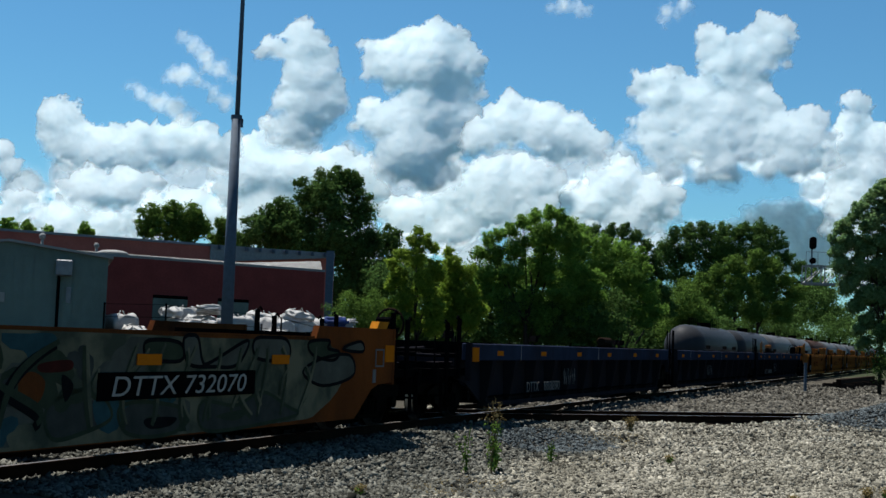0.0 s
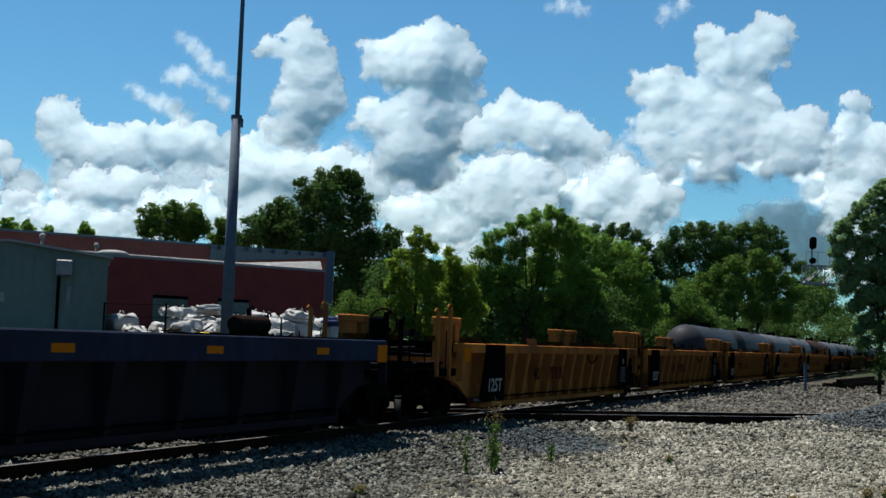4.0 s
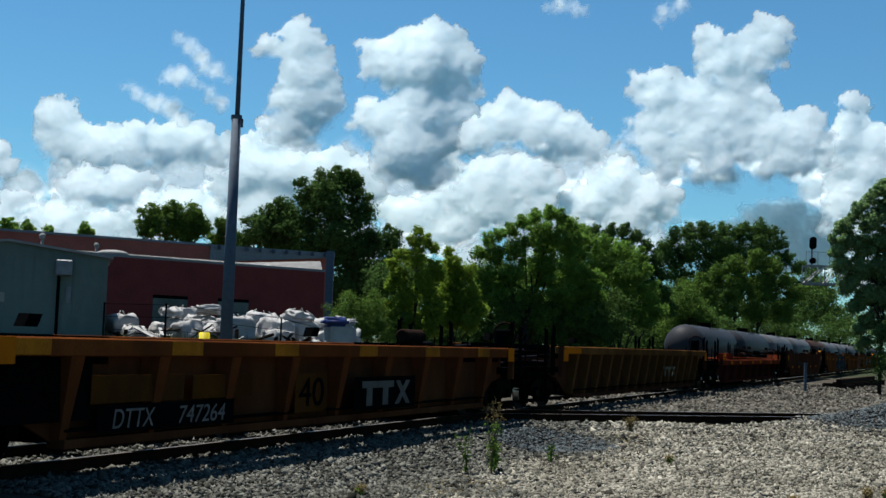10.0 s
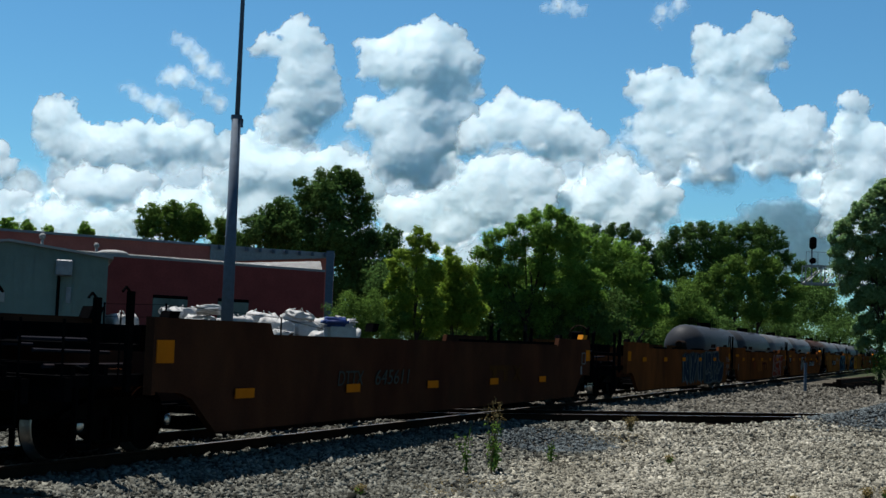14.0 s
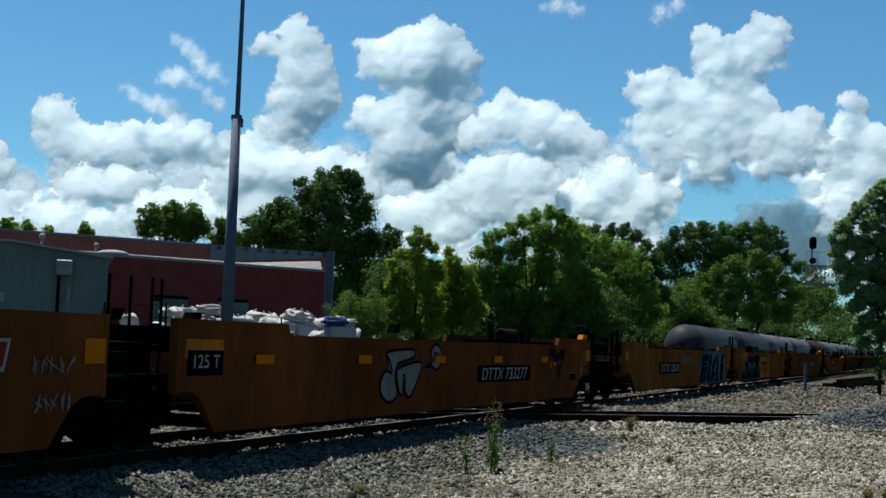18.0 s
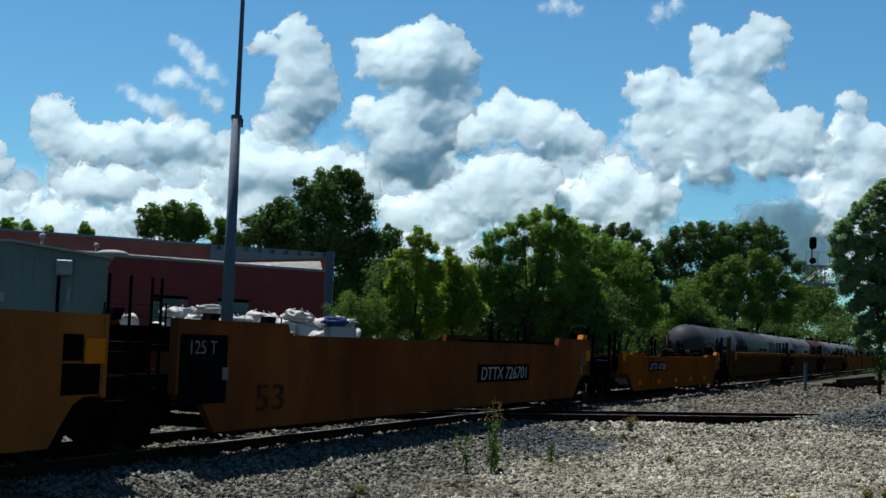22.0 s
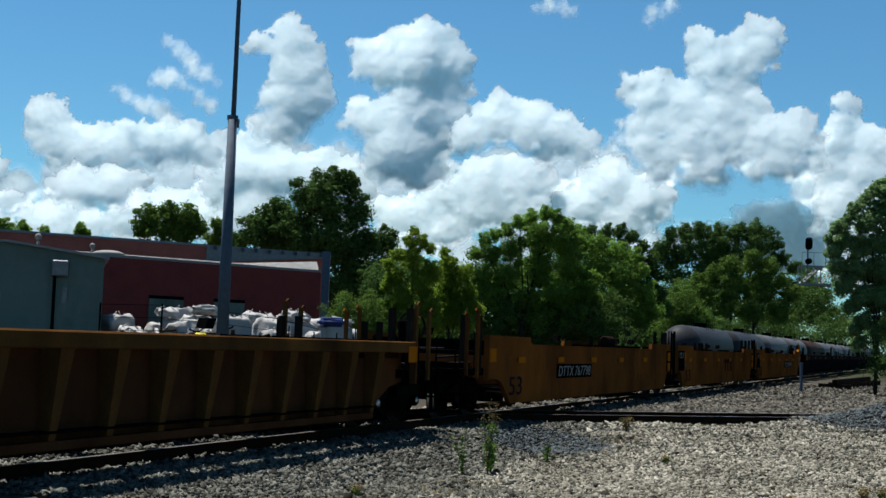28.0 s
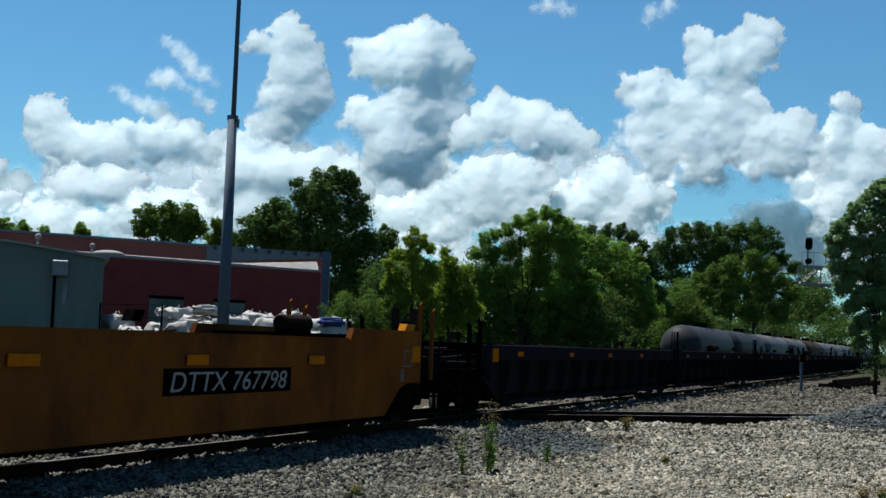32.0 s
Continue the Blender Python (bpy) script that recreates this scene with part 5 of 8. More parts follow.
# golden smooth three-unit wagon
for i, (a, b, e) in enumerate(((464.8, 484.2, (K, J)), (484.2, 504.07, (J, J)), (504.07, 524.45, (J, K)))):
    w, o = add(a, b, "smooth", "golden", e, "golden-yellow smooth well wagon with amber reflectors", frames="posts", group="train")
    x = (b - a) / 2
    lettering(w, "53", (466.6, 486.75, 506.1)[i] + o, 0.62, 0.4, M["slate"], -1.515, 0.9, 0.0)
    if i != 1:
        c = (471.45, 0, 517.87)[i] + o
        plate(w, c - 1.65, c + 1.65, 0.74, 1.08, M["black"])
        lettering(w, "DTTX 767798", c, 0.91, 0.25, M["white"], -1.515, 3.0)
    else:
        logo(w, 495.9 + o, 0.95, 2.1, 0.5, M["maroon"])
        lettering(w, "C", 493.1 + o, 1.0, 0.24, M["black"], -1.515, 0.22)
    if i:
        plate(w, -x + 0.74, -x + 1.85, 0.8, 1.5, M["black"], y=-1.508, name="panel", label="black end panel")
        lettering(w, "125 T", -x + 1.3, 1.34, 0.19, M["white"], -1.52, 0.75, 0.0)
        plate(w, -x + 1.86, -x + 2.12, 1.16, 1.44, M["marker"], y=-1.52, name="reflector", label="amber reflector plate")
        plate(w, -x + 1.95, -x + 2.1, 0.92, 1.08, M["grey_mark"], y=-1.52, name="notice")
    if i < 2:
        plate(w, x - 1.3, x - 0.74, 0.8, 1.48, M["black"], y=-1.508, name="panel", label="black end panel")
# dark ribbed wagons that follow
for a in (528.35, 591.85):
    for k, e in enumerate(((K, J), (J, J), (J, K))):
        w, o = add(a + 19.8 * k, a + 19.8 * (k + 1), "ribbed", "slate", e, "dark slate ribbed well wagon", chord=0.34, ribs=1.5, lower="slate", group="train")
        for q in (1.8, 6.0, 10.0, 14.0):
            plate(w, -9.9 + q, -9.5 + q, 1.26, 1.36, M["marker"], name="reflector", label="amber reflector plate")


def motions():
    """Everything that moves: the train at a steady pace along its line, and the clouds' slow drift."""
    turn = 90 - math.degrees(HEADING)
    for w, u in UNITS:
        rows = []
        for t in (0, 8, 16, 24, 32):
            x, y = on_track(u - SPEED * t)
            rows.append((t, pose(x, y, 0, 0, 0, turn)))
        walk(w, rows)
    for c, dx, dz in CLOUDS:
        b = c.matrix_basis.copy()
        rows = []
        for t in (0, 16, 32):
            k = (t - 13) / 32
            rows.append((t, Matrix.Translation((dx * k, 0, dz * k)) @ b))
        walk(c, rows)


# --- the yard beyond the tracks ---
def light_pole():
    z = rest(-6.19, 38)
    root = thing("light_pole", pose(-6.19, 38, z), "tall grey steel pole in two tapering lengths", "pole")
    bm = bmesh.new()
    rod(bm, (0, 0, -0.1), (0, 0, 7.9 - z), 0.19, 16, 0.135)
    part("lower_pole", bm, M["pole"], root, smooth=True)
    bm = bmesh.new()
    rod(bm, (0.02, 0, 7.6 - z), (0.02, 0, 14.5), 0.075, 12, 0.05)
    part("upper_pole", bm, M["pole"], root, smooth=True)
    bm = bmesh.new()
    rod(bm, (0, 0, 7.78 - z), (0, 0, 7.9 - z), 0.165, 16)
    box(bm, 0.1, 0.2, -0.04, 0.04, 7.55 - z, 7.8 - z)
    part("collar", bm, M["pole"], root)
    bm = bmesh.new()
    rod(bm, (0, 0, -0.1), (0, 0, 0.03), 0.33, 20)
    part("base_plate", bm, M["galv"], root)


light_pole()


def metal_shed():
    z = rest(-14, 43)
    root = thing("metal_shed", pose(-13.67, 41.16, z, 0, 0, 16), "grey-green sheet-metal shed with a shallow gable roof", "shed")
    w, h, r, dp = 3.05, 3.78 - z, 4.16 - z, 7.0
    bm = bmesh.new()
    slab(bm, [(-w, -0.15), (w, -0.15), (w, h), (0, r), (-w, h)], 0, dp)
    part("wall", bm, M["clad"], root)
    for k in range(20):
        x = -w + 0.16 + k * 0.305
        top = h + (r - h) * (1 - abs(x) / w) - 0.02
        bm = bmesh.new()
        box(bm, x - 0.015, x + 0.015, -0.012, -0.001, 0.0, top)
        part("seam", bm, M["clad"], root)
    bm = bmesh.new()
    for s in (-1, 1):
        slab(bm, [(s * (w + 0.15), h - 0.02), (s * (w + 0.15), h + 0.06), (0, r + 0.08), (0, r)], -0.18, dp + 0.1)
    part("roof", bm, M["roofing"], root, "pale sheet roof")
    bm = bmesh.new()
    box(bm, 1.45, 1.95, -0.38, -0.035, 2.05, 2.55)
    bevel(bm, 0.03)
    part("vent_box", bm, M["galv"], root, "pale metal box on the wall")
    bm = bmesh.new()
    rod(bm, (1.55, -0.1, 0), (1.55, -0.1, 2.05), 0.05, 8)
    part("conduit", bm, M["black"], root)
    bm = bmesh.new()
    box(bm, -0.35, -0.05, -0.06, -0.032, 1.15, 1.45)
    part("sign", bm, M["white"], root, "small white sign")
    bm = bmesh.new()
    box(bm, 1.8, 1.95, -0.09, -0.032, 1.2, 1.7)
    part("meter_box", bm, M["galv"], root)


metal_shed()


def brick_block(root, name, p, q, thick, z0, z1, material, label=""):
    """A wall from p to q in plan."""
    p, q = Vector(p), Vector(q)
    d = q - p
    n = Vector((-d.y, d.x)).normalized() * thick
    bm = bmesh.new()
    v = [bm.verts.new((c.x, c.y, z)) for z in (z0, z1) for c in (p, q, q + n, p + n)]
    for f in ((3, 2, 1, 0), (4, 5, 6, 7), (0, 1, 5, 4), (1, 2, 6, 5), (2, 3, 7, 6), (3, 0, 4, 7)):
        bm.faces.new([v[i] for i in f])
    return part(name, bm, material, root, label)


def warehouse():
    root = thing("warehouse", pose(0, 0, 0), "long dark red brick warehouse with grey roof parapet", "warehouse")
    g = 0.9
    # front range
    brick_block(root, "wall", (-26.5, 72.6), (-7.9, 88), 0.35, g, 5.85, M["brick"])
    brick_block(root, "coping", (-26.52, 72.55), (-7.86, 88.0), 0.6, 5.852, 6.0, M["galv"], "grey metal roof edge")
    brick_block(root, "end_wall", (-7.9, 88.02), (-12.5, 94.5), 0.3, g, 5.85, M["brick"])
    bm = bmesh.new()
    v = [bm.verts.new(c) for c in ((-26.4, 73.2, 5.9), (-8.2, 88.3, 5.9), (-14.0, 95.6, 6.7), (-33, 81, 6.7))]
    bm.faces.new(v)
    bmesh.ops.solidify(bm, geom=bm.faces[:], thickness=0.12)
    part("roof", bm, M["roofing"], root, "pale flat roof")
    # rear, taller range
    # This range stands in shade; its brick colour carries the sunlit look.
    brick_block(root, "upper_wall", (-42, 80.5), (-17.1, 96), 0.4, g, 7.85, M["brick_up"], "red brick upper wall with sunlight in its colour")
    brick_block(root, "coping", (-42, 80.4), (-17.0, 95.95), 0.6, 7.852, 8.02, M["galv"], "grey metal roof edge")
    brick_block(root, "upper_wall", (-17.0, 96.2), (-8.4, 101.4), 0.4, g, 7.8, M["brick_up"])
    bm = bmesh.new()
    v = [bm.verts.new(c) for c in ((-17.05, 95.9, 6.7), (-8.35, 101.1, 7.62), (-8.45, 101.38, 7.62), (-17.15, 96.18, 6.7),
                                   (-17.05, 95.9, 7.98), (-8.35, 101.1, 7.98), (-8.45, 101.38, 7.98), (-17.15, 96.18, 7.98))]
    for f in ((3, 2, 1, 0), (4, 5, 6, 7), (0, 1, 5, 4), (1, 2, 6, 5), (2, 3, 7, 6), (3, 0, 4, 7)):
        bm.faces.new([v[i] for i in f])
    part("parapet", bm, M["galv"], root, "grey sheet-metal parapet")
    p, q = Vector((-17.0, 95.9)), Vector((-8.4, 101.15))
    for k in range(9):
        c = p + (q - p) * (k + 0.6) / 9.3
        bm = bmesh.new()
        box(bm, c.x - 0.1, c.x + 0.1, c.y - 0.35, c.y + 0.1, 7.66, 7.93, (0, -0.1))
        part("bracket", bm, M["pole"], root, "dark steel bracket")
    # right-hand drain and pilaster
    bm = bmesh.new()
    box(bm, -7.85, -7.35, 88.1, 88.5, g, 7.3)
    part("pilaster", bm, M["pole"], root, "grey corner post")
    # loading doors
    for a, b in ((0.478, 0.575), (0.665, 0.757)):
        P, Q = Vector((-26.5, 72.6)), Vector((-7.9, 88))
        p, q = P + (Q - P) * a, P + (Q - P) * b
        o = Vector((0.637, -0.771))
        p, q = p + o * 0.05, q + o * 0.05
        door = brick_block(root, "loading_door", p, q, 0.045, g, 3.5, M["clad"], "closed grey-green roller door")
        for k in range(9):
            z = g + 0.15 + k * 0.28
            brick_block(door, "slat", p + o * 0.02, q + o * 0.02, 0.018, z, z + 0.22, M["clad"])
        brick_block(root, "lintel", p + o * 0.03, q + o * 0.03, 0.07, 3.505, 3.7, M["black"])
    # roof vents
    for x, y, z, r in ((-25.8, 84, 6.9, 0.22), (-22.95, 86.5, 6.6, 0.18)):
        bm = bmesh.new()
        rod(bm, (x, y, 5.8), (x, y, z + 0.35), 0.09, 10)
        bmesh.ops.create_uvsphere(bm, u_segments=14, v_segments=8, radius=r, matrix=Matrix.Translation((x, y, z + 0.4)))
        part("roof_vent", bm, M["roofing"], root, "white mushroom roof vent", smooth=True)
    bm = bmesh.new()
    bmesh.ops.create_uvsphere(bm, u_segments=20, v_segments=10, radius=1.0, matrix=Matrix.Translation((-20.6, 81.5, 6.2)) @ Matrix.Diagonal((1.0, 0.8, 0.25, 1)))
    part("skylight", bm, M["roofing"], root, "white domed skylight", smooth=True)
    bm = bmesh.new()
    v = [bm.verts.new(c) for c in ((-11.6, 85.6, 6.02), (-8.1, 88.3, 6.02), (-8.5, 91.0, 6.75), (-13.6, 89.0, 6.35))]
    bm.faces.new(v)
    bmesh.ops.solidify(bm, geom=bm.faces[:], thickness=0.06)
    part("roof_sheet", bm, M["bag"], root, "bright white roof sheet")


warehouse()


def sack(x, y, w, h, seed, label, lift=0.0, tip=0.0):
    """A bulk sack: a slumped soft cube with a gathered top."""
    rnd = random.Random(seed)
    bm = bmesh.new()
    bmesh.ops.create_cube(bm, size=1)
    bmesh.ops.subdivide_edges(bm, edges=bm.edges[:], cuts=7, use_grid_fill=True)
    for v in bm.verts:
        c = v.co
        bulge = 1 + 0.07 * math.cos(c.z * math.pi) - 0.06 * (c.z + 0.5)
        f = noise.fractal(Vector((c.x * 2.5 + seed, c.y * 2.5, c.z * 2.5)), 1.0, 2.0, 4) * 0.1
        rr = (c.x * c.x + c.y * c.y) ** 0.5 * 2
        k = 1 - 0.05 * max(0, rr - 1)
        c.x, c.y = c.x * bulge * k * w + f, c.y * bulge * k * w * 0.95 + f
        c.z = (c.z + 0.5) * h + (0.12 * noise.noise(Vector((c.x * 3, c.y * 3, seed))) if c.z > 0.3 else 0) - 0.12 * h * max(0, rr - 0.9) * (c.z > 0.3)
        if abs(c.z) < 0.02:
            c.z = 0
    root = thing("bulk_sack", pose(x, y, rest(x, y) - 0.01 + lift, tip, tip * 0.4, rnd.uniform(0, 90)), label, "sack", "pile of bulk sacks")
    part("bag", bm, M["bag"], root, smooth=True)
    for sx in (-1, 1):
        for sy in (-1, 1):
            bm = bmesh.new()
            a, b = (sx * w * 0.4, sy * w * 0.4, h * 0.86), (sx * w * 0.15, sy * w * 0.2, h + rnd.uniform(0.02, 0.14))
            rod(bm, a, b, 0.022, 5)
            part("lifting_loop", bm, M["bag"], root)
    return root


SACKS = [(-11.2, 46, 0.95, 1.05), (-10.1, 48, 0.9, 0.8), (-10.0, 46.4, 0.95, 0.3), (-9.1, 46.5, 1.15, 0.95), (-8.1, 46.2, 1.0, 0.9), (-8.9, 48.5, 1.0, 1.15),
         (-7.55, 48, 1.0, 0.95), (-6.95, 44.5, 1.05, 1.12), (-5.55, 45, 0.85, 0.75), (-6.3, 48.5, 1.0, 1.0), (-5.0, 47.5, 1.0, 1.05), (-4.0, 46, 1.05, 0.95),
         (-2.95, 47, 0.8, 0.75), (-2.2, 46.2, 0.75, 0.45), (-1.9, 47.5, 0.9, 0.5), (-3.4, 48.8, 0.9, 1.05), (-4.6, 49.5, 1.0, 1.2)]
for i, (x, y, w, h) in enumerate(SACKS):
    sack(x, y, w, h * 0.88, i + 40, "white woven bulk sack slumped on gravel" if h > 0.6 else "flattened white bulk sack on gravel")


MORE = ((-10.6, 45.3, 0.8, 0.5, 0, 14), (-8.6, 45.2, 0.85, 0.75, 0, -16), (-7.7, 45.0, 0.9, 0.6, 0, 22), (-5.9, 46.3, 1.0, 1.0, 0, 10), (-4.5, 44.9, 0.9, 0.5, 0, -18),
        (-3.4, 45.4, 0.85, 0.6, 0, 20), (-2.6, 45.3, 0.7, 0.4, 0, -12), (-9.6, 49.6, 1.0, 1.3, 0, 0), (-6.9, 50.0, 1.0, 1.25, 0, 5), (-5.6, 50.4, 1.0, 1.25, 0, -6),
        (-9.5, 46.2, 0.7, 0.25, 0.95, 8), (-8.5, 48.0, 0.8, 0.25, 1.1, -8), (-5.1, 47.3, 0.8, 0.25, 1.05, 10), (-3.9, 48.0, 0.8, 0.3, 0.98, -10))
for i, (x, y, w, h, lift, tip) in enumerate(MORE):
    sack(x, y, w, h, 80 + i, "crumpled white bulk sack lying on the sack pile" if lift else "slumped white bulk sack tipped among others", lift, tip)


def debris(x, y, seed):
    """A low heap of brown scraps among the sacks."""
    rnd = random.Random(seed)
    root = thing("scrap_heap", pose(x, y, rest(x, y)), "low heap of brown timber scraps among sacks", "scrap", "scrap heaps")
    for _ in range(16):
        bm = bmesh.new()
        box(bm, -rnd.uniform(0.2, 0.6), rnd.uniform(0.2, 0.6), -0.06, 0.06, -0.02, 0.03)
        part("scrap", bm, M[rnd.choice(("bark", "tie", "bag"))], root, at=pose(rnd.gauss(0, 0.5), rnd.gauss(0, 0.3), rnd.uniform(0.05, 0.45), rnd.uniform(-30, 30), rnd.uniform(-30, 30), rnd.uniform(0, 180)))


for i, (x, y) in enumerate(((-7.3, 43.6), (-9.9, 44.4), (-5.2, 44.2), (-3.1, 44.8), (-8.9, 47.2))):
    debris(x, y, i)


def pallet_stack():
    x, y = -3.39, 43.6
    z = rest(x, y)
    h = 2.19 - z
    root = thing("covered_stack", pose(x, y, z, 0, 0, 12), "stack of white sacks under a dark blue tarpaulin", "stack")
    bm = bmesh.new()
    box(bm, -0.42, 0.56, -0.45, 0.45, 0, h - 0.2)
    bevel(bm, 0.12, 2)
    part("load", bm, M["bag"], root)
    bm = bmesh.new()
    box(bm, -0.55, 0.3, -0.55, 0.5, h - 0.34, h)
    bevel(bm, 0.12, 3)
    part("tarpaulin", bm, M["tarp"], root, "dark blue tarpaulin", smooth=True)
    bm = bmesh.new()
    box(bm, 0.24, 0.62, -0.4, 0.4, h - 0.26, h - 0.04)
    bevel(bm, 0.09, 3)
    part("top_sack", bm, M["bag"], root, "small white sack on top", smooth=True)


pallet_stack()


def yellow_post():
    x, y = -6.46, 36
    root = thing("guard_post", pose(x, y, rest(x, y)), "bright yellow plastic guard post on gravel", "bollard")
    h = 1.53 - rest(x, y)
    bm = bmesh.new()
    rod(bm, (0, 0, -0.2), (0, 0, h), 0.15, 20)
    bevel(bm, 0.02, 2)
    part("sleeve", bm, M["safety"], root, smooth=True)


yellow_post()


def yard_fence():
    root = thing("yard_fence", pose(0, 0, 0), "thin wire fence on dark steel posts", "fence")
    pts = [(-10.4 + 1.72 * k, 40.5 + 0.9 * k) for k in range(9)]
    for x, y in pts:
        bm = bmesh.new()
        z = rest(x, y)
        rod(bm, (x, y, z - 0.1), (x, y, z + 1.25), 0.03, 6)
        part("post", bm, M["black"], root)
    for hgt in (0.4, 0.8, 1.2):
        for (x, y), (X, Y) in zip(pts, pts[1:]):
            bm = bmesh.new()
            rod(bm, (x, y, rest(x, y) + hgt), (X, Y, rest(X, Y) + hgt), 0.008, 4)
            part("wire", bm, M["black"], root)


yard_fence()


# --- parked tank wagons on the siding ---
def tank_wagon(paint, label):
    root = thing("tank_wagon", pose(0, 0, 0), label, "tank wagon", "parked tank wagons")
    bm = bmesh.new()
    n, r, half, zc = 32, 1.38, 6.6, 2.4
    rings = [(s * (half + 1.3 * math.sin(a)), r * math.cos(a)) for s, order in ((-1, (1.54, 1.3, 1.05, 0.8, 0.55, 0.3, 0.0)), (1, (0.0, 0.3, 0.55, 0.8, 1.05, 1.3, 1.54))) for a in order]
    last = None
    for x, q in rings:
        ring = [bm.verts.new((x, q * math.cos(2 * math.pi * i / n), zc + q * math.sin(2 * math.pi * i / n))) for i in range(n)]
        if last:
            for i in range(n):
                bm.faces.new((last[i], last[(i + 1) % n], ring[(i + 1) % n], ring[i]))
        else:
            bm.faces.new(ring)
        last = ring
    bm.faces.new(last)
    part("tank", bm, M[paint], root, smooth=True)
    bm = bmesh.new()
    rod(bm, (0, 0, zc + r - 0.05), (0, 0, zc + r + 0.28), 0.45, 16)
    part("dome", bm, M["iron"], root)
    bm = bmesh.new()
    for y in (-0.75, 0.75):
        for k in range(5):
            rod(bm, (-1.5 + k * 0.75, y, zc + r - 0.2), (-1.5 + k * 0.75, y, zc + r + 0.55), 0.02, 5)
        rod(bm, (-1.5, y, zc + r + 0.55), (1.5, y, zc + r + 0.55), 0.02, 5)
    part("handrail", bm, M["iron"], root)
    bm = bmesh.new()
    box(bm, -8.4, 8.4, -0.35, 0.35, 0.9, 1.25)
    part("underframe", bm, M["iron"], root)
    for x in (-6.3, 6.3):
        truck(root, x)
    return root


proto = {}
for i in range(14):
    paint = "tank" if i in (0, 1, 9, 10, 11) else ("tank_rust" if i == 4 else "tank_pale")
    d = ES
    p = Vector((15.3, 84.0)) + d * (8.9 + i * 17.9)
    m = pose(p.x, p.y, -0.6, 0, 0, math.degrees(math.atan2(d.y, d.x)))
    if paint not in proto:
        proto[paint] = tank_wagon(paint, {"tank": "dark grey tank wagon parked on a siding", "tank_rust": "rusty brown tank wagon parked on a siding",
                                          "tank_pale": "pale grey tank wagon parked on a siding"}[paint])
        proto[paint].matrix_basis = m
    else:
        copy_thing(proto[paint], m)


# --- signal bridge, posts ---
def signal_bridge():
    root = thing("signal_bridge", pose(27.7, 100, 0), "pale steel cantilever signal bridge over the tracks", "signal bridge")
    L = 11.0
    for y in (-0.5, 0.5):
        for z in (6.86, 8.25):
            bm = bmesh.new()
            box(bm, 0, L, y - 0.06, y + 0.06, z - 0.06, z + 0.06)
            part("chord", bm, M["galv"], root)
        k = 0
        while k * 1.45 < L:
            bm = bmesh.new()
            rod(bm, (k * 1.45, y, 6.86), (k * 1.45, y, 8.25), 0.05, 6)
            part("upright", bm, M["galv"], root)
            if (k + 1) * 1.45 < L:
                bm = bmesh.new()
                rod(bm, (k * 1.45, y, 6.86), ((k + 1) * 1.45, y, 8.25), 0.04, 6)
                part("brace", bm, M["galv"], root)
            k += 1
    bm = bmesh.new()
    rod(bm, (L - 0.7, 0, -0.5), (L - 0.7, 0, 8.6), 0.3, 14)
    part("mast", bm, M["galv"], root)
    bm = bmesh.new()
    box(bm, 0, L, -0.45, 0.45, 6.93, 6.98)
    part("walkway", bm, M["galv"], root)
    bm = bmesh.new()
    for k in range(5):
        rod(bm, (k * 0.9, -0.55, 8.3), (k * 0.9, -0.55, 9.3), 0.02, 5)
    rod(bm, (0, -0.55, 9.3), (3.6, -0.55, 9.3), 0.02, 5)
    part("handrail", bm, M["galv"], root)
    bm = bmesh.new()
    rod(bm, (0.5, -0.3, 6.9), (0.5, -0.3, 10.3), 0.06, 8)
    part("signal_mast", bm, M["pole"], root)
    for z, h in ((9.98, 0.95), (8.62, 0.45)):
        bm = bmesh.new()
        slab(bm, [(0.5 + 0.24 * math.cos(a), z + (h / 2 - 0.24) * (1 if math.sin(a) > 0 else -1) + 0.24 * math.sin(a)) for a in
                  [i * math.pi / 8 + 0.01 for i in range(16)]], -0.75, -0.4)
        head = part("signal_head", bm, M["black"], root, "black signal head with hoods")
        for q in ([-0.3, 0, 0.3] if h > 0.6 else [0]):
            bm = bmesh.new()
            rod(bm, (0.5, -0.76, z + q), (0.5, -0.98, z + q), 0.1, 10)
            part("hood", bm, M["black"], head)


signal_bridge()


def marker_post(x, y, h, label, material, r=0.07):
    root = thing("marker_post", pose(x, y, rest(x, y)), label, "post")
    bm = bmesh.new()
    rod(bm, (0, 0, -0.1), (0, 0, h), r, 10)
    part("post", bm, M[material], root)
    bm = bmesh.new()
    rod(bm, (0, 0, h), (0, 0, h + 0.05), r * 1.25, 10)
    part("cap", bm, M[material], root)


marker_post(17.1, 61.2, 1.3, "grey marker post beside the track", "pole")


def old_timber():
    root = thing("old_rail", pose(20.2, 70.5, rest(20.2, 70.5) + 0.02), "rusty length of rail lying on timbers", "rail")
    bm = bmesh.new()
    box(bm, 0, 0.25, 0, 17, 0.2, 0.42)
    part("rail", bm, M["rust"], root)
    for k in range(5):
        bm = bmesh.new()
        box(bm, -0.7, 0.9, k * 4 + 0.1, k * 4 + 0.4, -0.1, 0.199)
        part("timber", bm, M["tie"], root)
    root.matrix_basis = pose(20.6, 68, rest(20.6, 68) + 0.05, 0, 0, -24)


old_timber()


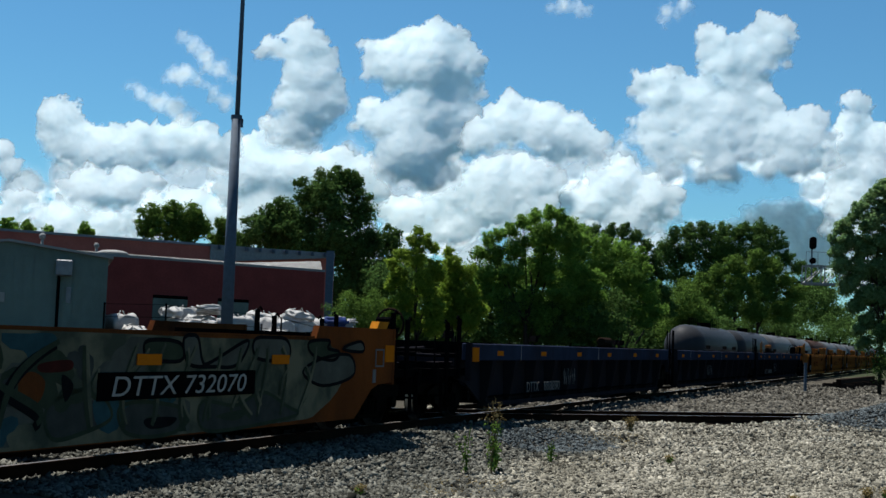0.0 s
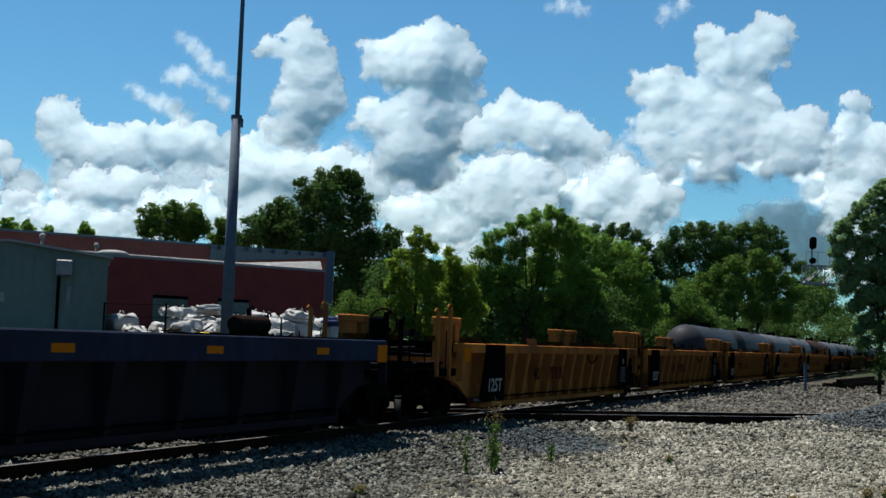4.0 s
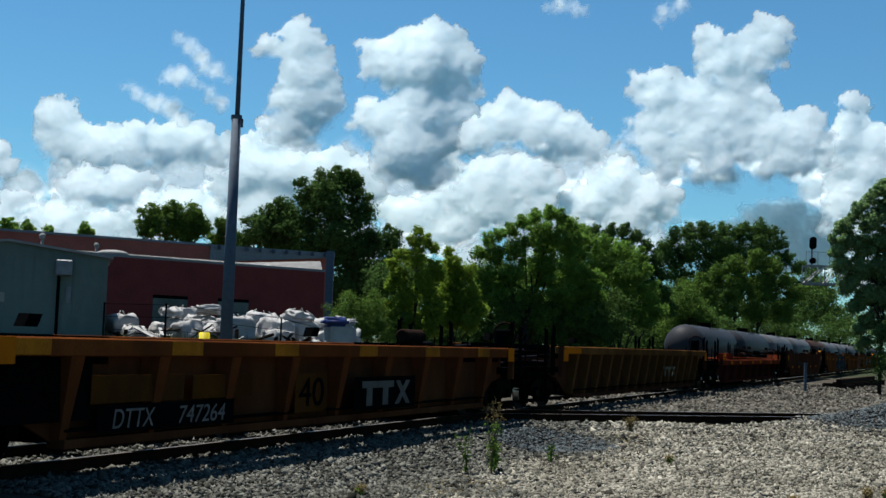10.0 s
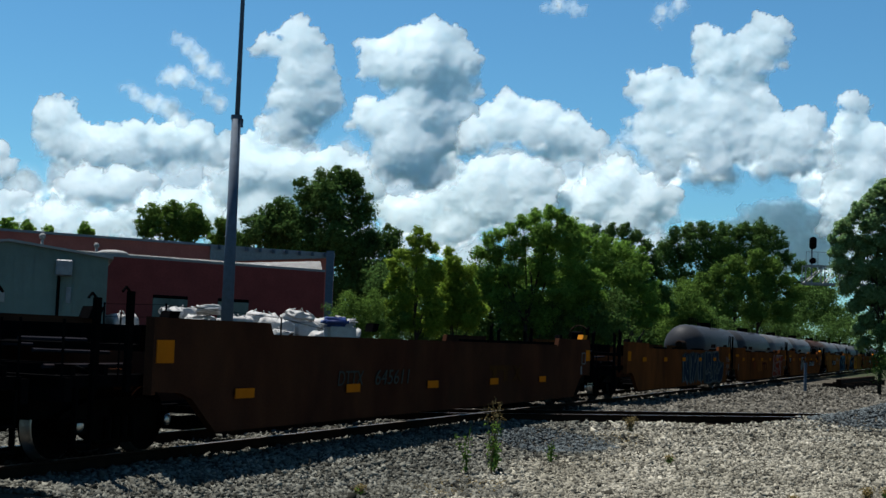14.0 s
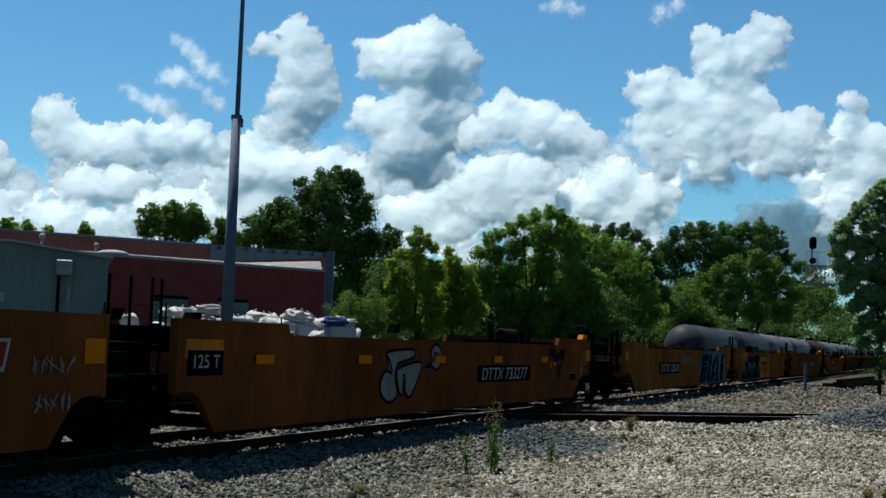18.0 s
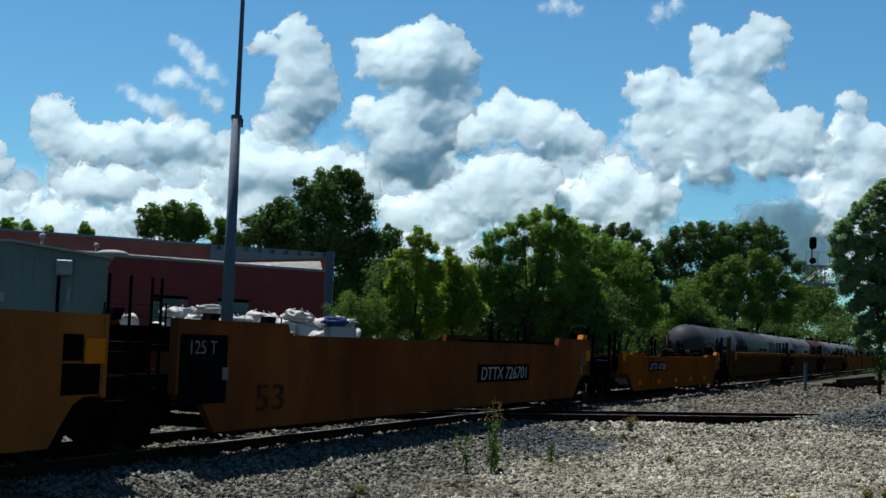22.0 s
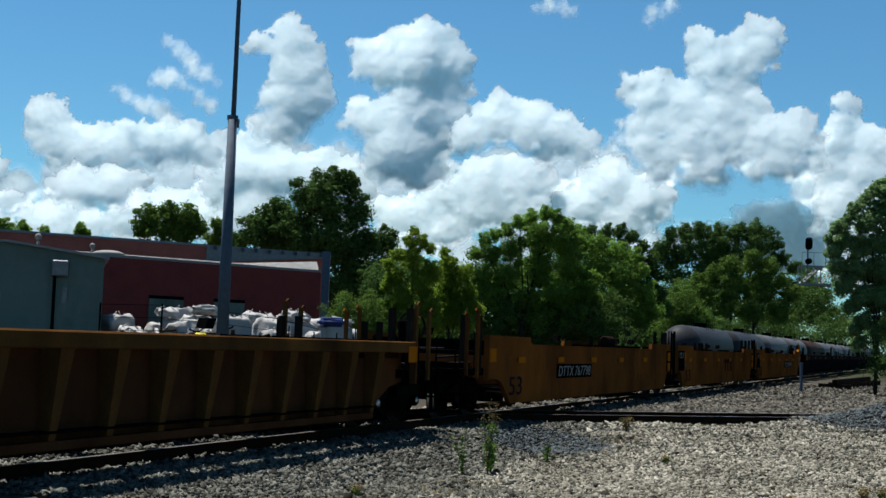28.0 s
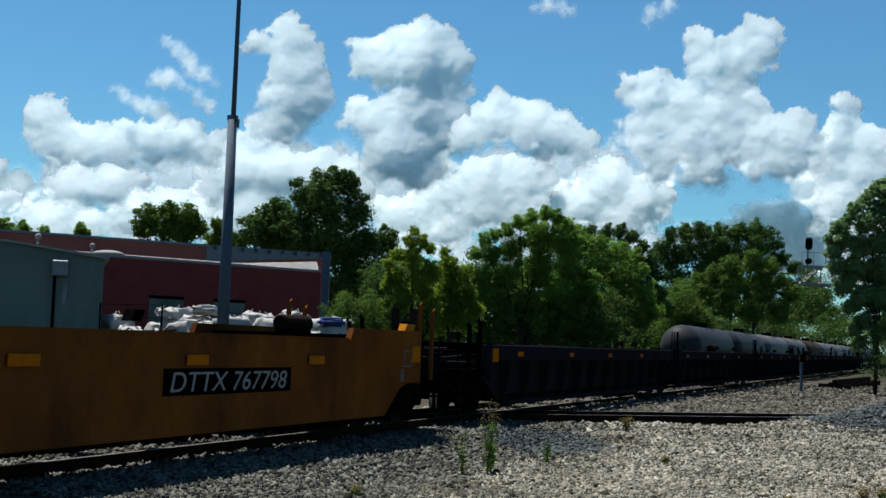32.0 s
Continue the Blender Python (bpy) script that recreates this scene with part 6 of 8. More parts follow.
# --- trees: tapered trunks, limbs, and crowns of many single leaves ---
def leaf_cloud(rng, lobes, count, size, gap=0.0):
    """Leaf quads over the shells of lobes (x, y, z, rx, rz)."""
    w = np.array([l[3] * l[3] + l[3] * l[4] for l in lobes])
    pick = rng.choice(len(lobes), count, p=w / w.sum())
    lb = np.array(lobes)[pick]
    d = rng.normal(size=(count, 3))
    d /= np.linalg.norm(d, axis=1)[:, None]
    # clumps: pull directions towards random centres
    nc = 14 * len(lobes)
    cen = rng.normal(size=(nc, 3))
    cen /= np.linalg.norm(cen, axis=1)[:, None]
    c = cen[rng.integers(0, nc, count)]
    d = d * 1.6 + c
    d /= np.linalg.norm(d, axis=1)[:, None]
    rad = 1 - np.abs(rng.normal(0, 0.34, count)) + rng.normal(0, 0.14, count) + 0.12 * np.sin(c[:, 0] * 37 + c[:, 2] * 23)
    p = lb[:, :3] + d * rad[:, None] * np.stack([lb[:, 3], lb[:, 3], lb[:, 4]], 1)
    n = d + rng.normal(0, 0.5, (count, 3)) + (0, 0, 0.4)
    n /= np.linalg.norm(n, axis=1)[:, None]
    t = np.cross(n, rng.normal(size=(count, 3)))
    t /= np.linalg.norm(t, axis=1)[:, None]
    b = np.cross(n, t)
    s = (size * rng.uniform(0.55, 1.25, count))[:, None]
    co = np.stack([p - t * s, p - b * s * 0.45 + n * s * 0.12, p + t * s, p + b * s * 0.45 + n * s * 0.12], 1).reshape(-1, 3)
    return co, np.arange(count * 4).reshape(-1, 4)


def tree(x, y, height, lobes, count, size, leaf, label, seed, trunk=0.16, lean=0.0, base=None, name="tree", group=""):
    """lobes are given about the tree's foot: x, y, z, half-width, half-height."""
    rng, rnd = np.random.default_rng(seed), random.Random(seed)
    z = rest(x, y) if base is None else base
    root = thing(name, pose(x, y, z), label, "tree" if name == "tree" else "shrub", group)
    lobes = [(a, b, c - z, d, e) for a, b, c, d, e in lobes]
    height -= z
    bm = bmesh.new()
    pts = [Vector((lean * (k / 4) ** 1.5 + rnd.uniform(-0.06, 0.06) * k, rnd.uniform(-0.06, 0.06) * k, height * 0.62 * k / 4)) for k in range(5)]
    pts[0] = Vector((0, 0, -0.15))
    for k in range(4):
        rod(bm, pts[k], pts[k + 1], trunk * (1 - 0.2 * k), 9, trunk * (0.8 - 0.2 * k))
    part("trunk", bm, M["bark"], root, smooth=True)
    bm = bmesh.new()
    for l in lobes[1::45]:
        a = pts[rnd.randrange(1, 4)]
        b = Vector(l[:3]) + Vector((0, 0.3 * l[3], 0))
        mid = (a + b) / 2 + Vector((rnd.uniform(-0.2, 0.2), rnd.uniform(-0.2, 0.2), 0.15))
        rod(bm, a, mid, trunk * 0.38, 6, trunk * 0.26)
        rod(bm, mid, b, trunk * 0.26, 6, trunk * 0.1)
        for _ in range(4):
            q = b + Vector((rnd.uniform(-1, 1) * l[3], rnd.uniform(-1, 1) * l[3], rnd.uniform(-0.5, 1) * l[4])) * 0.75
            rod(bm, mid.lerp(b, rnd.uniform(0.3, 1)), q, trunk * 0.12, 5, trunk * 0.03)
    part("branchwork", bm, M["bark"], root)
    co, f = leaf_cloud(rng, lobes, count, size)
    part("crown", fast_mesh("crown", co, f, M[leaf]), None, root)
    return root




def boughs(places, seed):
    """Each bough becomes a bunch of uneven smaller lobes, the upper ones set towards the camera to darken the fronts
    below: x, y, z, half-width, half-height.
    """
    rnd = random.Random(seed)
    out = []
    mid = sum(p[1] for p in places) / len(places)
    for x, z, r in places:
        y = min(max(-0.2 * (z - mid), -0.8), 0.8) - 0.4 * r
        out.append((x, y + rnd.uniform(-0.6, 0.6) * r, z, r * 0.92, r * 0.88))
        out.append((x + rnd.uniform(-0.3, 0.3) * r, y + 1.3 * r, z - 0.3 * r, r * 0.9, r * 0.9))
        for _ in range(13):
            a, b = rnd.uniform(0, 6.28), rnd.uniform(0.45, 1.0)
            q = r * rnd.uniform(0.12, 0.36)
            out.append((x + math.cos(a) * r * b, y + rnd.uniform(-1, 1) * r, z + math.sin(a) * r * b, q * rnd.uniform(0.9, 1.5), q * rnd.uniform(0.6, 1.1)))
    return out


# boughs are (x, z, reach) about each tree's foot
L = [(0.59, 15.45, 0.98), (-0.62, 14.65, 1.23), (1.85, 14.99, 1.08), (-2.06, 13.85, 1.23), (0.19, 13.19, 1.97), (2.68, 12.78, 1.23), (-4.24, 12.53, 1.23), (-2.71, 11.6, 1.97), (-5.69, 11.73, 1.08), (-6.12, 10.48, 1.48), (0.81, 10.23, 2.46), (3.27, 10.32, 1.48), (5.26, 10.39, 1.08), (-1.64, 9.65, 1.97), (-4.13, 10.06, 1.72), (2.88, 7.83, 1.97), (5.32, 8.42, 1.23), (1.47, 6.3, 1.97), (3.48, 5.38, 1.72), (-7.09, 9.94, 0.89), (5.89, 6.45, 1.23), (0.56, 4.3, 1.48)]
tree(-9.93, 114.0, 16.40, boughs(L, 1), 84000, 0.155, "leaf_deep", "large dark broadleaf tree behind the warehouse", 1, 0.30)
L = [(-2.09, 12.87, 0.97), (-0.21, 13.21, 0.86), (1.72, 12.73, 1.19), (-2.56, 11.49, 1.08), (-0.93, 11.55, 1.35), (1.24, 11.36, 1.35), (2.85, 11.69, 0.97)]
tree(-25.89, 125.0, 14.07, boughs(L, 2), 18850, 0.150, "leaf_dark", "round broadleaf tree showing over the roof", 2, 0.30)
L = [(-0.12, 11.51, 0.79), (0.72, 10.48, 0.95), (-0.59, 10.17, 0.79)]
tree(-20.51, 122.0, 12.30, boughs(L, 3), 6786, 0.141, "leaf_dark", "small broadleaf tree behind the roof", 3, 0.20)
L = [(-1.68, 11.24, 0.77), (0.26, 11.20, 0.66), (2.22, 10.99, 0.55), (-0.80, 10.43, 0.88)]
tree(-41.02, 128.0, 12.01, boughs(L, 4), 6786, 0.141, "leaf", "low tree tops showing over the roof", 4, 0.20)
L = [(-0.09, 10.78, 0.47), (0.35, 10.38, 0.41), (-0.27, 10.25, 0.41)]
tree(-32.93, 120.0, 11.25, boughs(L, 5), 2639, 0.132, "leaf", "slim tree top over the roof", 5, 0.15)
L = [(-0.09, 5.89, 0.21), (-0.25, 5.45, 0.27), (0.18, 5.46, 0.3), (0.54, 5.22, 0.24), (-0.66, 4.91, 0.3), (-1.08, 4.55, 0.24), (-0.14, 4.84, 0.46), (0.74, 4.35, 0.43), (-0.8, 4.04, 0.4), (-1.14, 3.68, 0.24), (0.24, 3.82, 0.52), (-0.43, 3.19, 0.46), (0.62, 2.96, 0.52), (-0.93, 2.74, 0.4), (-0.22, 2.33, 0.46), (0.65, 2.27, 0.49)]
tree(-0.93, 52.0, 6.15, boughs(L, 6), 34000, 0.054, "leaf_pale", "young light green trees beside the tracks", 6, 0.08)
L = [(-0.29, 5.17, 0.22), (-0.1, 4.73, 0.38), (-0.16, 4.01, 0.47), (0.54, 4.39, 0.38), (0.22, 3.22, 0.5), (0.74, 3.6, 0.34), (-0.5, 3.37, 0.41), (-0.11, 2.5, 0.47), (0.61, 2.44, 0.47), (0.95, 2.89, 0.41)]
tree(0.52, 53.5, 5.16, boughs(L, 7), 30000, 0.054, "leaf_pale", "yellow-green sapling in the thicket", 7, 0.07)
L = [(-1.89, 6.12, 0.31), (-1.42, 6.33, 0.31), (-0.84, 6.58, 0.31), (-0.37, 6.95, 0.31), (0.2, 7.2, 0.27), (0.78, 7.38, 0.27), (1.27, 7.24, 0.31), (1.76, 6.93, 0.34), (-2.16, 5.52, 0.31), (-1.58, 5.55, 0.51), (-0.63, 5.87, 0.61), (0.42, 6.4, 0.65), (1.4, 6.24, 0.61), (2.08, 6.16, 0.48), (-1.94, 4.56, 0.51), (-0.78, 4.7, 0.68), (0.56, 5.04, 0.75), (1.91, 5.19, 0.75), (-1.33, 3.62, 0.61), (0.02, 3.67, 0.75), (1.56, 3.82, 0.75), (2.71, 4.15, 0.68), (-2.1, 3.78, 0.41), (-0.91, 2.77, 0.61), (0.63, 2.73, 0.68), (2.17, 2.88, 0.68)]
tree(3.86, 58.0, 7.67, boughs(L, 8), 90000, 0.06, "leaf", "broad bright green tree beside the tracks", 8, 0.14)
L = [(-4.27, 7.38, 0.38), (-3.52, 7.69, 0.38), (-2.74, 7.21, 0.42), (-1.97, 6.7, 0.46), (-1.09, 6.4, 0.46), (-0.21, 6.11, 0.5), (0.56, 5.81, 0.46), (1.05, 5.17, 0.38), (-3.81, 6.52, 0.69), (-2.49, 6.02, 0.76), (-1.17, 5.42, 0.8), (0.15, 4.92, 0.76), (1.25, 4.2, 0.53), (1.71, 3.35, 0.46), (-3.99, 5.1, 0.84), (-2.66, 4.49, 0.88), (-1.35, 4.0, 0.88), (-0.04, 3.72, 0.84), (0.96, 3.1, 0.65), (-3.71, 3.15, 0.76), (-2.18, 2.77, 0.76), (-0.66, 2.61, 0.76)]
tree(8.5, 61.5, 7.3, boughs(L, 9), 80000, 0.064, "leaf", "broad green tree by the siding", 9, 0.10)
L = [(-5.07, 12.2, 0.68), (-3.78, 12.34, 0.68), (-2.26, 12.22, 0.76), (-0.97, 12.44, 0.68), (0.12, 11.96, 0.68), (1.09, 11.13, 0.68), (-4.6, 10.92, 0.98), (-2.65, 10.77, 1.06), (-0.71, 10.63, 1.06), (1.05, 9.61, 0.98), (2.14, 9.0, 0.68), (-1.52, 8.87, 1.36), (0.66, 7.65, 1.29), (2.19, 7.06, 0.83), (1.59, 5.1, 1.14), (2.11, 10.08, 0.68), (2.8, 8.59, 0.76), (2.84, 6.87, 0.91), (3.3, 5.6, 0.98), (-5.92, 11.74, 0.61)]
tree(17.80, 122.0, 13.51, boughs(L, 10), 44000, 0.123, "leaf_deep", "dark woodland tree in the distance, haze in its colour", 10, 0.30)
L = [(-11.52, 18.32, 1.45), (-10.06, 20.03, 1.32), (-7.83, 20.86, 1.45), (-5.2, 20.96, 1.58), (-2.2, 20.77, 1.58), (0.8, 21.18, 1.58), (3.42, 21.57, 1.45), (5.68, 21.05, 1.32), (6.84, 19.36, 1.18), (8.38, 17.16, 1.05), (9.9, 15.72, 1.05), (-10.36, 16.86, 1.97), (-7.39, 18.1, 2.37), (-3.64, 17.86, 2.63), (0.11, 17.99, 2.63), (3.85, 18.5, 2.37), (6.9, 15.98, 1.97), (-8.8, 13.91, 2.24), (-4.3, 14.08, 2.63), (0.94, 14.27, 2.63), (5.45, 13.3, 2.37), (9.96, 12.34, 1.71)]
tree(47.58, 212.0, 24.08, boughs(L, 11), 71630, 0.197, "leaf_deep", "tall dark woodland tree beyond the siding, haze in its colour", 11, 0.40)
L = [(-6.29, 13.42, 1.49), (-3.85, 14.92, 1.49), (-0.68, 15.6, 1.61), (1.81, 14.77, 1.49), (-8.74, 12.27, 1.37), (-10.46, 10.08, 1.49), (-6.94, 10.57, 2.11), (-3.43, 11.75, 2.48), (0.81, 11.9, 2.23), (3.97, 12.73, 1.37), (5.77, 10.67, 1.61), (-5.47, 8.15, 2.23), (-0.54, 8.33, 2.48), (3.69, 8.48, 2.23), (-9.69, 7.29, 1.99)]
tree(48.53, 200.0, 18.11, boughs(L, 12), 52000, 0.19, "leaf_dark", "green tree behind the tank wagons", 12, 0.30)
L = [(-0.38, 6.50, 1.97), (-1.45, 4.22, 1.97), (1.36, 4.04, 1.68), (0.48, 5.13, 1.68)]
tree(24.48, 130.0, 8.47, boughs(L, 13), 20735, 0.113, "leaf_dark", "green shrubby tree behind the tank wagons", 13, 0.25)
L = [(-3.8, 20.8, 1.79), (-6.09, 22.42, 1.59), (-1.5, 18.62, 1.79), (0.8, 15.88, 1.99), (-3.72, 15.71, 2.98), (3.11, 12.57, 1.79), (5.41, 9.84, 1.59), (-0.26, 11.32, 2.98), (-5.9, 11.12, 2.98), (7.13, 7.65, 1.39), (3.17, 8.63, 1.99)]
tree(94.00, 320.0, 24.23, boughs(L, 14), 30000, 0.26, "leaf_dark", "green tree at the end of the siding", 14, 0.25)
L = [(-0.11, 9.31, 0.37), (-0.63, 8.76, 0.34), (-1.16, 8.31, 0.34), (-1.47, 7.76, 0.3), (-1.89, 7.43, 0.34), (-2.31, 6.88, 0.22), (-0.73, 7.68, 0.48), (0.01, 8.14, 0.56), (-1.57, 6.8, 0.48), (-2.09, 6.35, 0.34), (-0.82, 6.61, 0.56), (0.13, 6.86, 0.67), (-1.76, 5.73, 0.45), (-0.91, 5.55, 0.56), (0.04, 5.58, 0.67), (-1.32, 4.79, 0.45), (-0.58, 4.39, 0.52), (0.27, 4.32, 0.67), (-0.99, 3.85, 0.37), (-0.35, 3.24, 0.45), (-0.77, 2.8, 0.3), (-0.44, 2.18, 0.34), (0.4, 2.84, 0.67), (1.21, 5.41, 1.12), (1.19, 7.54, 1.12), (1.45, 3.51, 1.12), (0.53, 9.23, 0.74)]
tree(20.15, 60.0, 10.34, boughs(L, 15), 110000, 0.075, "leaf_grey", "grey-green feathery tree beside the line", 15, 0.10)
L = [(-0.73, 2.82, 0.56), (0.17, 2.74, 0.67), (1.08, 2.43, 0.56), (-0.25, 2.05, 0.67), (0.88, 1.75, 0.56), (-1.16, 2.35, 0.34)]
tree(-2.87, 52.0, 3.41, boughs(L, 16), 20735, 0.042, "leaf_dark", "leafy shrubs in rough grass", 16, 0.05, name="shrub", group="shrubs")
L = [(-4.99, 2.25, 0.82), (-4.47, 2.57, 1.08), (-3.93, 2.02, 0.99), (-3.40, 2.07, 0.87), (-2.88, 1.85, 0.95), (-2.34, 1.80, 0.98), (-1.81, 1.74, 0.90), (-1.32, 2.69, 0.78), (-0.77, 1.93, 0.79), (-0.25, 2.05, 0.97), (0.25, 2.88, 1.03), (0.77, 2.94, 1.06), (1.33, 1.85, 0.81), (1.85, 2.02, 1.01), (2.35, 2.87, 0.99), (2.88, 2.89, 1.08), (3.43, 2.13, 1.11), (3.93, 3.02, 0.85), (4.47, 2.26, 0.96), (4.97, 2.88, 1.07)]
tree(2.75, 59.2, 4.00, boughs(L, 41), 50960, 0.073, "leaf_deep", "thicket at the foot of the trees in shade-toned leaves", 41, 0.04, name="shrub", group="shrubs")
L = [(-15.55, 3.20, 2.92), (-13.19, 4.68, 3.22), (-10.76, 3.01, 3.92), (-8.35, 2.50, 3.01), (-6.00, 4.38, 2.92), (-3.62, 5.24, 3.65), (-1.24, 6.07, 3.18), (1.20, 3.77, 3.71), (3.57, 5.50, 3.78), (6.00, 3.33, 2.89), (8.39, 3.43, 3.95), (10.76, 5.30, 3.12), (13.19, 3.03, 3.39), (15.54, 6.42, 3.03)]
tree(55.18, 222.0, 9.45, boughs(L, 42), 32760, 0.218, "leaf_deep", "thicket behind the tank wagons in shade-toned leaves", 42, 0.04, name="shrub", group="shrubs")
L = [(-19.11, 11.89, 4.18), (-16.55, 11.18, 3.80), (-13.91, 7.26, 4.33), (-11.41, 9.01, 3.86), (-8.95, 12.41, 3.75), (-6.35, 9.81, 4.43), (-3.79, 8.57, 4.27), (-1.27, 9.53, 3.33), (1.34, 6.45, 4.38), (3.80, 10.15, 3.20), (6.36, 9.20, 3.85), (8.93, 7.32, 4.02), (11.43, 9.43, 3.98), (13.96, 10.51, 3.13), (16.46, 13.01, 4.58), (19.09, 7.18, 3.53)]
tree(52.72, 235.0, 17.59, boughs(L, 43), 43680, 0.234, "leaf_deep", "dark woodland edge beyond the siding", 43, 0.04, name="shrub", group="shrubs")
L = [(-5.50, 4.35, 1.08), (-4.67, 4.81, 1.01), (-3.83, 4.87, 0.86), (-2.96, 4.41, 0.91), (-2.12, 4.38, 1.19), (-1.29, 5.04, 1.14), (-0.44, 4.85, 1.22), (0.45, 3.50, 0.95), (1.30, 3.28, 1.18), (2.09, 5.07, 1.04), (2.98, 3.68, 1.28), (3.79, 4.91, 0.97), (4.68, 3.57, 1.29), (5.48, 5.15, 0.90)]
tree(3.59, 66.0, 6.18, boughs(L, 45), 50960, 0.078, "leaf_deep", "dark green shade-toned scrub filling between the trees", 45, 0.04, name="shrub", group="shrubs")
L = [(-1.25, 1.35, 0.91), (-0.90, 2.18, 1.10), (-0.55, 3.19, 0.96), (-0.18, 2.22, 1.13), (0.16, 3.75, 0.78), (0.53, 2.97, 1.08), (0.91, 1.55, 0.81), (1.27, 1.35, 0.96)]
tree(21.3, 58.0, 4.2, boughs(L, 46), 21840, 0.052, "leaf_deep", "dark scrub at the foot of a tree", 46, 0.04, name="shrub", group="shrubs")
L = [(-1.30, 2.04, 0.97), (-0.63, 1.61, 0.82), (-0.01, 2.27, 0.76), (0.64, 2.40, 0.76), (1.29, 2.39, 0.96)]
tree(-3.10, 58.0, 3.35, boughs(L, 44), 12740, 0.057, "leaf_deep", "leafy scrub between yard and trees", 44, 0.04, name="shrub", group="shrubs")
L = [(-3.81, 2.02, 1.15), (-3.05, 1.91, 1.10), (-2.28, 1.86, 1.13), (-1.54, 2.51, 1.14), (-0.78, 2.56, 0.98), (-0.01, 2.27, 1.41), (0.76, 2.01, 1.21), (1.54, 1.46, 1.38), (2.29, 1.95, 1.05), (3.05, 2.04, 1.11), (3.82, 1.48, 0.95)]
tree(6.10, 72.0, 3.68, boughs(L, 47), 25480, 0.083, "leaf_deep", "low scrub behind the tracks in shade-toned leaves", 47, 0.04, name="shrub", group="shrubs")
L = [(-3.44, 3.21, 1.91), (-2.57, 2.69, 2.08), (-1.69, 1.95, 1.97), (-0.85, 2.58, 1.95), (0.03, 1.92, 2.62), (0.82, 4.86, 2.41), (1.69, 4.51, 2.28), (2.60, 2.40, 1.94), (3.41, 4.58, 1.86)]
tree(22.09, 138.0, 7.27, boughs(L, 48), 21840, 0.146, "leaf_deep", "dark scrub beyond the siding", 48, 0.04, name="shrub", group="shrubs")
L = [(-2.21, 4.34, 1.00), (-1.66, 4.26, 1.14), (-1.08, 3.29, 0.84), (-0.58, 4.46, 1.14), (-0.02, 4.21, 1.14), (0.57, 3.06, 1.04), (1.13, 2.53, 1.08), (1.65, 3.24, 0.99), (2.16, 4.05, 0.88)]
tree(-0.57, 63.0, 5.60, boughs(L, 49), 32760, 0.078, "leaf_deep", "scrub behind the young trees in shade-toned leaves", 49, 0.04, name="shrub", group="shrubs")
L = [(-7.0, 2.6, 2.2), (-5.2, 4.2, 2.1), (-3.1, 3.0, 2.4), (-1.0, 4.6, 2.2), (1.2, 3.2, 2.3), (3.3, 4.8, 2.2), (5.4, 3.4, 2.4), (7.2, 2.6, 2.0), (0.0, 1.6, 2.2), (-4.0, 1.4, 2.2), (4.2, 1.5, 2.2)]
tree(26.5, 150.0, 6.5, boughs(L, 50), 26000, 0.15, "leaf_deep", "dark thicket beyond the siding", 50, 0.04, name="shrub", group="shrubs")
# --- weeds in the gravel ---
def weed(x, y, h, seed, label, seedy=True, leaf="leaf_dark", leaves=110):
    rng, rnd = np.random.default_rng(seed), random.Random(seed)
    root = thing("weed", pose(x, y, rest(x, y) - 0.02), label, "weed", "weeds")
    bm = bmesh.new()
    tips = []
    for _ in range(5):
        a = rnd.uniform(0, 6.28)
        r = rnd.uniform(0.04, 0.26) * h
        q = Vector((math.cos(a) * r, math.sin(a) * r, h * rnd.uniform(0.7, 1.0)))
        m = Vector((q.x * 0.3, q.y * 0.3, q.z * 0.5))
        rod(bm, (0, 0, 0), m, 0.008, 5, 0.006)
        rod(bm, m, q, 0.006, 5, 0.003)
        tips += [m.lerp(q, t) for t in (0.0, 0.25, 0.5, 0.75, 1.0)] + [m * t for t in (0.3, 0.6, 0.8)]
    part("stem", bm, M["straw"] if seedy else M["leaf"], root)
    lobes = [(t.x, t.y, t.z, 0.07, 0.06) for t in tips if t.z < h * 0.72]
    co, f = leaf_cloud(rng, lobes, leaves, 0.036)
    part("leaves", fast_mesh("leaves", co, f, M[leaf]), None, root)
    if seedy:
        lobes = [(t.x, t.y, t.z, 0.09, 0.06) for t in tips if t.z > h * 0.72]
        co, f = leaf_cloud(rng, lobes, 170, 0.018)
        part("seed_head", fast_mesh("seed_head", co, f, M["straw"]), None, root, "dry brown seed heads")


weed(0.86, 20.2, 1.15, 50, "tall weed with dry brown seed heads in gravel", leaves=190)
weed(0.93, 20.5, 0.7, 51, "leafy green weed in gravel", False, "leaf", 200)
weed(0.47, 20.0, 0.8, 52, "thin dull green weed in gravel", False, leaves=90)
weed(1.95, 22.2, 0.42, 53, "thin dull green weed in gravel", False, leaves=60)
weed(4.1, 27.9, 0.36, 54, "straw-coloured tuft beside the rail", True, "straw", 160)
for i, (x, y) in enumerate(((-0.95, 16.9), (6.3, 18.4), (3.9, 22.0))):
    weed(x, y, 0.16, 60 + i, "small weed sprouting in gravel", True, leaves=50)


for i, (x, y, h) in enumerate(((4.78, 17.6, 0.14), (5.98, 18.2, 0.18))):
    weed(x, y, h, 70 + i, "small reddish-brown weed in gravel", True, "straw", 60)


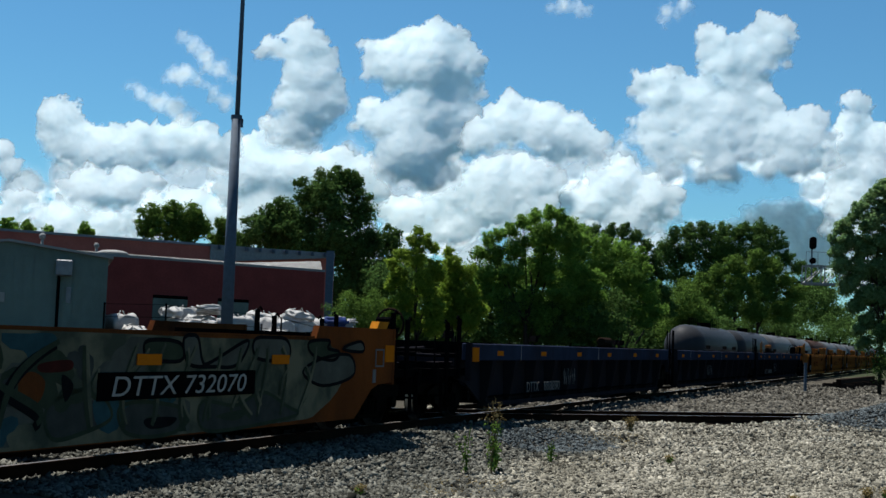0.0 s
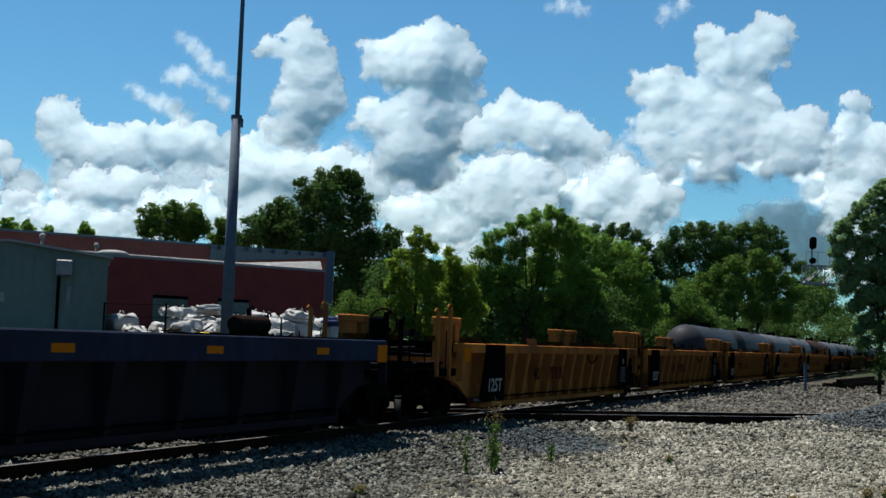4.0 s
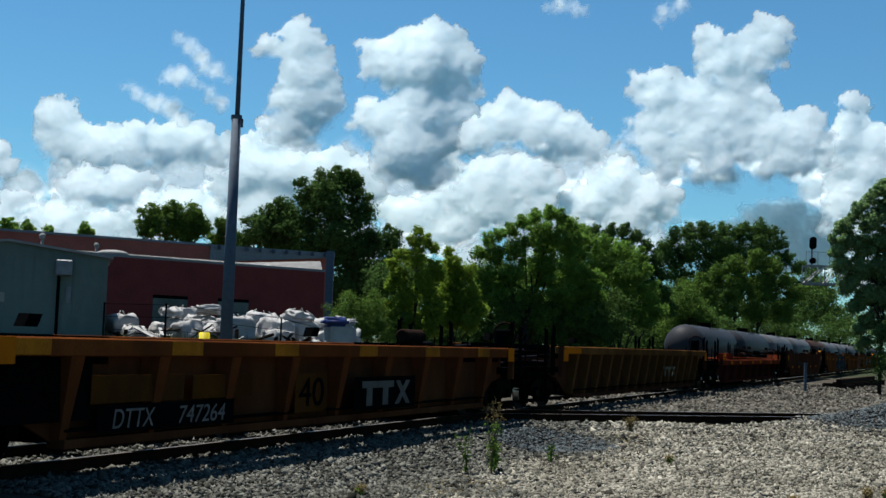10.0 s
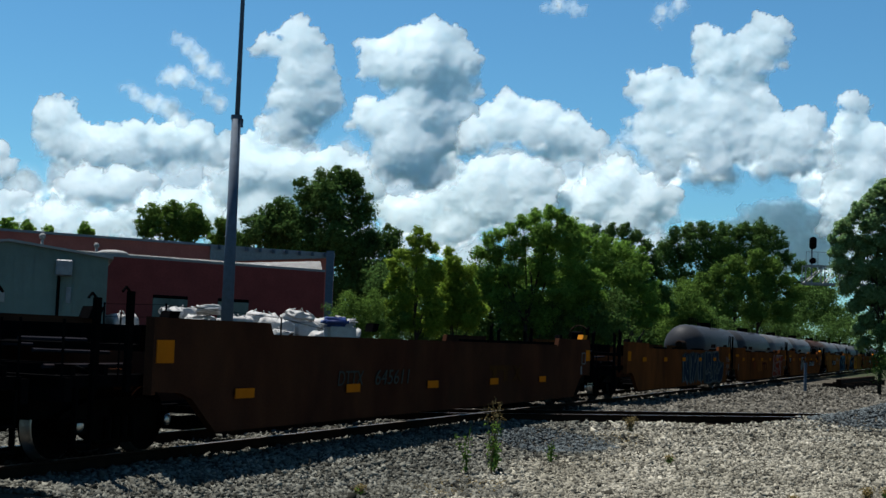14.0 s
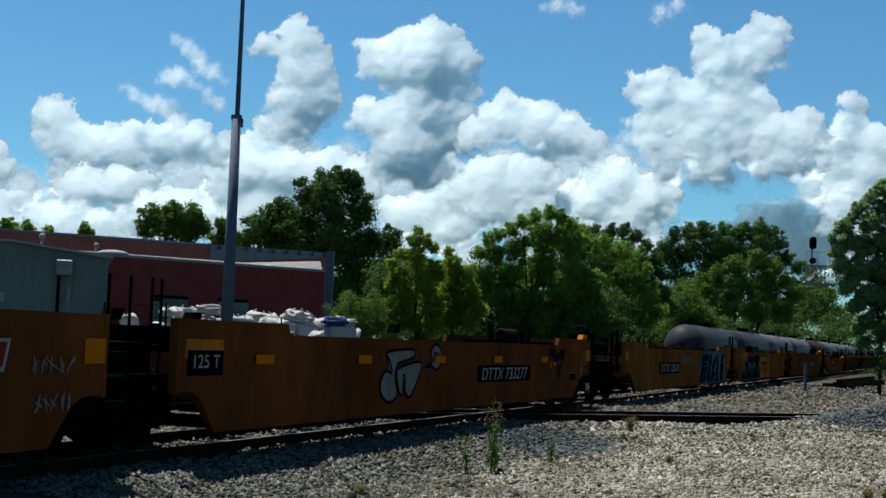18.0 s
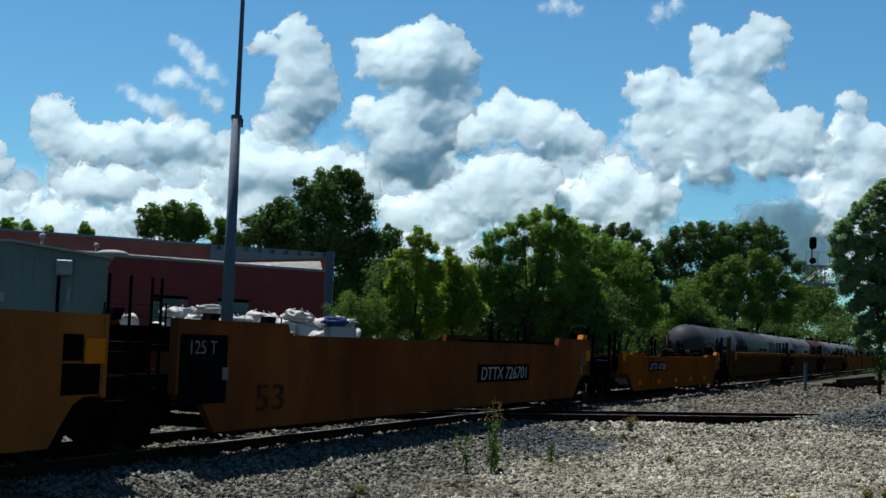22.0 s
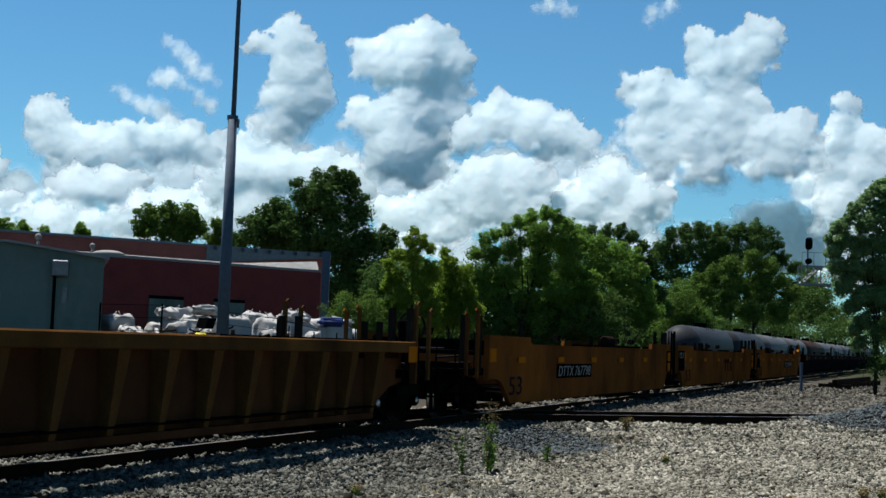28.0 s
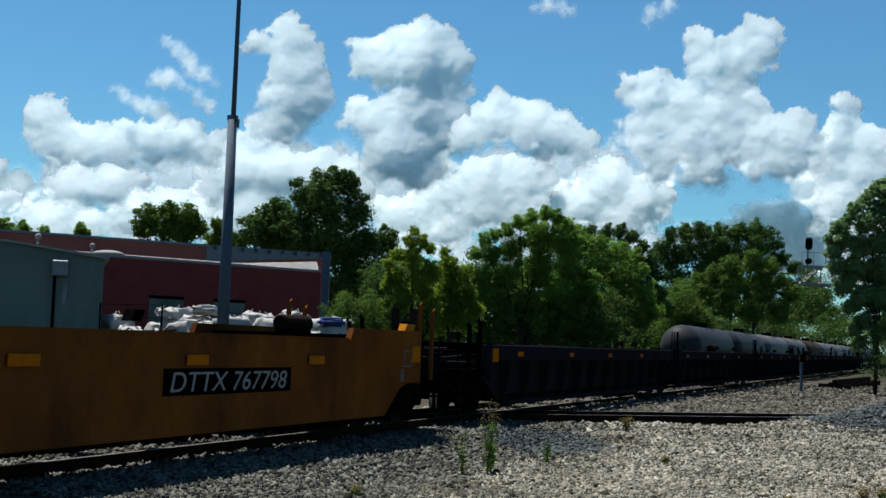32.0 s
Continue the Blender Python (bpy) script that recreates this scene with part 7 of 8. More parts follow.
def grass_strip():
    rng = np.random.default_rng(5)
    n = 9000
    x = rng.uniform(-9, 1.5, n)
    y = 36 + (x + 9) * 0.9 + rng.uniform(-1.5, 8, n)
    keep = np.sin(x * 1.7) + np.cos(y * 1.1 + x) + rng.uniform(-1, 1, n) > -0.2 * (x + 5.5)
    x, y = x[keep], y[keep]
    n = len(x)
    z = land(x, y)
    h = rng.uniform(0.15, 0.5, n)
    a = rng.uniform(0, 6.28, n)
    w = 0.018
    dx, dy = np.cos(a) * w, np.sin(a) * w
    lx, ly = rng.normal(0, 0.1, n), rng.normal(0, 0.1, n)
    co = np.stack([np.stack([x - dx, y - dy, z], 1), np.stack([x + dx, y + dy, z], 1), np.stack([x + lx, y + ly, z + h], 1)], 1).reshape(-1, 3)
    tagged(new("grass", fast_mesh("grass", co, np.arange(n * 3).reshape(-1, 3), M["grass"])), "rough green grass along the yard edge", "grass", kind="stuff")


grass_strip()


def dry_litter():
    """Dead stems and straw lying in patches where ballast and gravel meet."""
    rng = np.random.default_rng(15)
    n = 9000
    y = rng.uniform(14.5, 27, n)
    x = rng.uniform(-0.3, 0.25, n) * y
    d = (x - C0.x) * EN.x + (y - C0.y) * EN.y
    keep = np.abs(d + 4.3 + 0.4 * np.sin(y * 1.3)) < 0.75 * (np.sin(x * 2.1 + 1) + np.cos(y * 1.7)) * rng.uniform(0.3, 1, n)
    x, y = x[keep], y[keep]
    n = len(x)
    z = land(x, y) + 0.03
    a, h = rng.uniform(0, 6.28, n), rng.uniform(0.06, 0.2, n)
    dx, dy = np.cos(a), np.sin(a)
    co = np.stack([np.stack([x - dy * 0.006, y + dx * 0.006, z], 1), np.stack([x + dy * 0.006, y - dx * 0.006, z], 1),
                   np.stack([x + dx * h, y + dy * h, z + rng.uniform(0, 0.08, n)], 1)], 1).reshape(-1, 3)
    tagged(new("dry_grass", fast_mesh("dry_grass", co, np.arange(n * 3).reshape(-1, 3), M["straw"])), "dead straw and stems lying between ballast and gravel", "dry grass", kind="stuff")


dry_litter()


# --- loose stones ---
def stones(name, x, y, size, material, label, seed, lift=0.0):
    rng = np.random.default_rng(seed)
    n = len(x)
    base = np.array([(1, 0, 0), (-1, 0, 0), (0, 1, 0), (0, -1, 0), (0, 0, 1), (0, 0, -1)], float)
    faces = np.array([(0, 2, 4), (2, 1, 4), (1, 3, 4), (3, 0, 4), (2, 0, 5), (1, 2, 5), (3, 1, 5), (0, 3, 5)])
    v = (base[None] + rng.uniform(-0.35, 0.35, (n, 6, 3))) * rng.uniform(0.6, 1.35, (n, 1, 3)) * (1.1, 1.0, 0.62) * (size * 0.68)[:, None, None]
    q = rng.normal(0, 1, (n, 4)) * (1, 0.3, 0.3, 1)
    q /= np.linalg.norm(q, axis=1)[:, None]
    w, i, j, k = q.T
    R = np.stack([np.stack([1 - 2 * (j * j + k * k), 2 * (i * j - k * w), 2 * (i * k + j * w)], 1),
                  np.stack([2 * (i * j + k * w), 1 - 2 * (i * i + k * k), 2 * (j * k - i * w)], 1),
                  np.stack([2 * (i * k - j * w), 2 * (j * k + i * w), 1 - 2 * (i * i + j * j)], 1)], 1)
    v = np.einsum("nab,nvb->nva", R, v)
    z = land(x, y) + size * 0.1 + lift
    v += np.stack([x, y, z], 1)[:, None]
    f = (faces[None] + np.arange(n)[:, None, None] * 6).reshape(-1, 3)
    tagged(new(name, fast_mesh(name, v.reshape(-1, 3), f, material)), label, "gravel", kind="stuff")


def scatter_stones():
    rng = np.random.default_rng(9)
    n = 190000
    y = 13.4 / (1 - rng.uniform(0, 0.62, n))
    x = rng.uniform(-0.37, 0.355, n) * y
    d = (x - C0.x) * EN.x + (y - C0.y) * EN.y
    s = (x - C0.x) * ES.x + (y - C0.y) * ES.y
    keep = ((d < 2.4) | ((d < 5.5) & (s < 34) & (rng.uniform(0, 1, n) < 0.5))) & (s > -4) & ((np.abs(d) > 1.5) | (rng.uniform(0, 1, n) < np.where(np.abs(d) > 0.8, 0.6, 0.3)))
    on_tie = (np.abs(((s + 3) / 0.53 + 0.5) % 1 - 0.5) < 0.2) & (np.abs(d) < 1.3) & (rng.uniform(0, 1, n) < 0.93)
    keep &= ~on_tie
    x, y, d, s = x[keep], y[keep], d[keep], s[keep]
    c = (x - XC.x) * CN.x + (y - XC.y) * CN.y
    wob = 0.5 * np.sin(s * 0.9) + 0.35 * np.sin(s * 2.3 + 1) + rng.normal(0, 0.25, len(x))
    mound = heap(x, y) > 0.16
    grey = ((d > -4.1 + wob) & (s < 23)) | mound | ((np.abs(c) < 2.0) & (x < 3.6 + wob) & (x > 0))
    off_track = (np.abs(np.abs(d) - 0.7545) > 0.09) & (np.abs(np.abs(c) - 0.7545) > 0.09)
    size = rng.gamma(10, 0.0056, len(x)) * (1 + 0.01 * (y - 15)) * np.where(grey, 0.9, 1.0)
    fresh = mound | (((x - 2.2) / 1.25) ** 2 + ((y - 25.2) / 2.0) ** 2 < 1 + 0.3 * wob)
    g = fresh & off_track
    hx, hy = rng.uniform(7, 17, 16000), rng.uniform(28, 36, 16000)
    more = heap(hx, hy) > 0.13 + rng.normal(0, 0.03, 16000)
    hx, hy = hx[more], hy[more]
    stones("ballast", np.append(x[g], hx), np.append(y[g], hy), np.append(size[g] * 0.8, rng.gamma(10, 0.0055, len(hx))), M["stone_blue"], "heap of fresh dark blue-grey ballast", 4)
    grey = grey & ~fresh
    g = grey & off_track
    stones("ballast", x[g], y[g], size[g], M["stone_grey"], "blue-grey crushed ballast stones along the track", 1)
    g = ~grey & ~fresh & off_track
    stones("gravel", x[g], y[g], size[g] * 0.85, M["stone_tan"], "pale dusty crushed gravel", 2)
    n = 26000
    x, y = rng.uniform(-15, -1, n), rng.uniform(23, 43, n)
    d = (x - C0.x) * EN.x + (y - C0.y) * EN.y
    k = (d > 5.5) & (d < 19) & (y < 42 + 0.5 * (x + 8))
    stones("gravel", x[k], y[k], rng.gamma(5, 0.0085, k.sum()), M["stone_tan"], "pale crushed gravel over the yard", 5)
    n = 24000
    y = 34 / (1 - rng.uniform(0, 0.55, n))
    x = y * rng.uniform(0.06, 0.36, n)
    d = (x - C0.x) * EN.x + (y - C0.y) * EN.y
    mound = heap(x, y) > 0.16
    k = (d < 4.5) & (np.abs(np.abs(d) - 0.7545) > 0.1) & ~mound
    stones("gravel", x[k], y[k], rng.uniform(0.07, 0.15, k.sum()), M["stone_brown"], "brownish gravel beyond the crossing track, dimmed as in shadow", 3)


scatter_stones()
# --- cumulus clouds; puffs are (x, z, radius) and patches tilted to put shade into the front (x, z, half-width, half-height), in metres about each cloud's middle ---
CLOUD_SHAPES = []
CLOUDS = []


def cloud_shape(place, drift, puffs, shade_tilts, wisp, lean):
    CLOUD_SHAPES.append((place, drift, puffs, shade_tilts, wisp, lean))


cloud_shape((-362, 1500, 218), (-11.6, 2.5), [(-87, 25, 24), (-79, -4, 31), (-43, -14, 31), (-3, -13, 31), (36, -10, 31), (71, -5, 28), (98, -11, 24), (-88, 36, 18), (-101, 26, 13), (-82, 20, 19), (-89, 1, 20), (-71, 11, 13), (-56, 1, 17), (-38, 1, 18), (-17, -1, 16), (4, 6, 19), (18, 12, 13), (41, 11, 19), (35, -1, 20), (61, 10, 16), (79, 14, 15), (96, 2, 15), (109, 5, 12), (-68, -22, 21), (-36, -23, 24), (-2, -22, 26), (36, -18, 21), (69, -17, 20), (98, -18, 19)], [(-22, -32, 49, 8), (-92, 2, 16, 14)], 0, 0.5)
cloud_shape((-377, 1430, 151), (-11.6, 2.5), [(-19, 1, 27), (19, -1, 27), (-43, 7, 11), (-28, -3, 18), (-37, -9, 13), (-10, 4, 19), (12, 2, 19), (35, 10, 17), (54, 12, 10), (22, -10, 18), (-6, -13, 17)], [(7, -12, 37, 6)], 0, 0.5)
cloud_shape((-431, 1660, 149), (-13.8, 0), [(-62, -22, 34), (-11, -23, 31), (46, -10, 36), (96, -5, 36), (139, -7, 31), (-122, 7, 18), (-103, 12, 10), (-89, -6, 15), (-60, -6, 19), (-34, -5, 21), (-15, -15, 19), (10, -21, 19), (32, 12, 13), (53, 11, 18), (80, 15, 16), (113, 17, 18), (131, 19, 9), (39, -13, 22), (82, -9, 22), (118, -9, 22), (148, -3, 21), (-134, 52, 16), (-145, 72, 15), (-131, -12, 19), (-61, -29, 19), (-112, -23, 18)], [(81, 0, 57, 7)], 0, 0.5)
cloud_shape((-195, 1640, 202), (-13.8, 0), [(-54, 1, 43), (-10, -5, 43), (39, -3, 38), (82, -2, 28), (-30, -42, 46), (-68, 11, 28), (-47, 24, 20), (-35, 60, 14), (-51, 44, 14), (-30, 37, 17), (-11, 11, 25), (-3, 25, 13), (21, 15, 16), (53, 16, 17), (74, 20, 12), (92, 16, 12), (-52, -24, 32), (-10, -23, 32), (33, -14, 31), (68, -11, 25), (97, -15, 23), (-81, -22, 22), (-58, -64, 31), (-8, -62, 31)], [(33, -18, 85, 14), (-32, -13, 35, 10)], 0, 0.5)
cloud_shape((-175, 1500, 296), (-12.4, 6.6), [(3, 40, 26), (8, 4, 35), (9, -29, 39), (-3, -53, 32), (-3, 59, 15), (-15, 54, 11), (11, 47, 15), (24, 35, 11), (-38, 43, 13), (-47, 35, 8), (-27, 33, 11), (-13, 31, 13), (4, 25, 23), (18, 7, 20), (-5, 3, 20), (9, -16, 30), (30, -23, 16), (47, -34, 9), (-5, -33, 24), (14, -49, 26), (-15, -60, 17), (33, -45, 13), (-28, -70, 12)], [(3, -36, 47, 49), (-16, 16, 19, 12)], 0, 0.5)
cloud_shape((-40, 1510, 280), (-10, 2.5), [(16, 47, 45), (-23, 42, 33), (46, 42, 33), (-43, 48, 22), (31, 14, 33), (18, 74, 23), (-8, 66, 20), (-22, 57, 18), (39, 71, 19), (55, 61, 16), (73, 53, 10), (64, 38, 16), (-55, 59, 13), (-66, 66, 6), (-48, 40, 20), (-60, 28, 9), (-23, 34, 26), (13, 37, 34), (52, 16, 17), (69, 6, 11), (44, 5, 19), (-29, 19, 15), (-40, -32, 28), (-7, -27, 35), (32, -19, 39), (0, -60, 49), (21, -86, 33), (46, -45, 33), (-51, -13, 17), (-60, -28, 13)] + [(-73, -37, 9), (-31, -21, 19), (-8, 1, 13), (-47, -36, 15), (-20, -38, 24), (12, -6, 30), (45, -22, 30), (-6, -63, 34), (27, -59, 30), (-25, -77, 24), (11, -89, 22), (40, -65, 16), (-18, -94, 17), (-2, 0, 24), (31, 1, 24)], [(21, 11, 26, 23), (-29, 22, 26, 9), (16, -43, 55, 52), (-19, -81, 39, 26), (-60, -39, 10, 7)], 0, 0.5)
cloud_shape((102, 1470, 240), (-10, 2.5), [(-53, 7, 17), (-33, 7, 30), (0, 2, 32), (35, -3, 30), (58, -15, 24), (-64, -7, 24), (23, -23, 21), (-32, 29, 18), (-45, 22, 12), (-14, 20, 19), (2, 16, 13), (21, 20, 12), (38, 14, 12), (53, 10, 11), (-32, -2, 22), (0, -5, 22), (32, -7, 21), (58, -9, 17), (72, -5, 10), (-59, -11, 18), (-74, 1, 13), (-77, -17, 14), (39, -22, 16), (64, -25, 14)], [(-45, -21, 60, 14), (22, -10, 25, 13)], 0, 0.5)
cloud_shape((36, 1660, 181), (-6.5, 0), [(23, 21, 34), (66, 22, 34), (-27, 1, 28), (24, -8, 36), (74, -6, 36), (-83, -30, 34), (-25, -39, 34), (-23, 45, 12), (-29, 19, 18), (8, 35, 21), (37, 40, 20), (62, 44, 19), (86, 38, 17), (105, 27, 14), (-6, 13, 22), (38, 14, 28), (81, 12, 25), (-105, -19, 21), (-131, -11, 14), (-87, -15, 14), (-54, -17, 24), (-20, -20, 18), (10, -27, 22), (46, -23, 25), (89, -14, 22), (-97, -43, 22), (-54, -46, 25)], [(49, 3, 43, 7), (3, -23, 43, 10)], 0, 0.5)
cloud_shape((225, 1680, 190), (-6.5, 0), [(-4, 13, 39), (32, -1, 36), (-33, -10, 36), (11, -23, 39), (-70, -4, 18), (-48, 8, 16), (-32, 6, 18), (-8, 27, 15), (10, 32, 15), (2, 7, 31), (36, 16, 22), (65, 4, 18), (-25, -23, 27), (18, -22, 30), (51, -20, 22), (69, -17, 12), (-62, -33, 24), (-20, 42, 12)], [(44, -11, 22, 15), (-47, -20, 22, 7)], 0, 0.5)
cloud_shape((323, 1490, 278), (-10, -2.5), [(-34, 84, 14), (-17, 83, 14), (-29, 66, 16), (5, 75, 16), (25, 85, 15), (40, 100, 14), (54, 97, 14), (65, 89, 8), (-15, 44, 24), (19, 58, 25), (46, 76, 19), (60, 55, 7), (-1, 52, 25), (32, 55, 20), (-28, 47, 13), (19, 35, 20), (-105, 29, 11), (-78, 9, 25), (-39, 3, 28), (0, 2, 28), (36, 9, 21), (72, -32, 25), (-111, 17, 10), (-85, 33, 14), (-71, 38, 13), (-96, 9, 16), (-59, 17, 19), (-33, 18, 16), (-7, 19, 16), (19, 17, 19)] + [(-90, -19, 19), (-117, -40, 10), (-115, -19, 7), (-103, -38, 13), (-64, -16, 28), (-26, -13, 28), (13, -12, 23), (45, 0, 15), (36, -15, 20), (69, -14, 15), (91, -6, 15), (105, -12, 12), (115, -29, 9), (6, 28, 24), (-83, -41, 25), (-38, -36, 31), (7, -34, 31), (53, -29, 28), (92, -28, 24), (-11, -68, 31), (66, -58, 28), (-83, -56, 20), (-57, -51, 24), (-21, -52, 28), (14, -48, 27), (47, -43, 25), (79, -40, 24), (106, -45, 15), (-70, -76, 17), (-34, -78, 19)] + [(5, -79, 19), (47, -72, 21), (86, -64, 21), (112, -63, 13)], [(-11, 57, 16, 16), (-81, 12, 18, 16), (-1, -82, 106, 17), (86, -61, 32, 16)], 0, 0.5)
cloud_shape((493, 1560, 233), (-8, -1), [(-8, 71, 14), (-11, 24, 29), (23, 18, 32), (-14, -7, 29), (17, -13, 36), (-10, -48, 34), (5, 66, 13), (-19, 72, 7), (-10, 45, 19), (6, 47, 17), (30, 30, 13), (-23, 12, 21), (10, 9, 26), (42, 2, 26), (-22, -27, 19), (4, -39, 32), (39, -40, 29), (-21, -59, 22), (-34, -82, 15), (4, -80, 29)], [(-6, 46, 16, 18), (-24, 3, 17, 12)], 0, 0.5)
cloud_shape((449, 1800, 164), (-8, 0), [(-70, -16, 30), (-47, -4, 30), (-24, 11, 27), (-16, 5, 37), (23, 11, 42), (62, 8, 37), (-39, -19, 34), (16, -25, 42), (63, -23, 37), (-9, 25, 26), (38, 32, 27)], [(15, 6, 124, 47)], 3, -0.22)
cloud_shape((-365, 1950, 201), (-7, 0), [(-268, 2, 45), (-192, 22, 54), (-107, 16, 54), (-23, 28, 54), (61, 39, 54), (137, 51, 54), (213, 53, 45), (-231, -48, 45), (-87, -43, 54), (56, -37, 54), (199, -15, 54), (243, -65, 45)], [], 2, 0.5)
cloud_shape((137, 1950, 202), (-7, 0), [(-211, 21, 54), (-127, 24, 54), (-43, 53, 54), (42, 64, 54), (118, 67, 45), (170, 26, 54), (95, -10, 54), (-6, -23, 54), (-124, -35, 54), (195, 61, 36), (-191, -63, 45), (-98, -77, 45), (172, -50, 45), (3, -65, 45)], [], 2, 0.5)
cloud_shape((535, 1950, 221), (-8, 0), [(-145, 87, 54), (-68, 90, 54), (8, 76, 54), (85, 53, 63), (69, -24, 54), (145, -13, 54), (18, 25, 36), (-159, -58, 36), (-74, -72, 36), (28, -68, 45), (87, -92, 45)], [], 2, 0.5)
cloud_shape((-288, 1500, 317), (-14.1, -5.8), [(-29, 27, 8), (-16, 14, 13), (-1, 0, 16), (16, -14, 14), (31, -26, 8)], [], 1, 0.5)
cloud_shape((-296, 1500, 284), (-14.1, -4.1), [(-33, 7, 11), (-16, 12, 17), (0, 3, 13), (17, -7, 13), (33, -17, 13)], [], 1, 0.5)
cloud_shape((-341, 1500, 265), (-14.1, -3.3), [(-30, 16, 8), (-20, 7, 12), (-3, -1, 15), (17, -5, 17), (34, -18, 15)], [], 1, 0.5)
cloud_shape((129, 1500, 394), (-14.1, 0), [(-19, -3, 10), (-1, 3, 13), (20, -1, 10)], [], 1, 0.5)
cloud_shape((250, 1500, 393), (-14.1, 0), [(-5, 2, 13), (-12, -12, 9), (17, 9, 12)], [], 1, 0.5)
cloud_shape((-121, 1500, 301), (-14.1, 0), [(-3, 0, 4), (2, -1, 4)], [], 1, 0.5)


def noise_texture(name, kind, scale):
    t = bpy.data.textures.new(name, kind)
    t.noise_scale = scale
    if kind == "CLOUDS":
        t.noise_depth = 5
    return t


BILLOW = noise_texture("billow", "CLOUDS", 26)
FRAY = noise_texture("fray", "CLOUDS", 9)


def billows(puffs, rnd, detail):
    """Each puff grows smaller ones on its upper and outer side: x, y, z, radius."""
    out = []
    for x, z, r in puffs:
        y = rnd.uniform(-0.45, 0.45) * r
        out.append((x, y, z, r))
        for _ in range(detail):
            a, c = rnd.uniform(-0.5, math.pi + 0.5), rnd.uniform(-0.9, 0.35)
            q = r * rnd.uniform(0.3, 0.5)
            k = math.sqrt(1 - c * c) * r * 0.74
            p = (x + math.cos(a) * k, y + c * r * 0.8, z + math.sin(a) * k, q)
            out.append(p)
            for _ in range(detail - 2):
                a, c = rnd.uniform(-0.3, math.pi + 0.3), rnd.uniform(-0.9, 0.3)
                k = math.sqrt(1 - c * c) * q * 0.8
                out.append((p[0] + math.cos(a) * k, p[1] + c * q * 0.8, p[2] + math.sin(a) * k, q * rnd.uniform(0.28, 0.5)))
    return out


def cloud_core(balls, root, voxel, soften, rough=15.0, shrink=1.03):
    bm = bmesh.new()
    for x, y, z, r in balls:
        bmesh.ops.create_icosphere(bm, subdivisions=2, radius=r * shrink, matrix=Matrix.Translation((x, y, z)))
    ob = part("core", bm, M["cloud"], root, smooth=True)
    r = ob.modifiers.new("merge", "REMESH")
    r.mode, r.voxel_size, r.use_smooth_shade = "VOXEL", voxel, True
    for tex, k in ((BILLOW, rough), (FRAY, rough * 0.28)):
        d = ob.modifiers.new("billow", "DISPLACE")
        d.texture, d.strength, d.mid_level, d.texture_coords = tex, k, 0.5, "LOCAL"
    sm = ob.modifiers.new("soften", "SMOOTH")
    sm.factor, sm.iterations = 0.5, soften


def cloudy_noise(rng, shape, cell, octaves=5, gain=0.55):
    """Fractal noise from 0 to 1 about a half, on a grid; cell is the widest lump in grid steps."""
    out, amp, tot = np.zeros(shape), 1.0, 0.0
    for _ in range(octaves):
        n, m = int(shape[0] / cell) + 3, int(shape[1] / cell) + 3
        g = rng.uniform(0, 1, (n, m))
        u, v = np.arange(shape[0]) / cell, np.arange(shape[1]) / cell
        i, j = u.astype(int), v.astype(int)
        fu, fv = (u - i)[:, None], (v - j)[None]
        fu, fv = fu * fu * (3 - 2 * fu), fv * fv * (3 - 2 * fv)
        A, B = g[i][:, j], g[i][:, j + 1]
        C, D = g[i + 1][:, j], g[i + 1][:, j + 1]
        out += amp * ((A * (1 - fv) + B * fv) * (1 - fu) + (C * (1 - fv) + D * fv) * fu)
        tot += amp
        amp *= gain
        cell = max(cell / 2.03, 1.01)
    return out / tot


def blur(h, width):
    """A soft spread of a grid, with its edges carried on."""
    p = int(width * 3) + 2
    q = np.pad(h, p, mode="edge")
    for axis in (0, 1):
        f = np.fft.fftfreq(q.shape[axis])
        g = np.exp(-2 * (math.pi * width * f) ** 2)
        q = np.fft.ifft(np.fft.fft(q, axis=axis) * (g[:, None] if axis == 0 else g[None]), axis=axis).real
    return q[p:-p, p:-p]


RELIEF, SHADE_TILT, FINE = 0.27, 0.14, 1.0


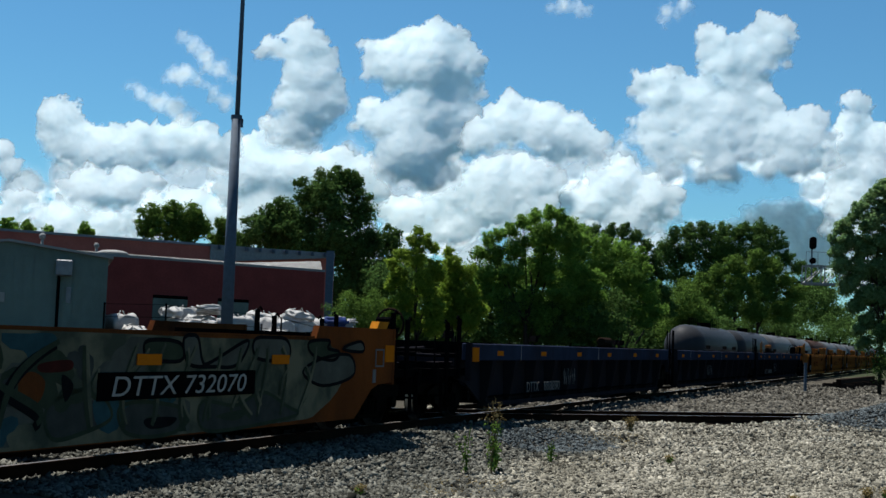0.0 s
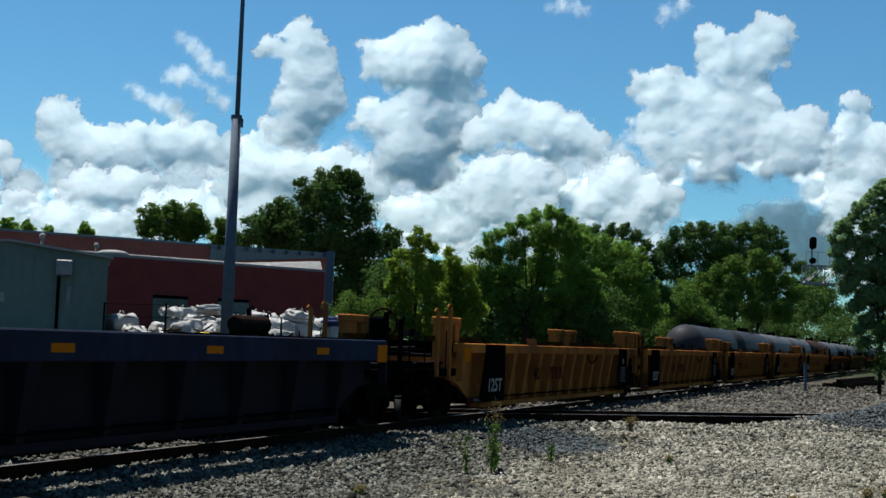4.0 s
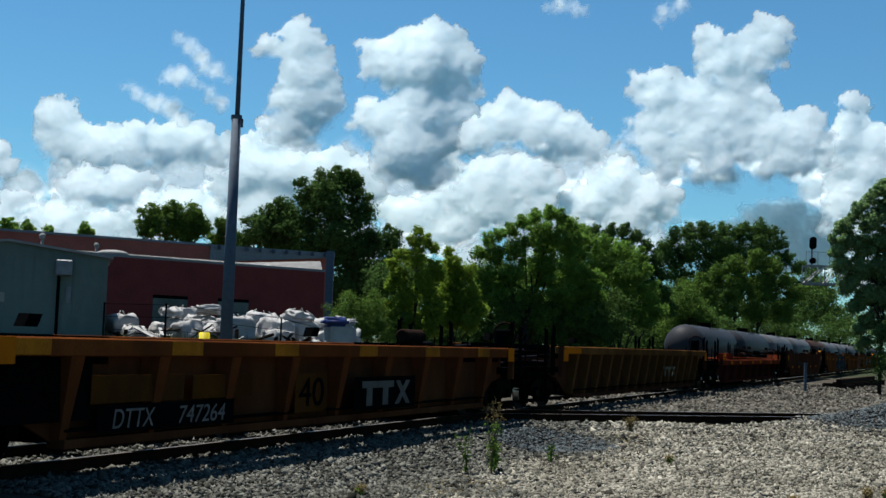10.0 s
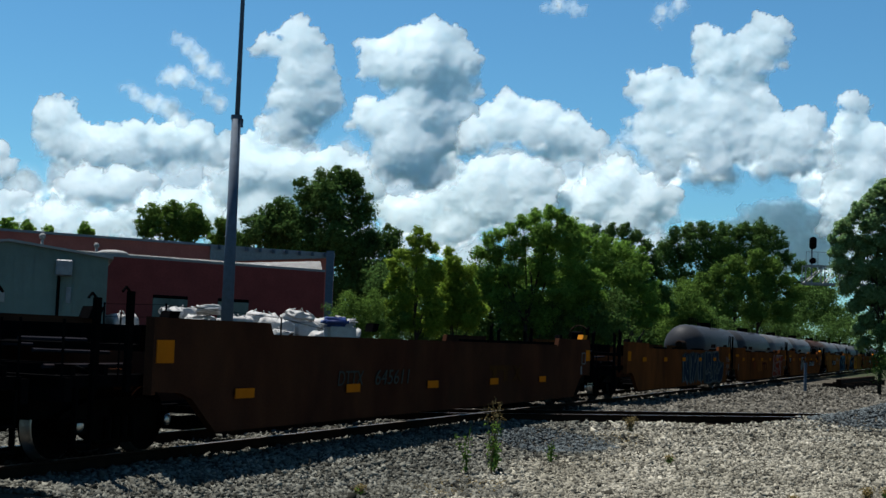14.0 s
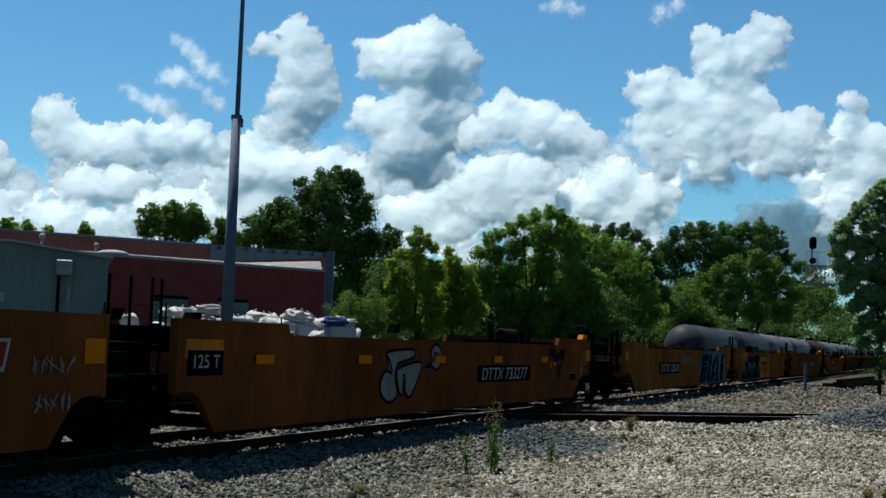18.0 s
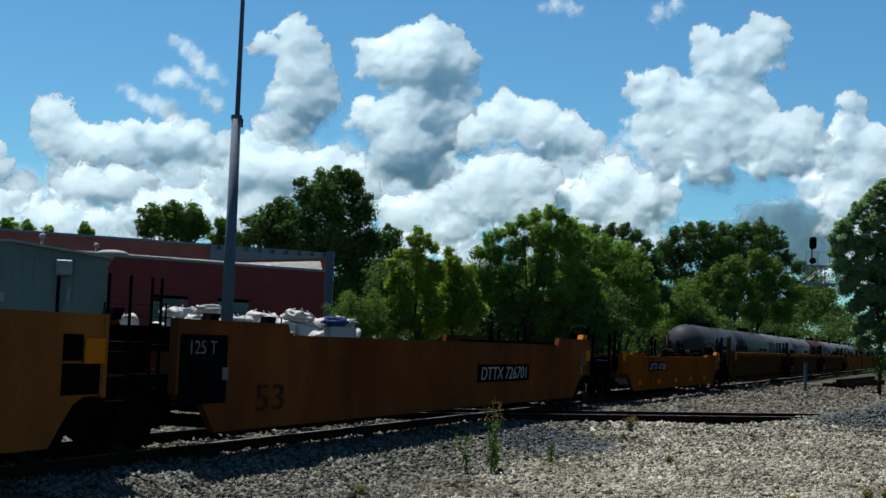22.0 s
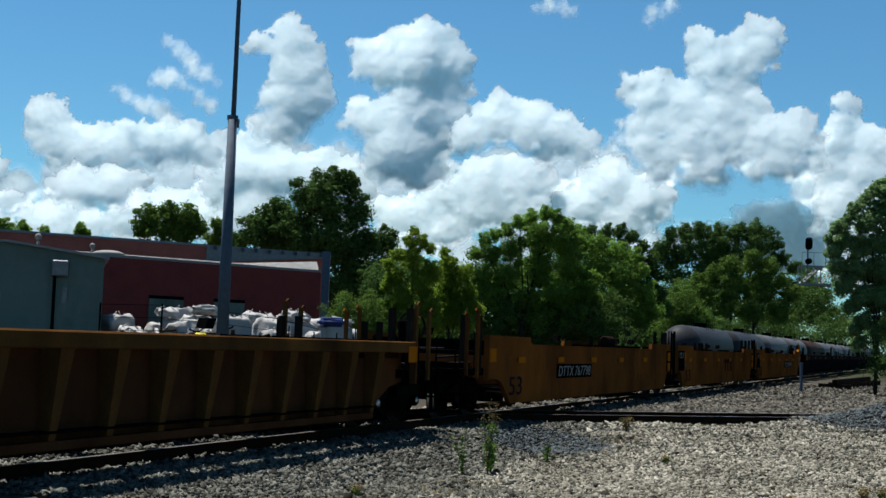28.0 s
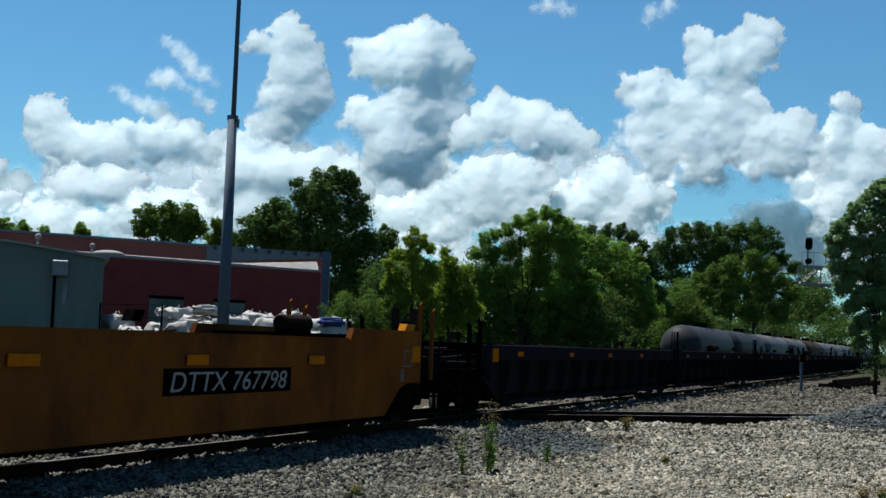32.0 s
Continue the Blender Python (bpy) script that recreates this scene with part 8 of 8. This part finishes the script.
def cloud_body(root, place, puffs, balls, shade_tilts, lean, seed, step, wisp):
    """The billowed front of one cloud: heaped domes, leaned back to brighten them and tilted down in patches to grey
    them;
    its cover thins to nothing at the rim. Depth runs along the slanting line of sight, so outlines fit the camera's
    view."""
    rng = np.random.default_rng(seed)
    B = np.array(balls)
    pad = 24
    x0, x1 = (B[:, 0] - B[:, 3]).min() - pad, (B[:, 0] + B[:, 3]).max() + pad
    z0, z1 = (B[:, 2] - B[:, 3]).min() - pad, (B[:, 2] + B[:, 3]).max() + pad
    xs, zs = np.arange(x0, x1, step), np.arange(z0, z1, step)
    gx, gz = np.meshgrid(xs, zs)
    sh = gx.shape
    k = 0.6 if not wisp else 0.35
    wx = gx + k * (26 * (cloudy_noise(rng, sh, 30 / step) - 0.5) + 12 * (cloudy_noise(rng, sh, 9 / step, 3) - 0.5))
    wz = gz + k * (26 * (cloudy_noise(rng, sh, 30 / step) - 0.5) + 12 * (cloudy_noise(rng, sh, 9 / step, 3) - 0.5))
    e, big, small = np.full(sh, -30.0), np.zeros(sh), np.zeros(sh)

    def dome(h, x, z, r):
        i0, i1 = np.searchsorted(zs, (z - r - 22, z + r + 22))
        j0, j1 = np.searchsorted(xs, (x - r - 22, x + r + 22))
        d = np.hypot(wx[i0:i1, j0:j1] - x, wz[i0:i1, j0:j1] - z)
        e[i0:i1, j0:j1] = np.maximum(e[i0:i1, j0:j1], r - d)
        r += 7
        h[i0:i1, j0:j1] = np.maximum(h[i0:i1, j0:j1], 0.5 * r * (1 - (d / r) ** 2))

    for x, y, z, r in balls:
        dome(small, x, z, r)
    for x, z, r in puffs:
        dome(big, x, z, r)
    lumps = np.abs(cloudy_noise(rng, sh, 17 / step, 4, 0.55) - 0.5)
    crumb = np.abs(cloudy_noise(rng, sh, 7 / step, 3, 0.55) - 0.5)
    bumps = RELIEF * (1.1 * blur(big, 5.0 / step) + 0.9 * blur(small, 1.4 / step)) + FINE * (5.0 * blur(lumps, 1.6 / step) + 2.5 * blur(crumb, 0.9 / step))
    e = blur(e, 1.5 / step) + 9 * (0.12 - crumb) + 12 * (0.12 - lumps)
    slope = np.full(sh, lean + (0.09 if not wisp else 0.28))
    # Grey shade is shaped in here by tilting patches of the front downward.
    for x, z, a, b in shade_tilts:
        slope -= SHADE_TILT * np.exp(-1.2 * (((wx - x) / a) ** 2 + ((wz - z) / b) ** 2))
    y = np.cumsum(slope, axis=0) * step
    y = blur(y - y[:, sh[1] // 2].mean(), 2.0 / step) - bumps
    low = np.clip((gz.mean() + 5 - gz) / (z1 - z0) * 2, 0, 1)
    under = blur(np.clip(np.gradient(blur(e, 2.5 / step), step, axis=0), 0, 1), 2.0 / step)
    width = (3.2 + 16 * under + 20 * low) if not wisp else (0, 15, 40, 18)[wisp]
    fray = (cloudy_noise(rng, sh, 16 / step, 5, 0.65) - 0.5) * (8 + 12 * low if not wisp else 9)
    c = np.clip((e + fray + (2.0 if wisp != 1 else 0.0)) / width, 0, 1)
    c = c * c * (3 - 2 * c) * (0.97, 0.8, 0.62, 0.9)[wisp]
    keep = c > 0.004
    i = np.arange(sh[0] * sh[1]).reshape(sh)

    def sheet(keep, depth, cover, turned):
        q = keep[:-1, :-1] | keep[1:, :-1] | keep[:-1, 1:] | keep[1:, 1:]
        f = np.stack([i[:-1, :-1][q], i[:-1, 1:][q], i[1:, 1:][q], i[1:, :-1][q]], 1)
        used = np.unique(f)
        back = np.full(i.size, -1)
        back[used] = np.arange(len(used))
        k = 1 + depth / place[1]
        co = np.stack([((gx + place[0]) * k - place[0]).ravel(), depth.ravel(), ((gz + place[2]) * k - place[2]).ravel()], 1)[used]
        return co, back[f][:, ::-1] if turned else back[f], cover.ravel()[used]

    rear = np.clip((e - 9) / 8, 0, 1)
    a, fa, ca = sheet(keep, y, c, False)
    if (rear > 0.004).any():
        b, fb, cb = sheet(rear > 0.004, blur(y, 8 / step) + 12 + 1.5 * np.clip(e, 0, 40), rear, True)
        fa, a, ca = np.concatenate([fa, fb + len(a)]), np.concatenate([a, b]), np.concatenate([ca, cb])
    me = fast_mesh("cloud_body", a, fa, M["vapour"], True)
    at = me.attributes.new("cover", "FLOAT", "POINT")
    at.data.foreach_set("value", ca.astype(np.float32))
    part("cloud_body", me, None, root)


def cloud(place, drift, puffs, shade_tilts, wisp, lean, seed):
    root = thing("cloud", pose(*place), "thin wisp of white cloud" if wisp == 1 else "pale hazy veil of far cloud" if wisp == 2 else "soft blue-grey bank of far cloud" if wisp else "billowing white cumulus cloud with grey underside", "cloud", "clouds")
    rnd = random.Random(seed)
    if wisp == 1:
        balls = []
        for (x, z, r), (X, Z, R) in zip(puffs, puffs[1:] + puffs[-1:]):
            for _ in range(7):
                k = rnd.random()
                q = (r + (R - r) * k) * rnd.uniform(0.5, 0.9)
                balls.append((x + (X - x) * k + rnd.gauss(0, 0.3) * r, rnd.uniform(-1, 1) * r, z + (Z - z) * k + rnd.gauss(0, 0.25) * r, q))
    else:
        balls = billows(puffs, rnd, 5)
    cloud_body(root, place, puffs, balls, shade_tilts, lean, seed, 1.5, wisp)
    CLOUDS.append((root, *drift))


for i, shape in enumerate(CLOUD_SHAPES):
    cloud(*shape, i)


def fill_light_clouds():
    """Unseen clouds added over the rest of the sky to whiten the fill light."""
    rnd = random.Random(77)
    for k in range(7):
        az = radians(rnd.uniform(38, 322))
        up = radians(rnd.uniform(8, 58))
        r = 1700
        place = (math.sin(az) * math.cos(up) * r, math.cos(az) * math.cos(up) * r, math.sin(up) * r)
        root = thing("cloud", pose(*place, 0, 0, math.degrees(-az)), "unseen white cloud added to whiten the fill light", "cloud", "clouds")
        puffs = [(rnd.gauss(0, 130), rnd.gauss(0, 55), rnd.uniform(60, 110)) for _ in range(9)]
        cloud_core([(x, rnd.uniform(-20, 20), z, r) for x, z, r in puffs], root, 14.0, 2, 40.0)
        CLOUDS.append((root, -18.0, 0.0))


fill_light_clouds()

motions()
